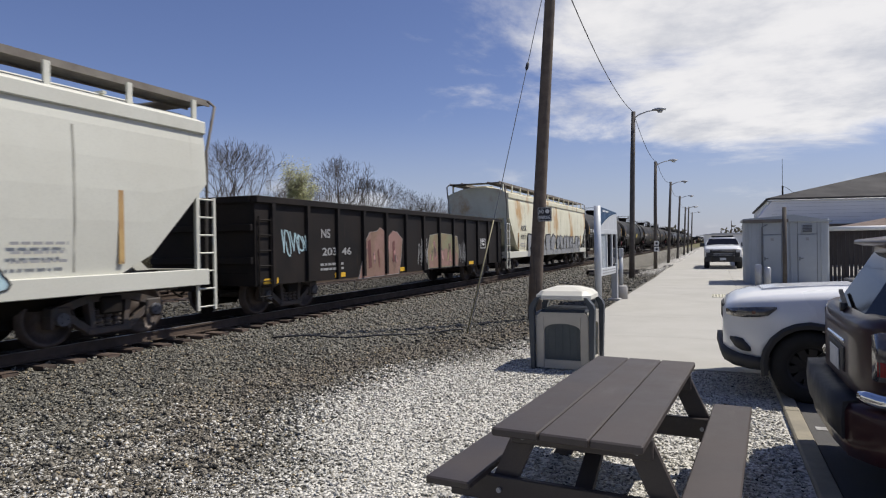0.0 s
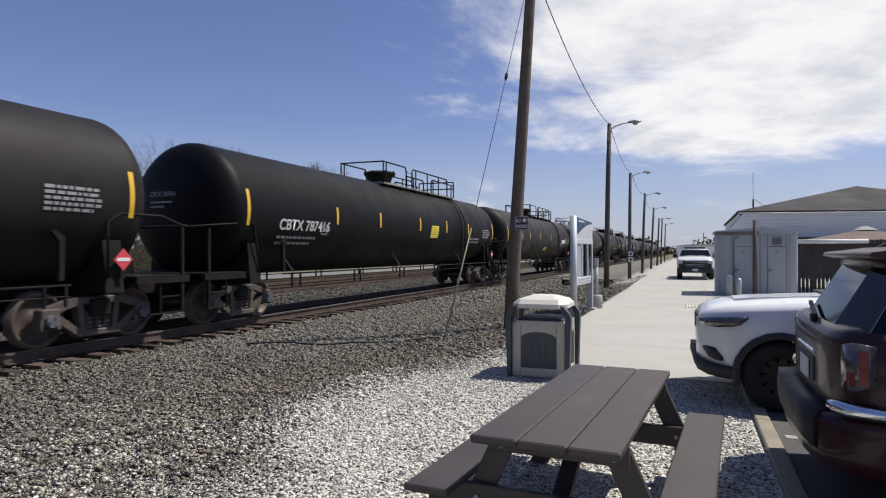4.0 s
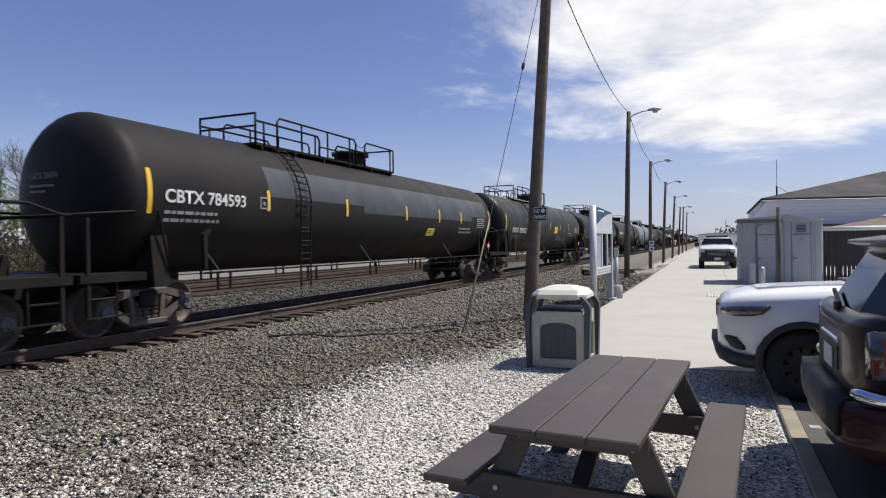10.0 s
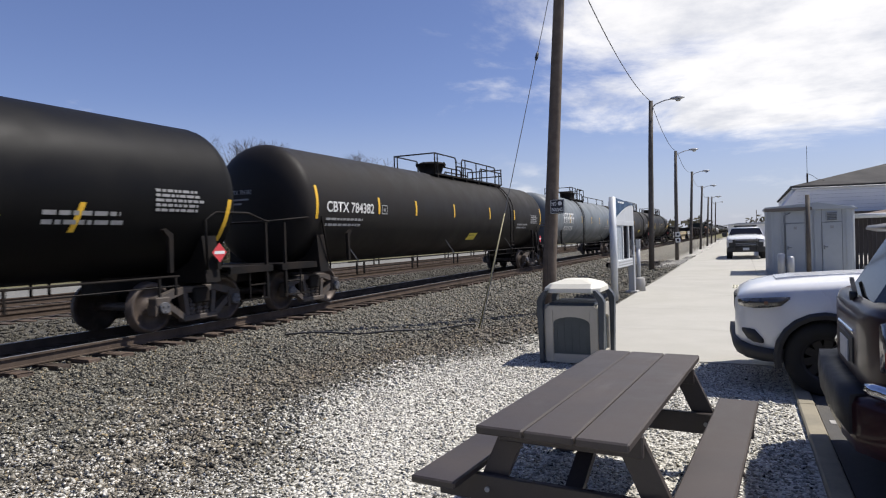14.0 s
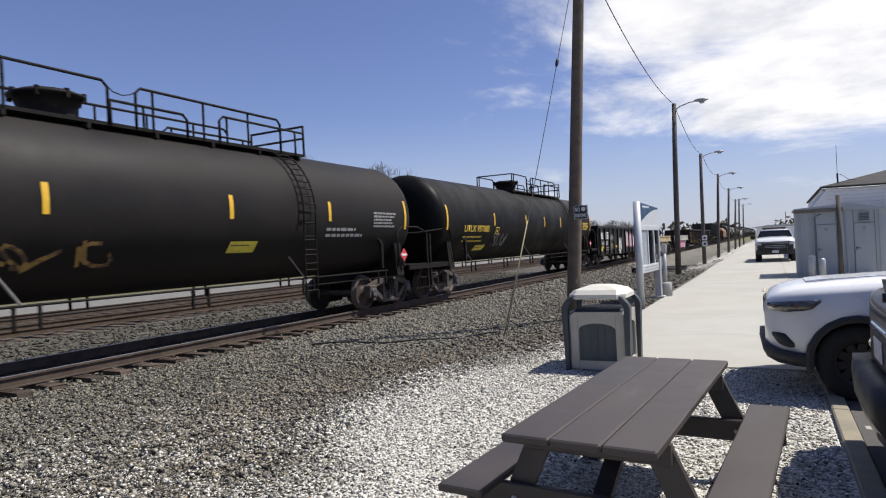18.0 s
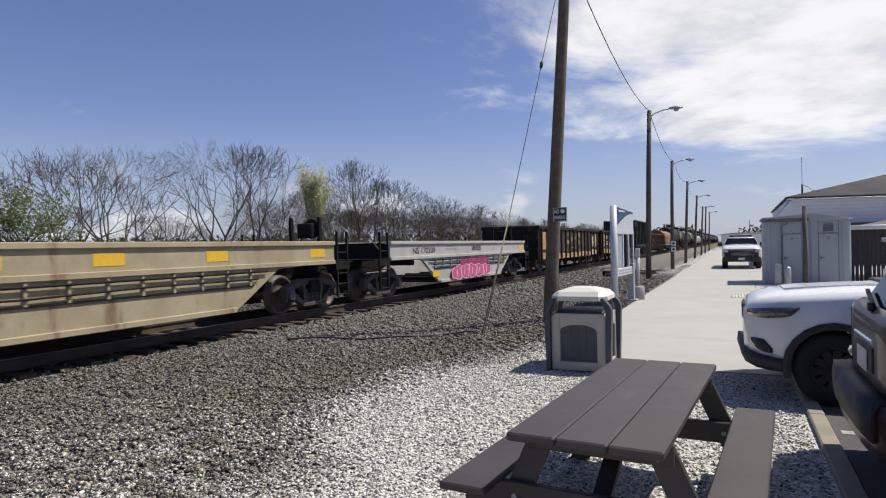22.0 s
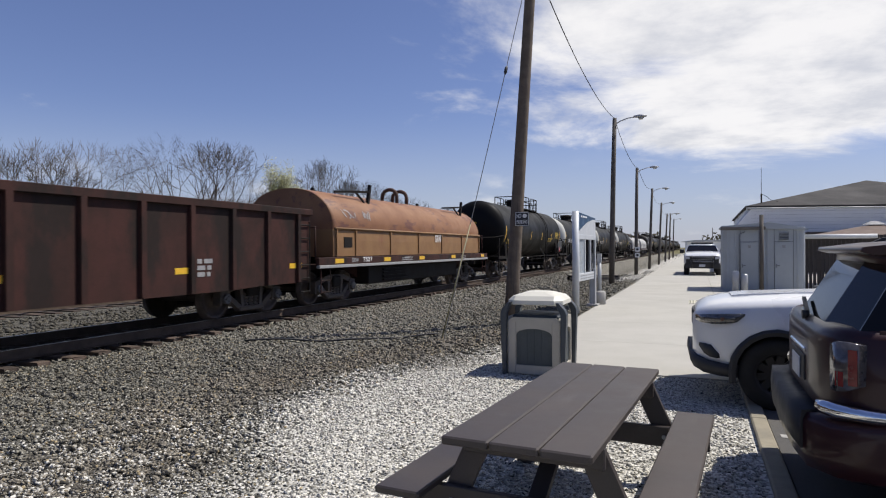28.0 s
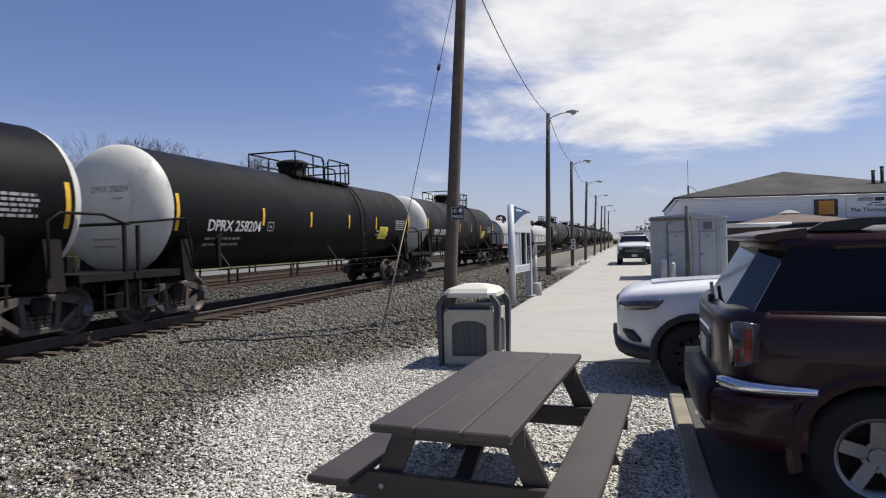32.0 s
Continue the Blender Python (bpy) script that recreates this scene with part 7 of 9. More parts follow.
def rubbish_bin():
    top = base("litter_bin", (-1.63, 8.55, 0.0), 0.0, "beige and dark green plastic litter bin with a cream hood", "litter bin")
    w, h = 0.36, 0.74
    bm = bmesh.new()
    box(bm, -w + 0.06, w - 0.06, -w + 0.06, w - 0.06, 0.02, 0.78, 0.02)
    part("liner", bm, BINGREEN, top)
    for k in range(4):
        a = 90 * k
        face = put("side_frame", shared("side_frame/bin", bin_face, BINBEIGE), top, (0, 0, 0), (0, 0, a))
        put("side_panel", shared("side_panel", bin_panel, BINPANEL), face, label="dark green arched panel")
    for sx in (-1, 1):
        for sy in (-1, 1):
            bm = bmesh.new()
            z1 = 0.945
            px, py = sx * 0.385, sy * 0.355
            poly = [(px - sx * 0.03, 0.0), (px + sx * 0.02, 0.0), (px + sx * 0.045, 0.80), (px + sx * 0.02, 0.86), (px - sx * 0.055, z1), (px - sx * 0.095, z1), (px - sx * 0.03, 0.79)]
            prism(bm, poly, "y", py - 0.06, py + 0.06, bevel=0.006)
            part("corner_post", bm, BINGREEN, top)
    bm = bmesh.new()
    rings = []
    for r, z in ((0.345, 0.905), (0.365, 0.915), (0.36, 0.965), (0.30, 1.02), (0.16, 1.065), (0.12, 1.07)):
        c = 0.10 if r > 0.3 else 0.05
        rings.append([(x, y, z) for x, y in ((-r + c, -r), (r - c, -r), (r, -r + c), (r, r - c), (r - c, r), (-r + c, r), (-r, r - c), (-r, -r + c))])
    loft(bm, rings, smooth=False)
    part("hood", bm, BINLID, top, "cream hipped hood")


def bin_face(bm):
    """One side: a beige frame with an arched dark panel set back in it."""
    w, h, y = 0.345, 0.745, -0.365
    outer = [(-w, 0.02), (w, 0.02), (w, h - 0.06), (w - 0.06, h), (-w + 0.06, h), (-w, h - 0.06)]
    arch = [(-0.235, 0.13), (0.235, 0.13), (0.235, 0.52)] + [(0.235 * math.cos(a), 0.52 + 0.085 * math.sin(a)) for a in (math.pi * k / 8 for k in range(1, 8))] + [(-0.235, 0.52)]
    box(bm, -w, -0.235, y, y + 0.05, 0.02, h - 0.05, 0.008)
    box(bm, 0.235, w, y, y + 0.05, 0.02, h - 0.05, 0.008)
    box(bm, -0.235, 0.235, y + 0.001, y + 0.05, 0.02, 0.13)
    top_poly = [(0.235, 0.52)] + [(0.235 * math.cos(a), 0.52 + 0.085 * math.sin(a)) for a in (math.pi * k / 10 for k in range(1, 10))] + [(-0.235, 0.52), (-0.235, h), (0.235, h)]
    prism(bm, top_poly, "y", y + 0.001, y + 0.05)
    prism(bm, [(-w, h - 0.055), (-w + 0.06, h), (-0.23, h), (-0.23, h - 0.055)], "y", y + 0.002, y + 0.05)
    prism(bm, [(w, h - 0.055), (w - 0.06, h), (0.23, h), (0.23, h - 0.055)], "y", y + 0.002, y + 0.05)


def bin_panel(bm):
    y = -0.365
    box(bm, -0.24, 0.24, y + 0.03, y + 0.045, 0.12, 0.63)
    for k in range(5):
        x = -0.19 + 0.095 * k
        box(bm, x - 0.003, x + 0.003, y + 0.026, y + 0.031, 0.14, 0.60)


def utility_pole():
    top = base("utility_pole", (-3.44, 13.5, -0.03), 0, "weathered brown timber utility pole, leaning", "utility pole")
    bm = bmesh.new()
    tube(bm, [(0, 0, -0.3), (0.065, 0, 1.0), (0.26, 0.01, 4.0), (0.46, 0.02, 7.0), (0.62, 0.03, 9.4)], [0.152, 0.145, 0.128, 0.112, 0.100], 14)
    part("shaft", bm, POLE, top, smooth=False)
    bm = bmesh.new()
    box(bm, -0.15, 0.15, -0.01, 0.004, 0, 0.30, 0.004)
    sign = part("no_parking_sign", bm, BLACKLET, top, "small black no parking sign with white print", at=(0.315, -0.165, 2.14))
    bm = bmesh.new()
    for a, b, c, d in ((-0.142, 0.142, 0.008, 0.016), (-0.142, 0.142, 0.284, 0.292), (-0.142, -0.134, 0.008, 0.292), (0.134, 0.142, 0.008, 0.292)):
        box(bm, a, b, -0.014, -0.0105, c, d)
    part("sign_border", bm, WHITEPAINT, sign)
    for t, x, z, w, h in (("NO", -0.115, 0.17, 0.10, 0.085), ("PARKING", -0.115, 0.05, 0.23, 0.075)):
        put("lettering", letters(t, h, w, WHITEPAINT), sign, (x, -0.0135, z), (0, 0, -90))
    bm = bmesh.new()
    disc(bm, (0.06, -0.0125, 0.215), "y", 0.045, 0.003, 16)
    part("sign_symbol", bm, WHITEPAINT, sign)
    # guy wire with its insulator and yellow guard
    g = base("guy_wire", (-4.08, 11.2, -0.06), 0, "steel guy wire with a yellow ground guard", "guy wire")
    a, b = Vector((0, 0, 0)), Vector((-2.97 + 4.08, 13.42 - 11.2, 7.62))
    mid = a + (b - a) * 0.62
    bm = bmesh.new()
    tube(bm, [a, a + (b - a) * 0.695], 0.008, 5), tube(bm, [a + (b - a) * 0.71, b], 0.008, 5)
    part("strand", bm, GUYGREY, g)
    bm = bmesh.new()
    tube(bm, [a + (b - a) * 0.69, a + (b - a) * 0.697, a + (b - a) * 0.708, a + (b - a) * 0.715], [0.012, 0.035, 0.035, 0.012], 8)
    part("insulator", bm, WIRE, g)
    bm = bmesh.new()
    tube(bm, [a + Vector((-.03, -.03, 0)), a + (b - a) * 0.285], 0.013, 8)
    part("guard", bm, GUYYEL, g, "faded yellow guard sleeve")


LAMPS = [(-3.17, 29.3, 7.42), (-3.35, 43.8, 7.09), (-3.40, 57.0, 6.88), (-3.42, 71.5, 6.62), (-3.45, 87.0, 6.23), (-3.5, 102.0, 7.0), (-3.6, 122.0, 7.0)]


def street_lamps():
    first = None
    for k, (x, y, h) in enumerate(LAMPS):
        gz = ground_z(x, y)
        if first is None:
            first = base("street_lamp", (x, y, gz), 0, "timber street lamp pole with a short arm and cobra-head light", "street lamp", "street lamps along the walk")
            bm = bmesh.new()
            tube(bm, [(-0.05, 0, -0.2), (0.0, 0, 2.5), (0.05, 0, 5.0), (0.12, 0, 7.42)], [0.125, 0.115, 0.105, 0.09], 12)
            part("shaft", bm, POLEGREY, first)
            bm = bmesh.new()
            tube(bm, [(0.12, 0, 7.12), (0.35, 0, 7.27), (0.7, 0, 7.38), (1.0, 0, 7.41)], 0.028, 8)
            part("arm", bm, GALV, first)
            bm = bmesh.new()
            rings = []
            for u, w, zt, zb in ((0.92, 0.05, 0.035, 0.03), (1.02, 0.09, 0.07, 0.05), (1.2, 0.15, 0.09, 0.07), (1.38, 0.14, 0.06, 0.06), (1.5, 0.05, 0.02, 0.02)):
                rings.append([(u, w * math.cos(a), 7.42 + (zt if math.sin(a) > 0 else zb) * math.sin(a)) for a in (2 * math.pi * i / 12 for i in range(12))])
            loft(bm, rings)
            head = part("lamp_head", bm, GALV, first)
            bm = bmesh.new()
            loft(bm, [[(1.24 + 0.13 * math.cos(a), 0.11 * math.sin(a), 7.36) for a in (2 * math.pi * i / 12 for i in range(12))], [(1.24 + 0.08 * math.cos(a), 0.07 * math.sin(a), 7.28) for a in (2 * math.pi * i / 12 for i in range(12))]])
            part("lens", bm, surf("lamp_lens", (0.55, 0.55, 0.5), None, 0.25), head)
        else:
            lamp = copy_thing(first, pose(x, y, gz + h - 7.42, 0, (-0.6, 0.9, 1.4, 1.2, 0.5, 0.3)[k - 1], 0))
    pts = [(-2.93, 13.5, 7.88)] + [(x + 0.12, y, ground_z(x, y) + h - 0.02) for x, y, h in LAMPS]
    for a, b in zip(pts, pts[1:]):
        a, b = Vector(a), Vector(b)
        bm = bmesh.new()
        n = 14
        sag = 0.032 * (b - a).length
        tube(bm, [a + (b - a) * (i / n) - Vector((0, 0, 4 * sag * (i / n) * (1 - i / n))) for i in range(n + 1)], 0.013, 5)
        tagged(part("overhead_wire", bm, WIRE), "slack black overhead wire between lamp poles", "wire", "overhead wires")


build_ground()
build_walk()
build_tracks()
picnic_table()
rubbish_bin()
utility_pole()
street_lamps()
build_train()

# ---------------------------------------------------------------- vehicles
CARWHITE = surf("car_paint_white", (0.66, 0.67, 0.68), (0.62, 0.63, 0.64), 0.28, 0, 0.8, 0.4, 60, 0.06, 0.0, coat=0.7, rough_var=0.05)
CARMAROON = surf("car_paint_maroon", (0.030, 0.0075, 0.0095), (0.024, 0.0065, 0.0080), 0.42, 0.0, 0.8, 0.5, 60, 0.1, 0.0, coat=0.30, rough_var=0.05, spec=0.25)
TRIM = surf("car_black_plastic", (0.020, 0.020, 0.021), (0.03, 0.03, 0.03), 0.6, 0, 6, 0.6, 200, 0.2, 0.1, 0.002)
TYRE = surf("tyre_rubber", (0.010, 0.010, 0.010), (0.017, 0.016, 0.015), 0.85, 0, 6, 0.8, 90, 0.3, 0.3, 0.004)
ALLOY = surf("alloy_rim", (0.30, 0.30, 0.31), (0.22, 0.22, 0.23), 0.42, 0.8, 6, 0.6)
BLACKRIM = surf("black_rim", (0.02, 0.02, 0.022), None, 0.4, 0.3)
CHROME = surf("chrome", (0.75, 0.77, 0.80), (0.68, 0.7, 0.73), 0.08, 1.0, 6, 0.4, rough_var=0.04)
CARGLASS = glass_mat("car_glass_dark", (0.006, 0.006, 0.008), 0.04)
for glass in (CARGLASS,):
    glass.node_tree.nodes["Principled BSDF"].inputs["Specular IOR Level"].default_value = 0.18
    glass.node_tree.nodes["Principled BSDF"].inputs["Roughness"].default_value = 0.05
LAMPCLEAR = surf("lamp_clear", (0.11, 0.10, 0.10), (0.05, 0.045, 0.045), 0.14, 0.2, 25, 0.9, coat=0.6)
LAMPRED = surf("lamp_red", (0.20, 0.010, 0.014), (0.12, 0.008, 0.010), 0.2, 0, 30, 0.6, coat=0.5)
LAMPSMOKE = surf("lamp_smoked", (0.035, 0.035, 0.038), (0.09, 0.09, 0.09), 0.1, 0.2, 20, 0.7, coat=1.0)
PLATE = surf("blank_plate", (0.55, 0.57, 0.6), None, 0.4)


def cut(ob, cutters):
    """Take the cutters' shapes out of a part, and do away with the cutters."""
    for c in cutters:
        m = ob.modifiers.new("cut", "BOOLEAN")
        m.operation, m.object, m.solver = "DIFFERENCE", c, "EXACT"
    bpy.context.view_layer.update()
    me = bpy.data.meshes.new_from_object(ob.evaluated_get(bpy.context.evaluated_depsgraph_get()))
    ob.modifiers.clear()
    ob.data = me
    for c in cutters:
        bpy.data.objects.remove(c)


def wheel(parent, x, y, r, w, rim, rim_r, spokes, out):
    """out: -1 or 1, the side that faces away from the car."""
    bm = bmesh.new()
    n = 36
    prof = [(rim_r, -w / 2 + 0.02), (rim_r + 0.03, -w / 2), (r - 0.035, -w / 2), (r - 0.006, -w / 2 + 0.03), (r, -w / 4), (r, w / 4), (r - 0.006, w / 2 - 0.03), (r - 0.035, w / 2), (rim_r + 0.03, w / 2), (rim_r, w / 2 - 0.02)]
    loft(bm, [[(q * math.cos(2 * math.pi * k / n), d, q * math.sin(2 * math.pi * k / n)) for k in range(n)] for q, d in prof], cap=False)
    bmesh.ops.recalc_face_normals(bm, faces=bm.faces)
    wh = part("wheel", bm, TYRE, parent, at=(x, y, r))
    bm = bmesh.new()
    o = out * (w / 2 - 0.02)
    loft(bm, [[(q * math.cos(2 * math.pi * k / n), d, q * math.sin(2 * math.pi * k / n)) for k in range(n)] for q, d in ((rim_r + 0.012, o * 1.02), (rim_r - 0.02, o), (rim_r - 0.03, -o))], cap=False)
    for k in range(spokes):
        a = 2 * math.pi * (k + 0.25) / spokes
        ca, sa = math.cos(a), math.sin(a)
        beam(bm, (0.05 * ca, o * 0.55, 0.05 * sa), ((rim_r - 0.01) * ca, o * 0.75, (rim_r - 0.01) * sa), 0.075, 0.03, up=(0, out, 0))
        disc(bm, (0.075 * math.cos(a + 0.6), o * 0.62, 0.075 * math.sin(a + 0.6)), "y", 0.014, 0.03, 6)
    disc(bm, (0, o * 0.6, 0), "y", 0.05, 0.04, 14)
    part("rim", bm, rim, wh)
    bm = bmesh.new()
    disc(bm, (0, o * 0.1, 0), "y", rim_r - 0.02, 0.02, 24)
    part("brake_disc", bm, STEEL, wh)


def section(u, w, low, belt, bulge=0.0, n=6):
    """Outline of a car body across, from sill to belt and over its top."""
    right = [(u, w * 0.86, low), (u, w * 0.97, low + 0.07), (u, w, low + 0.22), (u, w, (low + belt) / 2 + 0.1), (u, w * 0.985, belt - 0.06), (u, w * 0.95, belt - 0.015), (u, w * 0.80, belt + bulge * 0.5), (u, w * 0.4, belt + bulge), (u, 0, belt + bulge * 1.05)]
    return right + [(a, -b, c) for a, b, c in right[::-1][1:]]


def body_shell(name, parent, stations, mat, arches, width):
    bm = bmesh.new()
    loft(bm, [section(*s) for s in stations])
    bmesh.ops.recalc_face_normals(bm, faces=bm.faces)
    ob = part(name, bm, mat, parent)
    bpy.context.view_layer.update()
    cs = []
    for x, r in arches:
        bm = bmesh.new()
        disc(bm, (x, 0, r * 0.93), "y", r, width * 2 + 0.4, 32)
        bmesh.ops.recalc_face_normals(bm, faces=bm.faces)
        c = part("cutter", bm, mat, parent)
        cs.append(c)
    cut(ob, cs)
    return ob


def arch_trim(parent, x, r, y, s, mat, wide=0.07):
    bm = bmesh.new()
    pts = []
    for k in range(13):
        a = radians(-14 + 208 * k / 12)
        pts.append((math.cos(a), math.sin(a)))
    rings = []
    for c, q in pts:
        rings.append([(x + (r + d) * c, y + e * s, r * 0.93 + (r + d) * q) for d, e in ((-0.012, -0.10), (-0.012, 0.022), (wide * 0.5, 0.030), (wide, 0.012), (wide, -0.06))])
    loft(bm, rings, smooth=False)
    bmesh.ops.recalc_face_normals(bm, faces=bm.faces)
    part("arch_trim", bm, mat, parent)


def glasshouse(parent, rings, glass, mat, roof, pillars, name="glass", pillar_mat=None):
    bm = bmesh.new()
    loft(bm, rings, smooth=False)
    bmesh.ops.recalc_face_normals(bm, faces=bm.faces)
    part(name, bm, glass, parent, "dark tinted windows")
    bm = bmesh.new()
    loft(bm, roof)
    bmesh.ops.recalc_face_normals(bm, faces=bm.faces)
    part("roof", bm, mat, parent)
    (a, b), (c, d) = rings[0][:2], rings[1][:2]
    a, b, c, d = (Vector(v) for v in (a, b, c, d))
    for u0, u1, v0, v1 in pillars:
        for s in (-1, 1):
            bm = bmesh.new()
            face = [a.lerp(b, u0), a.lerp(b, u1), c.lerp(d, v1), c.lerp(d, v0)]
            face = [Vector((p.x, p.y * s, p.z)) for p in face]
            out = Vector((0, s * 0.008, 0.001))
            loft(bm, [[p - out * 2 for p in face], [p + out for p in face]], smooth=False)
            bmesh.ops.recalc_face_normals(bm, faces=bm.faces)
            part("pillar", bm, pillar_mat or mat, parent)


def white_suv():
    car = base("compact_suv", (0.27, 8.17, 0.0), 0, "white compact suv with black wheel-arch trim, parked nose to the walk", "car", "parked vehicles")
    st = [(0.0, 0.52, 0.47, 0.90), (0.05, 0.66, 0.43, 0.965, 0.03), (0.16, 0.80, 0.39, 1.015, 0.035), (0.32, 0.89, 0.35, 1.052, 0.035), (0.60, 0.925, 0.31, 1.08, 0.035), (1.0, 0.93, 0.29, 1.108, 0.035), (1.38, 0.93, 0.27, 1.125, 0.03),
          (1.9, 0.93, 0.27, 1.13, 0.0), (3.4, 0.93, 0.27, 1.13, 0.0), (4.2, 0.91, 0.30, 1.14, 0.0), (4.5, 0.86, 0.34, 1.10, 0.0), (4.6, 0.74, 0.42, 1.0, 0.0)]
    body_shell("body", car, st, CARWHITE, ((0.79, 0.40), (3.45, 0.40)), 0.95)
    for s in (-1, 1):
        for x in (0.79, 3.45):
            arch_trim(car, x, 0.40, s * 0.925, s, TRIM, 0.055)
            wheel(car, x, s * 0.79, 0.365, 0.245, BLACKRIM, 0.21, 10, s)
        bm = bmesh.new()
        box(bm, 1.18, 2.98, s * 0.93 - 0.02, s * 0.93 + 0.02, 0.26, 0.40, 0.008)
        part("sill_trim", bm, TRIM, car)
        # headlamp wraps round the front corner
        bm = bmesh.new()
        pts = [((0.045, 0.62), 0.865, 0.92), ((0.10, 0.72), 0.852, 0.935), ((0.20, 0.835), 0.85, 0.95), ((0.33, 0.90), 0.862, 0.962), ((0.41, 0.918), 0.88, 0.966), ((0.48, 0.925), 0.945, 0.967)]
        rows = [[(x - 0.014, s * (y + 0.014), z0), (x - 0.014, s * (y + 0.014), z1), (x + 0.05, s * (y - 0.06), z1), (x + 0.05, s * (y - 0.06), z0)] for (x, y), z0, z1 in pts]
        loft(bm, rows)
        bmesh.ops.recalc_face_normals(bm, faces=bm.faces)
        hl = part("headlamp", bm, LAMPSMOKE, car, "dark smoked headlamp")
        bm = bmesh.new()
        beam(bm, (0.27, s * 0.893, 0.905), (0.40, s * 0.925, 0.92), 0.012, 0.035)
        part("amber_reflector", bm, surf("lamp_amber", (0.16, 0.07, 0.04), None, 0.3), hl)
        # fog lamp pocket
        bm = bmesh.new()
        pts = [((0.075, 0.68), 0.60, 0.63), ((0.125, 0.755), 0.53, 0.635), ((0.18, 0.815), 0.505, 0.63), ((0.245, 0.86), 0.50, 0.54)]
        rows = [[(x - 0.012, s * (y + 0.01), z0), (x - 0.012, s * (y + 0.01), z1), (x + 0.05, s * (y - 0.05), z1), (x + 0.05, s * (y - 0.05), z0)] for (x, y), z0, z1 in pts]
        loft(bm, rows)
        bmesh.ops.recalc_face_normals(bm, faces=bm.faces)
        part("fog_lamp", bm, TRIM, car)
        bm = bmesh.new()
        loft(bm, [[(1.55, s * 0.95, 1.12), (1.55, s * 1.13, 1.13), (1.55, s * 1.13, 1.26), (1.55, s * 0.98, 1.26)], [(1.68, s * 0.95, 1.11), (1.68, s * 1.10, 1.12), (1.68, s * 1.10, 1.25), (1.68, s * 0.98, 1.25)]])
        part("door_mirror", bm, CARWHITE, car)
    # dark lower lip all round the nose
    bm = bmesh.new()
    path = [(0.36, -0.905), (0.22, -0.87), (0.09, -0.77), (-0.01, -0.56), (-0.05, 0.0), (-0.01, 0.56), (0.09, 0.77), (0.22, 0.87), (0.36, 0.905)]
    loft(bm, [[(x + 0.06, y * 0.96, 0.40 - 0.10 * abs(y)), (x + 0.02, y, 0.41 - 0.10 * abs(y)), (x - 0.015, y * 1.012, 0.50 - 0.13 * abs(y)), (x - 0.005, y * 1.01, 0.60 - 0.17 * abs(y)), (x + 0.08, y * 0.96, 0.60 - 0.17 * abs(y))] for x, y in path])
    bmesh.ops.recalc_face_normals(bm, faces=bm.faces)
    part("front_lip", bm, TRIM, car)
    bm = bmesh.new()
    for k in range(7):
        y = (k - 3) * 0.15
        xx = 0.0 + 0.045 * (abs(y) / 0.5) ** 2
        box(bm, xx - 0.012, xx + 0.03, y - 0.055, y + 0.055, 0.77, 0.94, 0.01)
    part("grille", bm, TRIM, car)
    bm = bmesh.new()
    prism(bm, [(0.40, 1.09), (0.40, 1.115), (0.55, 1.132), (1.30, 1.168), (1.30, 1.13)], "x", -0.28, 0.28, bevel=0.008)
    for v in bm.verts:
        v.co = Vector((v.co.y, v.co.x, v.co.z))
    bmesh.ops.recalc_face_normals(bm, faces=bm.faces)
    part("hood_panel", bm, CARWHITE, car)
    # cowl and wipers
    bm = bmesh.new()
    box(bm, 1.34, 1.54, -0.78, 0.78, 1.12, 1.18, 0.015)
    for y in (-0.5, 0.1):
        beam(bm, (1.44, y, 1.195), (1.57, y + 0.55, 1.245), 0.02, 0.02)
    part("wiper_cowl", bm, TRIM, car)
    lo = [(1.42, 0.80, 1.11), (1.95, 0.86, 1.11), (4.40, 0.80, 1.12)]
    glass = [[(1.40, -0.78, 1.11), (4.42, -0.76, 1.12), (4.42, 0.76, 1.12), (1.40, 0.78, 1.11)], [(2.15, -0.66, 1.58), (4.12, -0.63, 1.56), (4.12, 0.63, 1.56), (2.15, 0.66, 1.58)]]
    roof = [[(2.06, -0.66, 1.56), (4.25, -0.63, 1.53), (4.25, 0.63, 1.53), (2.06, 0.66, 1.56)], [(2.12, -0.62, 1.63), (4.15, -0.58, 1.60), (4.15, 0.58, 1.60), (2.12, 0.62, 1.63)], [(2.3, -0.4, 1.66), (3.9, -0.38, 1.63), (3.9, 0.38, 1.63), (2.3, 0.4, 1.66)]]
    glasshouse(car, glass, CARGLASS, CARWHITE, roof, [(0, 0.03, 0, 0.04), (0.43, 0.465, 0.28, 0.33), (0.74, 0.78, 0.76, 0.82), (0.94, 1, 0.92, 1)])


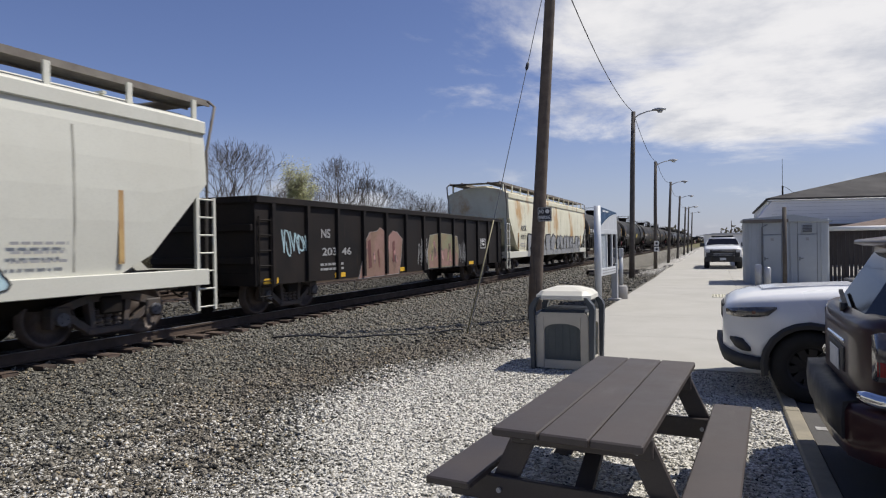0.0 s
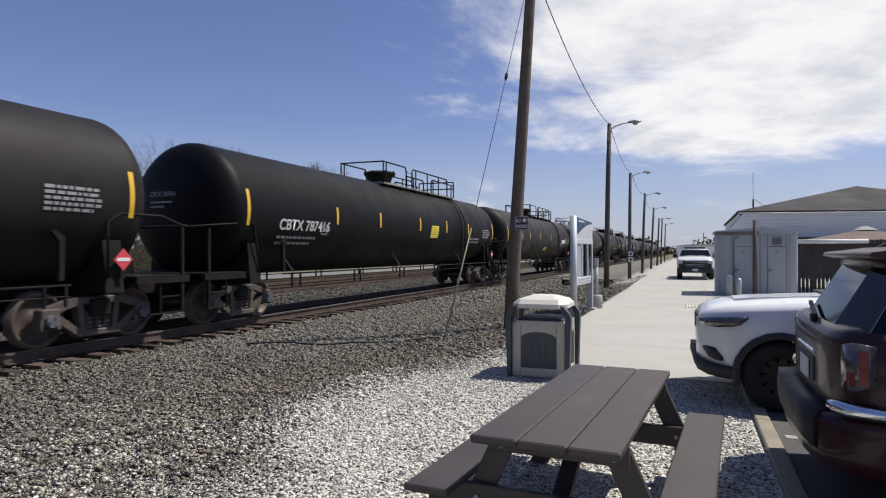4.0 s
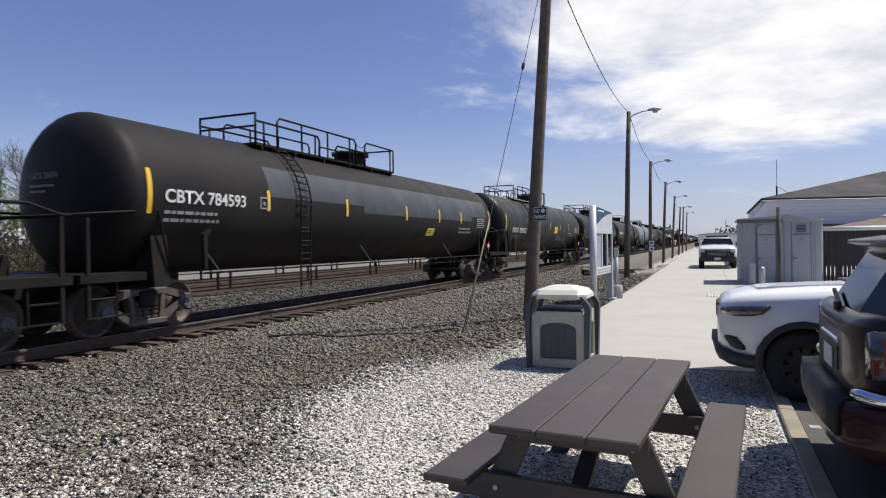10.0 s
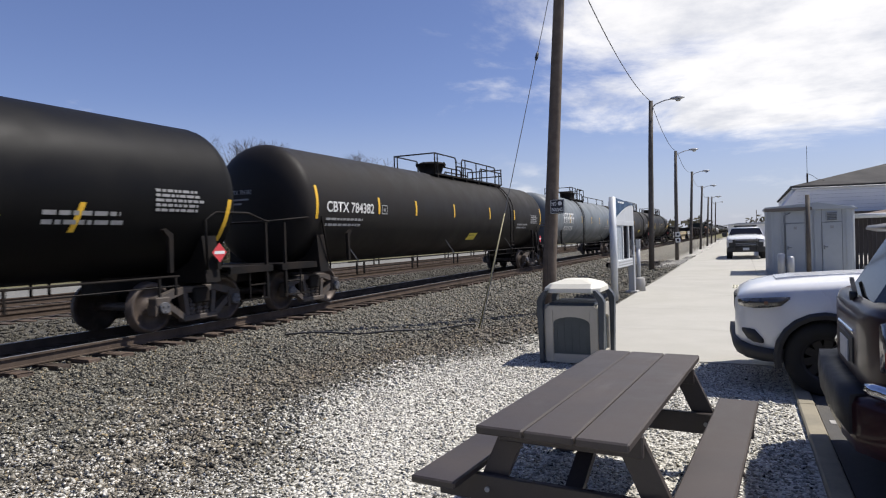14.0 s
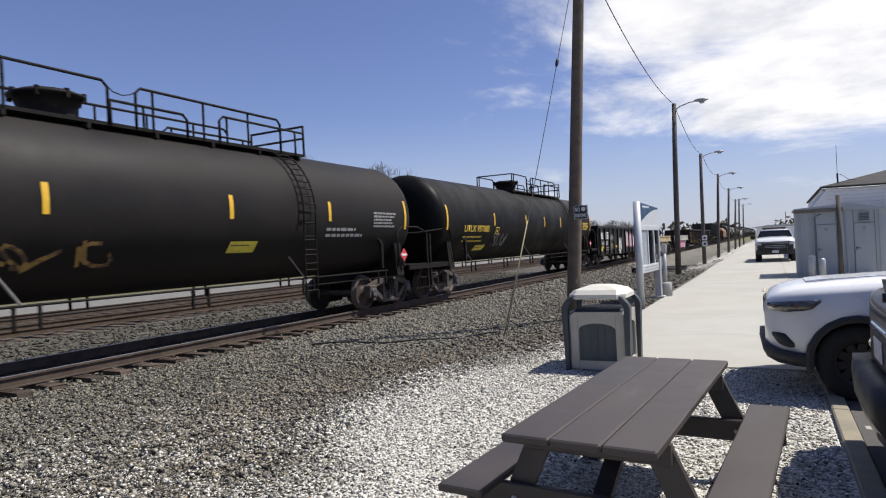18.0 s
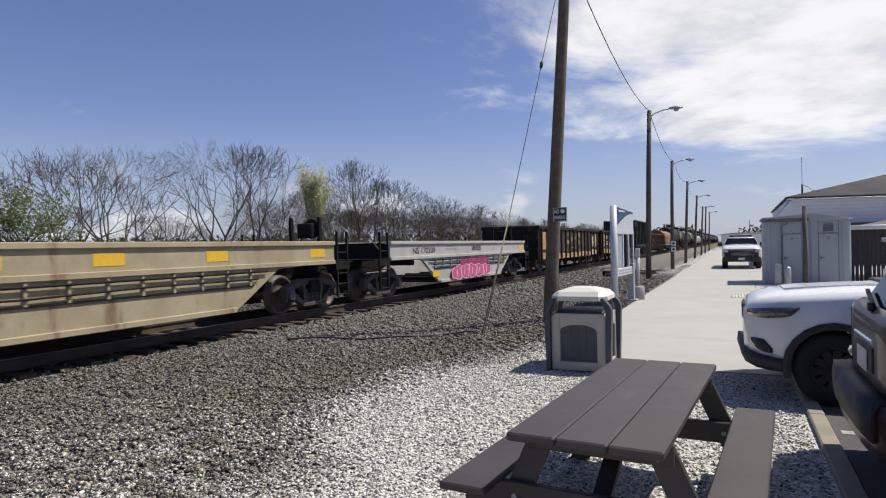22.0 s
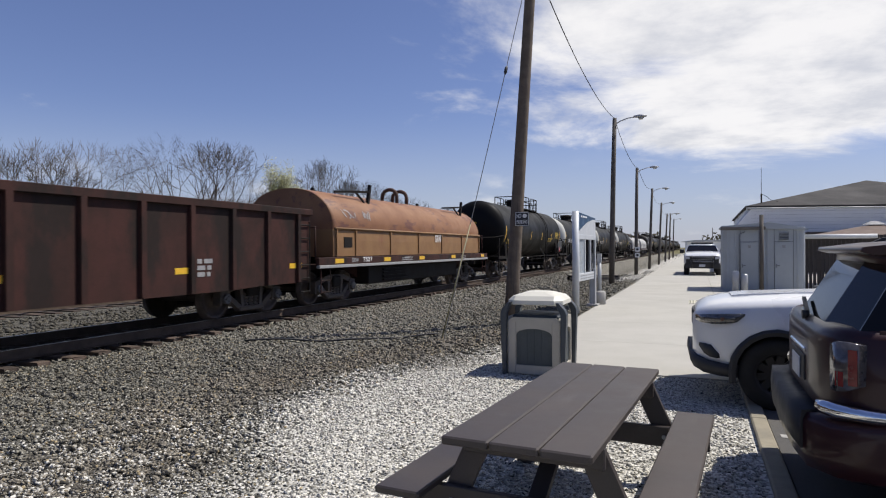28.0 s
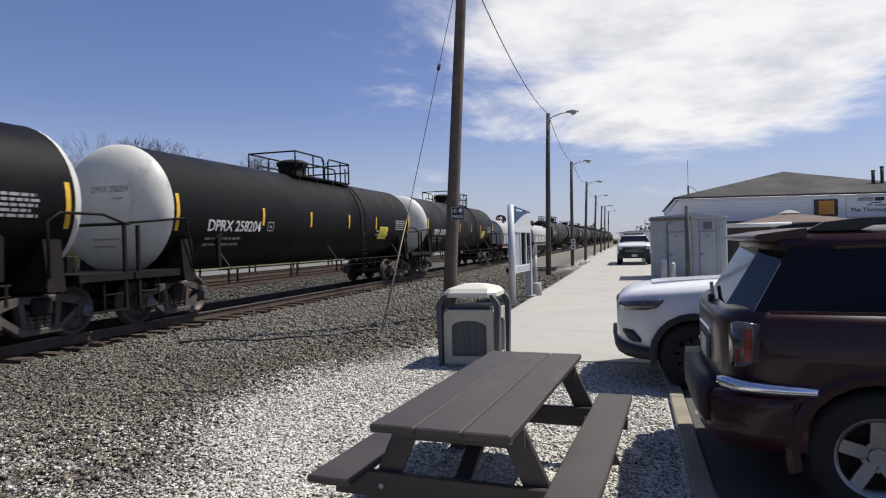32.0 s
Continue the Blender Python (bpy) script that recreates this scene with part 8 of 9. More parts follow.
def maroon_suv():
    """Local x runs from the tail at 0 to the nose."""
    car = base("large_suv", (0.90, 5.06, 0.0), 0, "dark maroon suv with chrome bumper strip, parked tail to the kerb", "car", "parked vehicles")
    st = [(0.05, 0.40, 0.48, 1.06), (0.065, 0.60, 0.46, 1.13), (0.10, 0.76, 0.43, 1.18), (0.16, 0.87, 0.41, 1.20), (0.30, 0.93, 0.38, 1.20), (0.8, 0.94, 0.36, 1.19), (1.6, 0.94, 0.34, 1.18), (3.1, 0.94, 0.34, 1.15), (3.6, 0.93, 0.34, 1.12), (4.3, 0.91, 0.36, 1.06, 0.03), (4.75, 0.84, 0.42, 0.98, 0.03), (4.88, 0.68, 0.50, 0.88, 0.0)]
    body_shell("body", car, st, CARMAROON, ((0.84, 0.42), (3.75, 0.42)), 0.95)
    for s in (-1, 1):
        for x in (0.84, 3.75):
            arch_trim(car, x, 0.42, s * 0.93, s, CARMAROON, 0.06)
            wheel(car, x, s * 0.80, 0.375, 0.245, ALLOY, 0.225, 5, s)
        # tail lamp wraps the corner
        bm = bmesh.new()
        pts = [((0.105, 0.80), 0.86, 1.11), ((0.125, 0.865), 0.86, 1.13), ((0.16, 0.905), 0.87, 1.13), ((0.215, 0.94), 0.90, 1.12)]
        rows = [[(x - 0.012, s * (y + 0.01), z0), (x - 0.012, s * (y + 0.01), z1), (x + 0.05, s * (y - 0.06), z1), (x + 0.05, s * (y - 0.06), z0)] for (x, y), z0, z1 in pts]
        loft(bm, rows)
        bmesh.ops.recalc_face_normals(bm, faces=bm.faces)
        tl = part("tail_lamp", bm, LAMPCLEAR, car, "clear tail lamp with red lenses")
        bm = bmesh.new()
        beam(bm, (0.160, s * 0.925, 1.0), (0.198, s * 0.947, 1.0), 0.02, 0.19)
        part("red_lens", bm, LAMPRED, tl)
        bm = bmesh.new()
        beam(bm, (0.115, s * 0.86, 0.93), (0.145, s * 0.90, 0.93), 0.02, 0.08)
        part("red_lens", bm, LAMPRED, tl)
        # chrome strip round the bumper corner, swelling at the tail
        bm = bmesh.new()
        strip = [((0.02, 0.84), 0.745, 0.80), ((0.045, 0.88), 0.735, 0.805), ((0.10, 0.93), 0.725, 0.80), ((0.24, 0.966), 0.72, 0.785), ((0.40, 0.970), 0.717, 0.775), ((0.53, 0.965), 0.715, 0.765)]
        strip = strip if s < 0 else strip[2:]
        rows = [[(x, s * y, z0), (x - 0.012, s * (y + 0.018), (z0 + z1) / 2), (x, s * y, z1), (x + 0.04, s * (y - 0.05), z1), (x + 0.04, s * (y - 0.05), z0)] for (x, y), z0, z1 in strip]
        loft(bm, rows)
        bmesh.ops.recalc_face_normals(bm, faces=bm.faces)
        part("chrome_strip", bm, CHROME, car, "polished chrome bumper strip")
        bm = bmesh.new()
        prism(bm, [(0.55, 1.65), (0.66, 1.705), (0.85, 1.725), (2.55, 1.735), (2.75, 1.70), (2.82, 1.65), (2.66, 1.65), (2.5, 1.70), (0.95, 1.69), (0.85, 1.65)], "x", s * 0.60 - 0.025, s * 0.60 + 0.025, bevel=0.008)
        for v in bm.verts:
            v.co = Vector((v.co.y, v.co.x, v.co.z))
        bmesh.ops.recalc_face_normals(bm, faces=bm.faces)
        part("roof_rail", bm, TRIM, car)
        bm = bmesh.new()
        box(bm, 1.30, 3.28, s * 0.94 - 0.02, s * 0.94 + 0.02, 0.34, 0.44, 0.01)
        part("sill_trim", bm, CARMAROON, car)
        # raised body-colour strip added for the sun's bright reflection along the belt
        bm = bmesh.new()
        beam(bm, (0.30, s * 0.93, 1.19), (3.3, s * 0.937, 1.15), 0.012, 0.02)
        part("belt_moulding", bm, CARMAROON, car)
    bm = bmesh.new()
    path = [(0.40, -0.95), (0.28, -0.955), (0.08, -0.90), (-0.03, -0.74), (-0.055, -0.4), (-0.06, 0.0), (-0.055, 0.4), (-0.03, 0.74), (0.08, 0.90), (0.28, 0.955), (0.40, 0.95)]
    loft(bm, [[(x + 0.14, y * 0.93, 0.36), (x + 0.02, y * 0.985, 0.40), (x, y, 0.50), (x, y * 1.005, 0.66), (x + 0.02, y * 0.99, 0.705), (x + 0.16, y * 0.90, 0.71)] for x, y in path])
    bmesh.ops.recalc_face_normals(bm, faces=bm.faces)
    part("rear_bumper", bm, CARMAROON, car)
    bm = bmesh.new()
    loft(bm, [[(x - 0.012, y * 1.01, 0.50), (x - 0.018, y * 1.015, 0.60), (x - 0.008, y * 1.01, 0.715), (x + 0.15, y * 0.93, 0.73), (x + 0.1, y * 0.95, 0.5)] for x, y in path[3:8]])
    bmesh.ops.recalc_face_normals(bm, faces=bm.faces)
    part("bumper_step", bm, TRIM, car)
    bm = bmesh.new()
    box(bm, 0.04, 0.06, -0.28, 0.28, 0.80, 0.96, 0.006)
    plate = part("plate_recess", bm, TRIM, car)
    bm = bmesh.new()
    box(bm, 0.03, 0.038, -0.16, 0.16, 0.79, 0.93, 0.004)
    part("blank_plate", bm, PLATE, plate)
    bm = bmesh.new()
    box(bm, 0.035, 0.06, -0.30, 0.30, 0.985, 1.01, 0.008)
    part("tailgate_strip", bm, CHROME, car)
    glass = [[(0.22, -0.83, 1.17), (3.3, -0.86, 1.14), (3.3, 0.86, 1.14), (0.22, 0.83, 1.17), (0.10, 0.45, 1.14), (0.10, -0.45, 1.14)], [(0.44, -0.745, 1.555), (2.75, -0.73, 1.575), (2.75, 0.73, 1.575), (0.44, 0.745, 1.555), (0.35, 0.4, 1.56), (0.35, -0.4, 1.56)]]
    roof = [[(0.40, -0.755, 1.54), (2.72, -0.74, 1.56), (2.72, 0.74, 1.56), (0.40, 0.755, 1.54), (0.33, 0.3, 1.55), (0.33, -0.3, 1.55)], [(0.40, -0.72, 1.60), (2.68, -0.70, 1.62), (2.68, 0.70, 1.62), (0.40, 0.72, 1.60), (0.33, 0.3, 1.62), (0.33, -0.3, 1.62)], [(0.44, -0.62, 1.645), (2.55, -0.60, 1.665), (2.55, 0.60, 1.665), (0.44, 0.62, 1.645), (0.38, 0.3, 1.66), (0.38, -0.3, 1.66)], [(0.6, -0.3, 1.675), (2.3, -0.3, 1.695), (2.3, 0.3, 1.695), (0.6, 0.3, 1.675), (0.58, 0.1, 1.678), (0.58, -0.1, 1.678)]]
    glasshouse(car, glass, CARGLASS, CARMAROON, roof, pillar_mat=CARGLASS, pillars=[(0.0, 0.12, 0.0, 0.10), (0.30, 0.325, 0.32, 0.35), (0.58, 0.61, 0.70, 0.74), (0.97, 1, 0.96, 1)])
    bm = bmesh.new()
    loft(bm, [[(0.55, y, 1.61), (0.55, y, 1.672), (0.21 + 0.10 * abs(y), y, 1.638), (0.20 + 0.10 * abs(y), y, 1.612), (0.34, y, 1.592)] for y in (-0.70, -0.66, -0.3, 0.3, 0.66, 0.70)])
    bmesh.ops.recalc_face_normals(bm, faces=bm.faces)
    part("spoiler", bm, CARMAROON, car)
    bm = bmesh.new()
    beam(bm, (0.10, -0.02, 1.20), (0.14, 0.42, 1.27), 0.025, 0.02)
    disc(bm, (0.09, 0.0, 1.19), "x", 0.03, 0.04, 12)
    part("rear_wiper", bm, TRIM, car)


def pickup_truck():
    car = base("pickup_truck", (0.62, 39.3, 0.0), 90, "white pickup truck with a black bull bar, facing the walk", "truck", "parked vehicles")
    st = [(0.0, 0.80, 0.55, 1.08), (0.10, 0.93, 0.48, 1.17, 0.03), (0.6, 1.0, 0.45, 1.25, 0.07), (1.45, 1.0, 0.45, 1.34, 0.07), (3.5, 1.0, 0.45, 1.28, 0.0), (5.7, 0.99, 0.50, 1.28, 0.0), (5.8, 0.95, 0.55, 1.25, 0.0)]
    body_shell("body", car, st, CARWHITE, ((0.95, 0.47), (4.55, 0.47)), 1.0)
    for s in (-1, 1):
        for x in (0.95, 4.55):
            wheel(car, x, s * 0.86, 0.41, 0.28, BLACKRIM, 0.24, 6, s)
        bm = bmesh.new()
        box(bm, -0.06, 0.10, s * 0.80 - 0.13, s * 0.80 + 0.13, 0.95, 1.09, 0.02)
        part("headlamp", bm, surf("lamp_pale", (0.45, 0.46, 0.48), (0.30, 0.31, 0.33), 0.2, 0, 20, 0.6, coat=0.5), car)
        bm = bmesh.new()
        box(bm, 1.62, 1.72, s * 1.12 - 0.14, s * 1.12 + 0.12, 1.28, 1.52, 0.03)
        part("door_mirror", bm, TRIM, car)
    bm = bmesh.new()
    box(bm, -0.04, 0.08, -0.88, 0.88, 0.72, 1.13, 0.02)
    box(bm, -0.08, 0.10, -0.95, 0.95, 0.42, 0.72, 0.04)
    part("grille", bm, TRIM, car)
    bm = bmesh.new()
    for x in (-0.55, 0.55):
        tube(bm, [(-0.10, x, 0.45), (-0.16, x, 0.85), (-0.08, x, 1.15)], 0.035, 8)
    tube(bm, [(-0.14, -0.62, 1.0), (-0.14, 0.62, 1.0)], 0.035, 8)
    tube(bm, [(-0.16, -0.62, 0.75), (-0.16, 0.62, 0.75)], 0.035, 8)
    part("bull_bar", bm, TRIM, car)
    bm = bmesh.new()
    box(bm, 2.35, 2.65, -0.62, 0.62, 1.83, 1.93, 0.03)
    for x in (-0.5, 0.5):
        box(bm, 2.45, 2.55, x - 0.04, x + 0.04, 1.79, 1.83)
    part("roof_light_bar", bm, TRIM, car)
    bm = bmesh.new()
    for z in (0.80, 0.89, 0.98, 1.07):
        box(bm, -0.052, -0.036, -0.60, 0.60, z, z + 0.03)
    part("grille_slat", bm, GALV, car)
    bm = bmesh.new()
    box(bm, -0.19, -0.18, -0.16, 0.16, 0.52, 0.66)
    part("blank_plate", bm, PLATE, car)
    glass = [[(1.45, -0.90, 1.38), (3.55, -0.90, 1.30), (3.55, 0.90, 1.30), (1.45, 0.90, 1.38)], [(2.05, -0.74, 1.74), (3.4, -0.74, 1.74), (3.4, 0.74, 1.74), (2.05, 0.74, 1.74)]]
    roof = [[(2.0, -0.76, 1.73), (3.45, -0.76, 1.73), (3.45, 0.76, 1.73), (2.0, 0.76, 1.73)], [(2.08, -0.68, 1.80), (3.4, -0.68, 1.80), (3.4, 0.68, 1.80), (2.08, 0.68, 1.80)]]
    glasshouse(car, glass, CARGLASS, CARWHITE, roof, [(0, 0.04, 0, 0.05), (0.52, 0.57, 0.38, 0.44), (0.93, 1, 0.90, 1)])


white_suv()
maroon_suv()
pickup_truck()

# ---------------------------------------------------------------- shed, kiosk, building, yard
SHEDGREY = surf("shed_pale_grey", (0.40, 0.425, 0.435), (0.34, 0.365, 0.375), 0.6, 0, 1.5, 0.6, 80, 0.15, 0.1, stain=(0.30, 0.31, 0.31), stain_at=0.64, stain_scale=(2.5, 2.5, 0.2))
SEAMGREY = surf("shed_seam", (0.20, 0.21, 0.22), None, 0.7)
WALLWHITE = surf("building_white_siding", (0.76, 0.76, 0.75), (0.70, 0.70, 0.69), 0.6, 0, 0.6, 0.6, 40, 0.15, 0.1)
ROOFDARK = surf("roof_dark_shingle", (0.038, 0.035, 0.032), (0.027, 0.025, 0.023), 0.9, 0, 0.5, 0.7, 14, 0.5, 0.3, 0.01)
# brown metal; on the depot front it also stands in for shade
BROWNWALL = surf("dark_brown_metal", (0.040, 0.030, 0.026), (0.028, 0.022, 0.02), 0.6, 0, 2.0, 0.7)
TENT = surf("canopy_brown", (0.155, 0.11, 0.085), (0.12, 0.085, 0.065), 0.85, 0, 2.0, 0.6)
SIGNBLUE = surf("kiosk_blue", (0.025, 0.07, 0.14), (0.02, 0.055, 0.11), 0.4, 0, 3, 0.5)
FOOTING = surf("concrete_footing", (0.36, 0.35, 0.33), (0.28, 0.27, 0.25), 0.9, 0, 6, 0.7)
ORANGE = surf("orange_panel", (0.55, 0.24, 0.03), (0.48, 0.2, 0.025), 0.5, 0, 2, 0.5)


def shed():
    top = base("utility_shed", (1.23, 26.0, 0.0), 0, "pale grey panelled shed with two narrow doors and a low gable", "shed")
    W, D, H = 2.72, 2.6, 2.36
    bm = bmesh.new()
    r = 0.22
    def ring(z, g=0.0):
        pts = []
        for cx, cy, a0 in ((r, r, 180), (W - r, r, 270), (W - r, D - r, 0), (r, D - r, 90)):
            for k in range(5):
                a = radians(a0 + 22.5 * k)
                pts.append((cx + (r + g) * math.cos(a), cy + (r + g) * math.sin(a), z))
        return pts
    loft(bm, [ring(0.0), ring(H)], smooth=False)
    part("wall", bm, SHEDGREY, top)
    bm = bmesh.new()
    prism(bm, [(-0.06, H - 0.02), (W + 0.06, H - 0.12), (W + 0.06, H - 0.07), (W * 0.58, H + 0.17), (-0.06, H + 0.06)], "y", -0.08, D + 0.06, bevel=0.01)
    part("roof", bm, SHEDGREY, top)
    bm = bmesh.new()
    box(bm, -0.08, W * 0.52, -0.11, -0.06, H - 0.10, H + 0.02, 0.008)
    part("fascia", bm, GREYWALK, top)
    for x0 in (0.60, 1.72):
        bm = bmesh.new()
        box(bm, x0, x0 + 0.58, -0.03, -0.001, 0.07, 1.80, 0.006)
        d = part("door", bm, SHEDGREY, top)
        bm = bmesh.new()
        for a, b in ((x0 - 0.025, x0 - 0.008), (x0 + 0.588, x0 + 0.605)):
            box(bm, a, b, -0.012, 0.002, 0.05, H - 0.06)
        box(bm, x0 - 0.025, x0 + 0.605, -0.012, 0.002, 1.815, 1.832)
        part("door_seam", bm, SEAMGREY, d)
        bm = bmesh.new()
        box(bm, x0 + 0.04, x0 + 0.16, -0.065, -0.03, 0.94, 0.975, 0.006)
        box(bm, x0 + 0.03, x0 + 0.07, -0.05, -0.03, 0.88, 1.02, 0.006)
        part("handle", bm, SEAMGREY, d)
        bm = bmesh.new()
        box(bm, x0 + 0.24, x0 + 0.34, -0.037, -0.03, 1.60, 1.70)
        part("small_sign", bm, GREYPAINT, d)
    bm = bmesh.new()
    box(bm, 1.83, 2.19, -0.03, 0.0, 1.86, 2.18, 0.006)
    v = part("vent", bm, SHEDGREY, top)
    for k in range(5):
        bm = bmesh.new()
        prism(bm, [(-0.06, 1.89 + 0.055 * k), (-0.03, 1.92 + 0.055 * k), (-0.03, 1.93 + 0.055 * k), (-0.065, 1.90 + 0.055 * k)], "x", 1.86, 2.16)
        part("slat", bm, SEAMGREY, v)
    for x in (0.16, 0.42, 1.38, 1.50, 2.46):
        bm = bmesh.new()
        box(bm, x - 0.03, x + 0.03, -0.03, 0.001, 0.03, H - 0.08, 0.006)
        part("cover_strip", bm, SHEDGREY, top)
    bm = bmesh.new()
    tube(bm, [(0.55, -0.05, 0.3), (0.55, -0.05, 2.1), (0.75, -0.05, 2.2)], 0.022, 6)
    part("downpipe", bm, SEAMGREY, top)
    # post before the shed, two stubby posts, wall lamp
    bm = bmesh.new()
    tube(bm, [(2.46, 25.3, -0.05), (2.46, 25.3, 2.78)], [0.075, 0.07], 10)
    tagged(part("wooden_post", bm, POLEGREY), "weathered grey post standing before the shed", "post")
    for x, h in ((1.60, 0.74), (1.88, 0.64)):
        bm = bmesh.new()
        loft(bm, [[(x + q * math.cos(a), 24.9 + q * math.sin(a), z) for a in (2 * math.pi * k / 12 for k in range(12))] for q, z in ((0.115, -0.05), (0.115, h), (0.08, h + 0.045), (0.02, h + 0.05))])
        tagged(part("bollard", bm, GALV), "pale round-topped bollard beside the shed", "bollard", "bollards by the shed")
    # dark slatted fence to the right of the shed
    f = base("slat_fence", (4.05, 27.0, 0), 0, "dark brown upright slat fence behind the shed", "fence")
    for k in range(44):
        bm = bmesh.new()
        box(bm, 0.13 * k, 0.13 * k + 0.10, -0.02, 0.02, 0.0, 2.05 + 0.01 * (k % 3))
        part("slat", bm, BROWNWALL, f)
    bm = bmesh.new()
    tube(bm, [(-0.1, -0.3, 2.0), (2.2, -0.3, 2.0)], 0.085, 10)
    tagged(part("white_pipe", bm, WHITEPAINT, None, at=(4.05, 27.0, 0)), "white horizontal pipe along the fence top", "pipe")


def canopy():
    g = base("canopy_shelter", (7.1, 31.0, 0), 0, "brown hip-roofed canopy shelter on posts", "shelter")
    bm = bmesh.new()
    loft(bm, [[(-2.4, -2.2, 2.0), (2.4, -2.2, 2.0), (2.4, 2.2, 2.0), (-2.4, 2.2, 2.0)], [(-2.4, -2.2, 2.08), (2.4, -2.2, 2.08), (2.4, 2.2, 2.08), (-2.4, 2.2, 2.08)], [(-0.25, -0.25, 2.5), (0.25, -0.25, 2.5), (0.25, 0.25, 2.5), (-0.25, 0.25, 2.5)]], smooth=False)
    part("roof", bm, TENT, g)
    bm = bmesh.new()
    loft(bm, [[(-0.38, -0.38, 2.52), (0.38, -0.38, 2.52), (0.38, 0.38, 2.52), (-0.38, 0.38, 2.52)], [(-0.1, -0.1, 2.68), (0.1, -0.1, 2.68), (0.1, 0.1, 2.68), (-0.1, 0.1, 2.68)]], smooth=False)
    part("roof_cap", bm, GREYPAINT, g)
    for sx in (-1, 1):
        for sy in (-1, 1):
            bm = bmesh.new()
            box(bm, sx * 2.2 - 0.05, sx * 2.2 + 0.05, sy * 2.0 - 0.05, sy * 2.0 + 0.05, 0, 2.02)
            part("post", bm, BROWNWALL, g)


def depot():
    """Local x runs along the front, which stands askew to the tracks; local y runs back from it."""
    b = base("depot_building", (3.3, 44.5, 0), 15.0, "long white depot building with a dark hipped roof", "building")
    W, H = 18.2, 4.1
    foot = [(0, 0), (W, 0), (W, 20.7), (5.86, 20.7)]
    bm = bmesh.new()
    prism(bm, foot, "z", 0, H)
    part("wall", bm, WALLWHITE, b)
    eave = [(-0.25, -0.45), (W + 0.4, -0.45), (W + 0.4, 21.0), (5.8, 21.0)]
    bm = bmesh.new()
    loft(bm, [[(x, y, 4.09) for x, y in eave], [(x, y, 4.2) for x, y in eave], [(10.73, 7.3, 6.42), (10.77, 7.3, 6.42), (12.5, 15.0, 6.42), (12.46, 15.0, 6.42)]], smooth=False)
    bmesh.ops.recalc_face_normals(bm, faces=bm.faces)
    part("roof", bm, ROOFDARK, b)
    # deep white fascia, chamfered at its trackside end
    bm = bmesh.new()
    prism(bm, [(-0.75, 2.55), (-0.75, 3.0), (0.15, 4.08), (W, 4.08), (W, 2.55)], "y", -0.42, -0.01)
    part("fascia", bm, WALLWHITE, b)
    bm = bmesh.new()
    for k in range(6):
        box(bm, 0.1, W, -0.428, -0.4205, 2.75 + 0.22 * k, 2.757 + 0.22 * k)
    part("siding_joint", bm, SEAMGREY, b)
    bm = bmesh.new()
    box(bm, -0.2, W, -0.50, -0.425, 4.0, 4.08, 0.01)
    part("gutter", bm, GALV, b)
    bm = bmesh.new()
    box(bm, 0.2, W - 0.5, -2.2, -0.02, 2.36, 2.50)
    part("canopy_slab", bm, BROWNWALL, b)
    # dark sheet on the white front: the canopy's shade put into colour
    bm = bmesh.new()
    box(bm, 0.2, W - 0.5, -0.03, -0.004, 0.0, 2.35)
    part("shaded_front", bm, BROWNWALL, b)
    bm = bmesh.new()
    box(bm, 8.75, 10.25, -0.50, -0.43, 2.72, 3.80, 0.01)
    w = part("window_frame", bm, BROWNWALL, b)
    bm = bmesh.new()
    box(bm, 9.0, 10.0, -0.52, -0.501, 2.82, 3.70)
    part("orange_panel", bm, ORANGE, w)
    bm = bmesh.new()
    box(bm, 10.8, 15.4, -0.50, -0.43, 2.62, 3.95, 0.01)
    s = part("sign_board", bm, WHITEPAINT, b, "white sign board with dark emblem and lettering")
    bm = bmesh.new()
    for k in range(5):
        box(bm, 11.4 + 0.04 * k, 12.5, -0.512, -0.502, 3.62 + 0.05 * k, 3.645 + 0.05 * k)
    box(bm, 12.6, 13.2, -0.512, -0.502, 3.62, 3.86)
    for a, c, z in ((12.3, 13.0, 3.46), (12.1, 12.4, 3.34), (12.6, 13.6, 3.30)):
        box(bm, a, c, -0.512, -0.502, z, z + 0.07)
    part("sign_emblem", bm, BLACKLET, s)
    put("lettering", letters("The Thoroughbred of", 0.34, 3.9, BLACKLET), s, (11.0, -0.508, 2.86), (0, 0, -90))
    for k in range(7):
        bm = bmesh.new()
        xx = 10.4 + 1.05 * k
        box(bm, xx, xx + 0.8, -0.06, -0.031, 1.75, 2.25)
        part("window", bm, CARGLASS, b)
    for x, h in ((14.25, 5.85), (14.85, 6.1)):
        bm = bmesh.new()
        tube(bm, [(x, 2.2, 4.5), (x, 2.2, h)], 0.11, 10), tube(bm, [(x, 2.2, h - 0.12), (x, 2.2, h)], 0.13, 10)
        part("flue", bm, BROWNWALL, b)
    bm = bmesh.new()
    tube(bm, [(1.0, 0.4, 4.15), (1.0, 0.4, 5.0)], 0.05, 6), tube(bm, [(1.0, 0.4, 5.0), (1.0, 0.4, 6.7)], 0.014, 5)
    tube(bm, [(1.0, 0.4, 5.0), (1.25, 0.3, 4.85), (1.5, 0.2, 4.6), (1.9, 0.2, 4.5)], 0.014, 5)
    part("antenna", bm, STEEL, b)


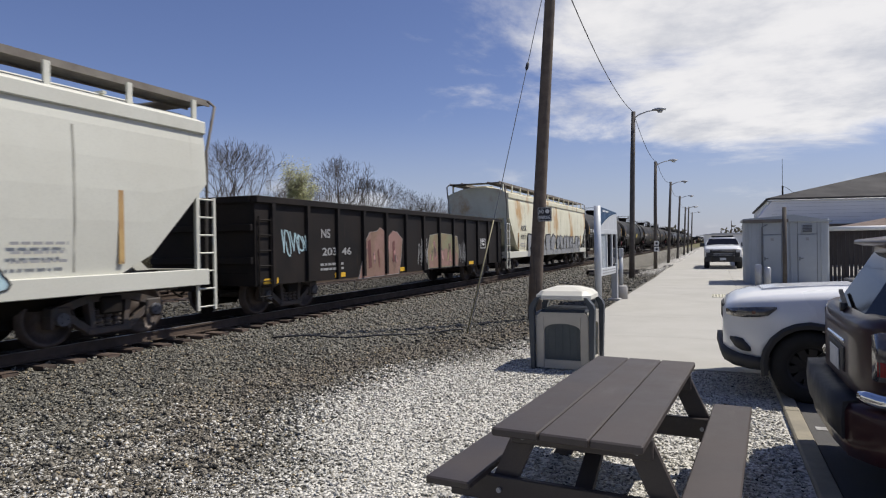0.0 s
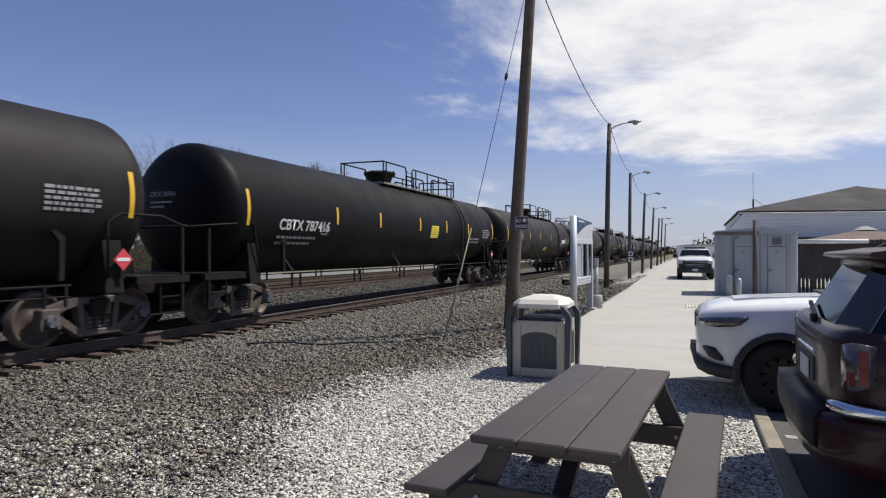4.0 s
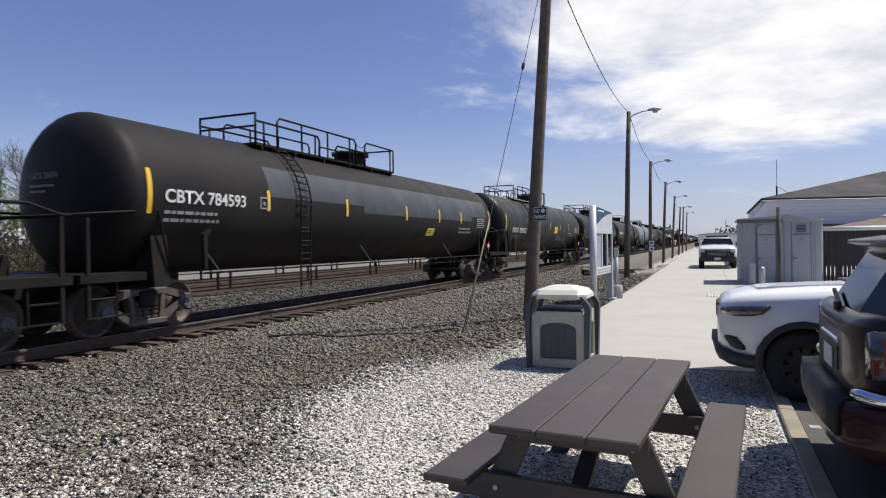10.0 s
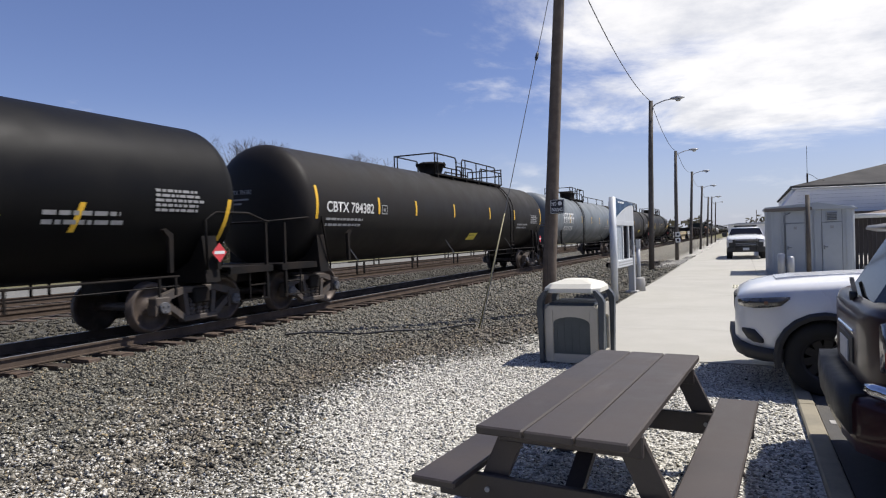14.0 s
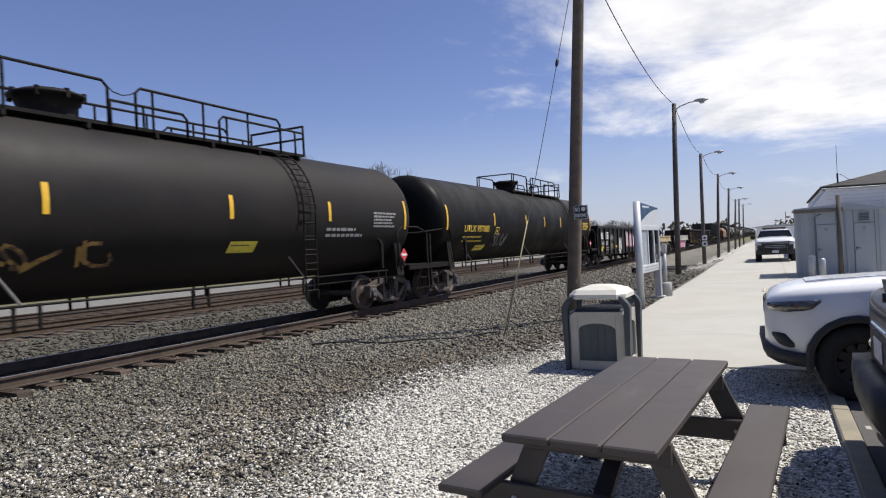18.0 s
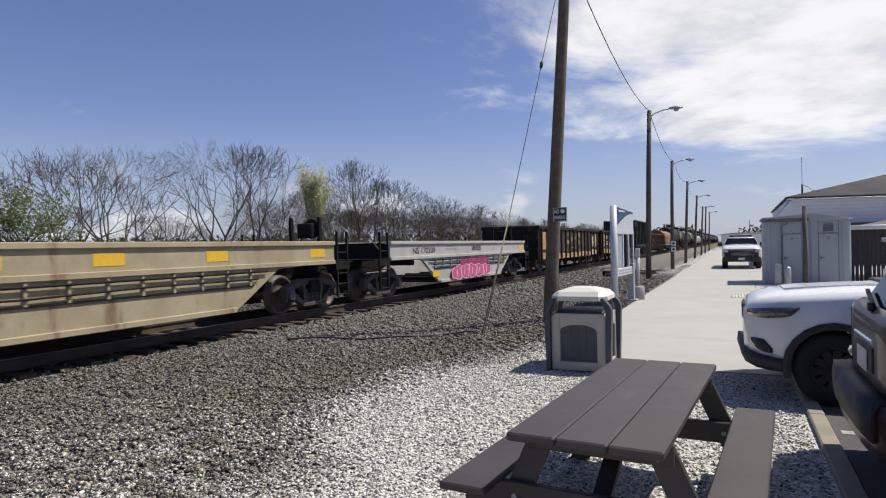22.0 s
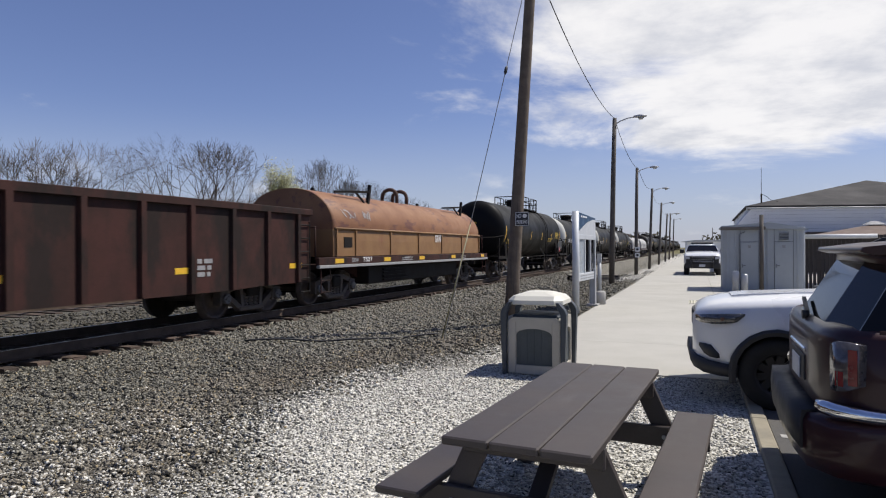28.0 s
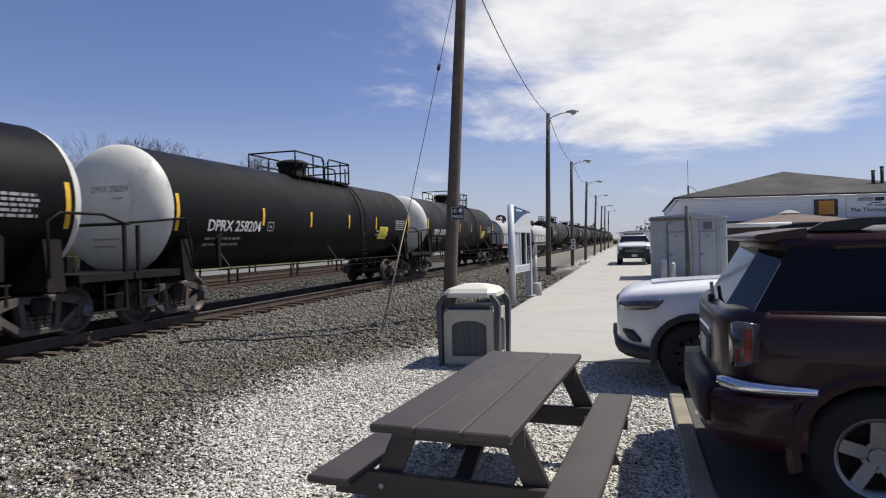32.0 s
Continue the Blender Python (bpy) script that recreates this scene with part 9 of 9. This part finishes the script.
def kiosk():
    k = base("information_kiosk", (-2.50, 16.2, 0.0), -2.9, "light grey information kiosk with a blue curved header", "kiosk")
    def post(y, h, r):
        bm = bmesh.new()
        tube(bm, [(0, y, -0.05), (0, y, h)], r, 14)
        part("post", bm, LIGHTMETAL, k)
    post(0.0, 2.56, 0.085)
    bm = bmesh.new()
    box(bm, -0.08, 0.08, 2.02, 2.2, 0.0, 1.05, 0.01)
    part("post", bm, GALV, k)
    bm = bmesh.new()
    box(bm, -0.16, 0.16, 1.95, 2.28, -0.05, 0.07, 0.015)
    part("footing", bm, FOOTING, k)
    bm = bmesh.new()
    box(bm, -0.05, 0.05, 0.08, 2.3, 0.78, 0.98, 0.01)
    part("bottom_panel", bm, LIGHTMETAL, k)
    bm = bmesh.new()
    for y0, y1 in ((0.10, 0.20), (0.86, 0.94), (1.56, 1.64), (2.22, 2.30)):
        box(bm, -0.05, 0.05, y0, y1, 0.98, 1.90, 0.006)
    box(bm, -0.05, 0.05, 0.10, 2.3, 1.86, 1.98, 0.006)
    part("window_frame", bm, LIGHTMETAL, k)
    for n, (y0, y1) in enumerate(((0.2, 0.86), (0.94, 1.56), (1.64, 2.22))):
        bm = bmesh.new()
        box(bm, -0.02, 0.02, y0, y1, 0.98, 1.86)
        pane = part("notice_case", bm, (surf("case_paper", (0.42, 0.45, 0.47), (0.25, 0.3, 0.34), 0.3, 0, 3, 0.9), CARGLASS, CARGLASS)[n], k, "glazed notice case")
    bm = bmesh.new()
    n = 10
    arc = [(0.10 + 2.2 * i / n, 2.02 + 0.40 * math.sin(math.pi / 2 * i / n)) for i in range(n + 1)]
    prism(bm, [(0.10, 1.98), (2.30, 1.98)] + arc[::-1], "x", -0.04, 0.04)
    part("header_grey", bm, LIGHTMETAL, k)
    bm = bmesh.new()
    prism(bm, [(y, z + 0.012) for y, z in arc] + [(2.30, 2.47), (0.10, 2.55)], "x", -0.035, 0.035)
    h = part("header_blue", bm, SIGNBLUE, k, "dark blue header panel")
    bm = bmesh.new()
    for y0, y1 in ((0.45, 0.60), (0.64, 0.80), (0.84, 1.0), (1.04, 1.16)):
        box(bm, 0.036, 0.040, y0, y1, 2.43, 2.475)
    part("header_bars", bm, WHITEPAINT, h)
    bm = bmesh.new()
    for r in range(2):
        for c in range(6):
            box(bm, 0.051, 0.054, 0.35 + 0.28 * c, 0.55 + 0.28 * c, 0.83 + 0.07 * r, 0.86 + 0.07 * r)
    part("panel_bars", bm, GREYPAINT, k)
    # slim post with a concrete collar beside it
    p = base("lamp_bollard", (-2.27, 18.72, 0), 0, "slim grey post on a round concrete footing", "post")
    bm = bmesh.new()
    tube(bm, [(0, 0, 0.3), (0, 0, 1.22)], 0.055, 10), box(bm, -0.06, 0.06, -0.05, 0.05, 1.22, 1.47, 0.012)
    part("shaft", bm, GALV, p)
    bm = bmesh.new()
    loft(bm, [[(q * math.cos(a), q * math.sin(a), z) for a in (2 * math.pi * i / 16 for i in range(16))] for q, z in ((0.17, -0.05), (0.17, 0.36), (0.14, 0.40), (0.03, 0.41))])
    part("footing", bm, FOOTING, p)


def yard_bits():
    # rail cart and stacked rails beyond the kiosk
    c = base("push_trolley", (-4.8, 34.4, ground_z(-4.8, 34.4)), 20, "low dark steel trolley lying on the ballast", "trolley")
    bm = bmesh.new()
    box(bm, -1.3, 1.3, -0.45, 0.45, 0.30, 0.36, 0.01)
    part("deck", bm, GREYWALK, c)
    for x in (-1.15, 1.15):
        for y in (-0.4, 0.4):
            bm = bmesh.new()
            disc(bm, (x, y, 0.15), "y", 0.15, 0.09, 14)
            part("wheel", bm, STEEL, c)
    bm = bmesh.new()
    beam(bm, (-1.3, -0.47, 0.18), (1.3, -0.47, 0.18), 0.05, 0.12)
    part("side_bar", bm, GREYWALK, c)
    # a dark cable lying across the ballast
    bm = bmesh.new()
    pts = []
    for k in range(24):
        u = k / 23
        x = -7.6 + 3.4 * u + 0.12 * math.sin(5 * u)
        y = 9.9 + 1.55 * u + 0.10 * math.sin(9 * u)
        pts.append((x, y, ground_z(x, y) + 0.045 + 0.02 * math.sin(14 * u)))
    tube(bm, pts, 0.018, 6)
    tagged(part("cable", bm, WIRE), "dark cable lying slack across the ballast", "cable")
    # tactile pad on the walk near the shed
    t = base("tactile_pad", (0.45, 20.2, 0.022), 0, "pale tactile paving pad on the walk", "tactile paving")
    bm = bmesh.new()
    box(bm, -0.35, 0.40, -0.5, 0.5, 0.0, 0.012, 0.003)
    part("plate", bm, surf("pad_cream", (0.62, 0.59, 0.46), None, 0.7), t)
    bm = bmesh.new()
    for i in range(9):
        for j in range(12):
            disc(bm, (-0.31 + 0.083 * i, -0.46 + 0.083 * j, 0.016), "z", 0.022, 0.010, 6)
    tagged(part("studs", bm, MATS["pad_cream"], t), kind="stuff")
    # small signs on the second lamp pole
    s = base("pole_sign", (-3.30, 43.66, 0), 0, "two small white signs on the lamp pole", "sign")
    for z, h in ((1.36, 0.30), (0.98, 0.30)):
        bm = bmesh.new()
        box(bm, -0.15, 0.15, -0.02, 0.0, z, z + h, 0.005)
        pl = part("plate", bm, WHITEPAINT, s)
        bm = bmesh.new()
        disc(bm, (0, -0.024, z + h / 2), "y", 0.08, 0.006, 14)
        part("symbol", bm, BLACKLET, pl)


shed()
canopy()
depot()
kiosk()
yard_bits()

# ---------------------------------------------------------------- trees beyond the tracks
BARK = surf("bark_grey_brown", (0.085, 0.070, 0.058), (0.055, 0.045, 0.038), 0.95, 0, 4, 0.8, 30, 0.3, 0.0)
TWIG = surf("twig_brown", (0.088, 0.073, 0.060), (0.12, 0.10, 0.082), 0.95, 0, 3, 0.8, 30, 0.2, 0.0)


def leaf_material(name, base_col, other):
    """Thin leaves that let some light through."""
    m = surf(name, base_col, other, 0.8, 0, 2, 0.9, 30, 0.2, 0.0, per_island=0.35)
    nt = m.node_tree
    b, out = nt.nodes["Principled BSDF"], nt.nodes["Material Output"]
    tr, mx = nt.nodes.new("ShaderNodeBsdfTranslucent"), nt.nodes.new("ShaderNodeMixShader")
    nt.links.new(b.inputs["Base Color"].links[0].from_socket, tr.inputs[0])
    mx.inputs[0].default_value = 0.5
    nt.links.new(b.outputs[0], mx.inputs[1]), nt.links.new(tr.outputs[0], mx.inputs[2]), nt.links.new(mx.outputs[0], out.inputs[0])
    return m


BUDS = leaf_material("spring_buds", (0.62, 0.62, 0.38), (0.54, 0.54, 0.31))
GREENLEAF = leaf_material("young_leaves", (0.13, 0.18, 0.045), (0.18, 0.22, 0.07))
BRUSH = leaf_material("brush_brown_green", (0.075, 0.070, 0.042), (0.10, 0.085, 0.056))


class Pile:
    """Vertices and faces gathered as plain lists."""
    def __init__(self):
        self.v, self.f = [], []

    def limb(self, p, q, r0, r1, n):
        d = (q - p).normalized()
        u = d.cross(Vector((0.3, 0.9, 0.2))).normalized()
        w = d.cross(u)
        i = len(self.v)
        for o, r in ((p, r0), (q, r1)):
            for k in range(n):
                a = 2 * math.pi * k / n
                self.v.append(o + r * (u * math.cos(a) + w * math.sin(a)))
        for k in range(n):
            self.f.append((i + k, i + (k + 1) % n, i + n + (k + 1) % n, i + n + k))

    def twig(self, p, q, r):
        d = (q - p).normalized()
        u = d.cross(Vector((0.8, 0.2, 0.1))).normalized() * r
        i = len(self.v)
        self.v += [p - u, p + u, q + u * 0.5, q - u * 0.5]
        self.f.append((i, i + 1, i + 2, i + 3))

    def leaf(self, p, s, rnd):
        a = Vector((rnd.uniform(-1, 1), rnd.uniform(-1, 1), rnd.uniform(-1, 1))).normalized()
        b = a.orthogonal().normalized()
        i = len(self.v)
        self.v += [p - a * s, p + b * s * 0.6, p + a * s, p - b * s * 0.6]
        self.f.append((i, i + 1, i + 2, i + 3))

    def mesh(self, name, mat):
        me = bpy.data.meshes.new(name)
        me.from_pydata(self.v, [], self.f)
        me.materials.append(mat)
        return me


def grow(height, seed, spread=0.55, trunks=1, leaf=None, leaf_n=0, upright=0.25, depth=5):
    rnd = random.Random(seed)
    wood, twigs, leaves = Pile(), Pile(), Pile()

    def branch(p, d, length, r, level):
        steps = 3 if level < 3 else 2
        for k in range(steps):
            d = (d + Vector((rnd.uniform(-1, 1), rnd.uniform(-1, 1), rnd.uniform(-0.5, 0.7))) * (0.08 + 0.025 * level) + Vector((0, 0, upright * (0.10 if level < 2 else 0.22)))).normalized()
            q = p + d * (length / steps)
            r2 = r * (0.84 if level < 2 else 0.75)
            if level < 3:
                wood.limb(p, q, r, r2, 6 if level < 2 else 4)
            else:
                twigs.twig(p, q, max(r, 0.014))
            p, r = q, r2
            if level >= 1 and level < depth and rnd.random() < (0.7 if level > 1 else 0.2):
                side = d.orthogonal().normalized()
                side.rotate(Matrix.Rotation(rnd.uniform(0, 6.28), 3, d))
                branch(p, (d * (1 - spread * 0.55) + side * spread).normalized(), length * rnd.uniform(0.50, 0.74), r * 0.60, level + 1)
        if level < depth:
            n = (rnd.choice((3, 4)) if trunks == 1 else 3) if level == 0 else rnd.choice((2, 3)) if level < 3 else 2
            fan = spread * (1.2 if level < 2 else 0.95)
            start = rnd.uniform(0, 6.28)
            for k in range(n):
                side = d.orthogonal().normalized()
                side.rotate(Matrix.Rotation(start + 6.28 * k / n + rnd.uniform(-.4, .4), 3, d))
                branch(p, (d * (1 - fan * 0.4) + side * fan * rnd.uniform(0.6, 1.1)).normalized(), length * rnd.uniform(0.62, 0.88), r * 0.68, level + 1)
        if leaf and level >= depth - 1:
            for k in range(leaf_n):
                leaves.leaf(p + Vector((rnd.uniform(-.5, .5), rnd.uniform(-.5, .5), rnd.uniform(-.5, .5))) * 0.8, rnd.uniform(0.05, 0.10), rnd)

    for t in range(trunks):
        lean = Vector((rnd.uniform(-.18, .18), rnd.uniform(-.18, .18), 1)).normalized() if trunks > 1 else Vector((rnd.uniform(-.05, .05), rnd.uniform(-.05, .05), 1))
        branch(Vector((rnd.uniform(-.4, .4) * (trunks - 1), rnd.uniform(-.4, .4) * (trunks - 1), -0.3)), lean, height * 0.24, height * 0.014 + 0.02, 0)
    return wood, twigs, leaves


def vase(height, seed, stems=5, lean=46, forks=5, bole=0.10, fork_angle=29, lift=0.11):
    """A bare tree: stems that fan out low, fork again and again and end in one domed crown of upturned twigs."""
    rnd = random.Random(seed)
    wood, twigs = Pile(), Pile()
    share = (0.32, 0.25, 0.20, 0.16, 0.13, 0.10)

    def turned(d, angle, about):
        side = d.orthogonal().normalized()
        side.rotate(Matrix.Rotation(about, 3, d))
        return (d * math.cos(radians(angle)) + side * math.sin(radians(angle))).normalized()

    def spray(p, d, n, size):
        for k in range(n):
            e = turned(d, rnd.uniform(25, 50), rnd.uniform(0, 6.28))
            q = p + e * size * rnd.uniform(0.5, 0.9)
            e = (e + Vector((0, 0, 0.45))).normalized()
            twigs.twig(p, q, 0.018)
            twigs.twig(q, q + e * size * rnd.uniform(0.4, 0.8), 0.015)

    def run(p, d, r, level):
        size = height * share[level] * rnd.uniform(0.82, 1.18)
        for k in range(3):
            d = (d + Vector((rnd.uniform(-.09, .09), rnd.uniform(-.09, .09), lift * 0.5))).normalized()
            q = p + d * size / 3
            if level < 4:
                wood.limb(p, q, r, r * 0.90, 6 if level < 2 else 4)
            else:
                twigs.twig(p, q, max(r, 0.022))
            if level >= 2 and rnd.random() < 0.5:
                spray(q, d, 1, height * 0.06)
            p, r = q, r * 0.90
        if level < forks:
            about = rnd.uniform(0, 6.28)
            n = 3 if rnd.random() < 0.22 else 2
            for k in range(n):
                run(p, turned(d, fork_angle * rnd.uniform(0.5, 1.25), about + 6.28 * k / n + rnd.uniform(-.5, .5)), r * 0.82, level + 1)
        else:
            spray(p, d, 2, height * 0.055)

    r = height * 0.0125
    wood.limb(Vector((0, 0, -0.3)), Vector((0, 0, height * bole)), r * 1.9, r * 1.5, 8)
    for k in range(stems):
        tilt = lean * math.sqrt((k + 0.35) / stems)
        run(Vector((0, 0, height * bole * rnd.uniform(0.3, 1.0))), turned(Vector((0, 0, 1)), tilt * rnd.uniform(0.85, 1.1), 2.4 * k + rnd.uniform(-.4, .4)), r * rnd.uniform(0.85, 1.1), 0)
    return wood, twigs, Pile()


def make_tree(name, seed, height, label, **kw):
    wood, twigs, leaves = grow(height, seed, **kw) if "upright" in kw else vase(height, seed, **kw)
    top = max(v.z for v in twigs.v)
    s = height / top
    for pile in (wood, twigs, leaves):
        pile.v = [v * s for v in pile.v]
    t = base(name, (0, 0, 0), 0, label, "tree")
    put("trunk", wood.mesh("trunk", BARK), t)
    put("crown", twigs.mesh("crown", TWIG), t, label="bare twigs")
    if leaves.f:
        put("leaves", leaves.mesh("leaves", kw["leaf"]), t)
    return t


def tree_line():
    rnd = random.Random(77)
    forms = ((3, 3, 46, 5, 0.12), (8, 4, 56, 5, 0.05), (15, 3, 42, 5, 0.16), (21, 4, 54, 5, 0.06), (27, 2, 16, 5, 0.30))
    bare = [make_tree("bare_tree", s, 12.0, "bare grey-brown tree in early spring", stems=n, lean=l, forks=f, bole=b) for s, n, l, f, b in forms]
    poplar = make_tree("budding_tree", 31, 11.0, "slender tree hazed with yellow-green buds", spread=0.27, upright=1.5, leaf=BUDS, leaf_n=2, depth=6)
    green = make_tree("leafing_tree", 41, 8.0, "small tree with young green leaves", spread=0.6, upright=0.3, leaf=GREENLEAF, leaf_n=8, depth=4, trunks=2)
    for t in bare:
        t["group"] = "tree line beyond the tracks"
    used = set()

    def place(t, x, y, h, ref):
        s = h / ref
        m = pose(x, y, ground_z(x, y), 0, 0, rnd.uniform(0, 360))
        if t not in used:
            used.add(t)
            o = t
            o.matrix_basis = m
        else:
            o = copy_thing(t, m)
        o.scale = (s, s, s)
        return o

    # heads of the line that stand out, then the rest of the row
    heads = ((0, 27.0, 9.5), (1, 35.5, 10.8), (3, 42.0, 11.9), (2, 47.0, 10.0), (3, 54.8, 14.0), (0, 60.5, 14.4), (2, 65.0, 11.0),
             (2, 73.5, 11.6), (1, 77.5, 11.4), (4, 84.5, 15.6), (4, 89.5, 13.2), (0, 94.0, 13.0), (1, 100.0, 12.2), (4, 106.0, 12.2), (2, 113.0, 11.6), (1, 121.0, 11.2), (4, 130.0, 10.9), (2, 141.0, 10.3), (1, 155.0, 9.8), (4, 170.0, 9.4))
    for k, y, h in heads:
        place(bare[k], -52.0 + rnd.uniform(-1.2, 1.2), y, h * 1.05, 12.0)
    place(poplar, -49.5, 67.6, 13.4, 11.0), place(green, -50.5, 32.0, 7.6, 8.0), place(green, -53.5, 28.0, 8.0, 8.0)
    for x, y, step in ((-56.5, 16.0, 7.0), (-62.0, 70.0, 6.0), (-68.0, 12.0, 9.0)):
        while y < 330:
            far = min(1.0, max(0.0, (y - 90) / 120))
            thick = y > 72
            place(bare[rnd.choice((1, 2, 2, 4))], x + rnd.uniform(-2.5, 2.5), y, rnd.uniform(8.0, 11.0) if thick else rnd.uniform(5.0, 7.0), 12.0)
            y += rnd.uniform(0.7, 1.2) * step * (0.62 if thick else 1.0) * (1 + 1.2 * far)


def brush_strip():
    """Low brush and saplings along the foot of the trees: many stems and small leaves."""
    rnd = random.Random(9)
    p = Pile()
    y = 5.0
    while y < 300:
        far = 1 + max(0, y - 60) / 60
        for k in range(9):
            x, yy = -46.5 - 14 * rnd.random(), y + rnd.uniform(-1, 1) * far
            h = rnd.uniform(1.8, 4.8) * rnd.uniform(0.7, 1.0)
            o = Vector((x, yy, ground_z(x, yy) - 0.1))
            top = o + Vector((rnd.uniform(-.5, .5), rnd.uniform(-.5, .5), h))
            p.limb(o, top, 0.018 * far, 0.007 * far, 3)
            for j in range(4):
                a = o + (top - o) * rnd.uniform(0.25, 0.9)
                p.twig(a, a + Vector((rnd.uniform(-.7, .7), rnd.uniform(-.7, .7), rnd.uniform(0.2, 0.9))), 0.010 * far)
            for j in range(58):
                u = rnd.uniform(0.0, 1.0) ** 1.3
                c = o + (top - o) * u + Vector((rnd.uniform(-.7, .7), rnd.uniform(-.7, .7), rnd.uniform(-.25, .35)))
                p.leaf(c, rnd.uniform(0.055, 0.115) * far ** 0.7, rnd)
        y += 0.62 * far
    tagged(put("undergrowth", p.mesh("undergrowth", BRUSH)), "brown and green undergrowth along the trees", "undergrowth", kind="stuff")


def far_woods():
    """Low wooded horizon, well behind everything."""
    rnd = random.Random(5)
    p = Pile()
    for k in range(9000):
        a = rnd.uniform(-1.35, 0.75)
        d = rnd.uniform(330, 520)
        h = rnd.uniform(0, 1) ** 1.6 * (9.0 if a < 0.15 else 7.0)
        c = Vector((d * math.sin(a), d * math.cos(a), h))
        if -18 < c.x < 4:
            continue
        p.leaf(c, rnd.uniform(0.9, 2.2), rnd)
    tagged(put("far_woods", p.mesh("far_woods", BRUSH)), "far grey-brown woods on the horizon", "woods", kind="stuff")
    # far sheds, poles and a roof down the line
    b = base("far_shed", (8.0, 150.0, 0), 0, "far pale low building beyond the truck", "building")
    bm = bmesh.new()
    box(bm, -10, 4, 0, 12, 0, 2.9)
    part("wall", bm, WALLWHITE, b)
    bm = bmesh.new()
    prism(bm, [(-11, 2.8), (5, 2.8), (4, 3.2), (-8, 3.2)], "y", -0.5, 12.5)
    part("roof", bm, GALV, b)
    for k in range(4):
        x, y = rnd.uniform(-2, 14), rnd.uniform(110, 210)
        bm = bmesh.new()
        tube(bm, [(x, y, -0.1), (x, y, rnd.uniform(5, 7))], 0.09, 6)
        tagged(part("far_pole", bm, POLEGREY), "far timber utility pole", "utility pole", "far poles")


tree_line()
brush_strip()
far_woods()

# ---------------------------------------------------------------- loose stones
stones("gravel_white", -4.7, 0.74, 1.9, 9.4, 1000, 0.008, 0.0145, 1, "white and grey crushed stone by the table", lambda x, y: (x < -2.31) | (y < 8.66))
stones("gravel_near", -8.9, -3.2, 2.2, 9.5, 480, 0.014, 0.032, 2, "brown-grey ballast stones")
stones("gravel_mid", -8.9, -2.35, 9.5, 21.0, 210, 0.018, 0.037, 3, "brown-grey ballast stones")
stones("gravel_far", -8.8, -2.4, 21.0, 46.0, 45, 0.03, 0.06, 4, "brown-grey ballast stones, further off")
stones("gravel_between", -15.9, -11.7, 4.0, 40.0, 55, 0.03, 0.055, 5, "ballast stones between the tracks")
stones("gravel_track", -11.5, -8.9, 3.0, 34.0, 60, 0.022, 0.042, 6, "ballast stones among the ties")

motions()
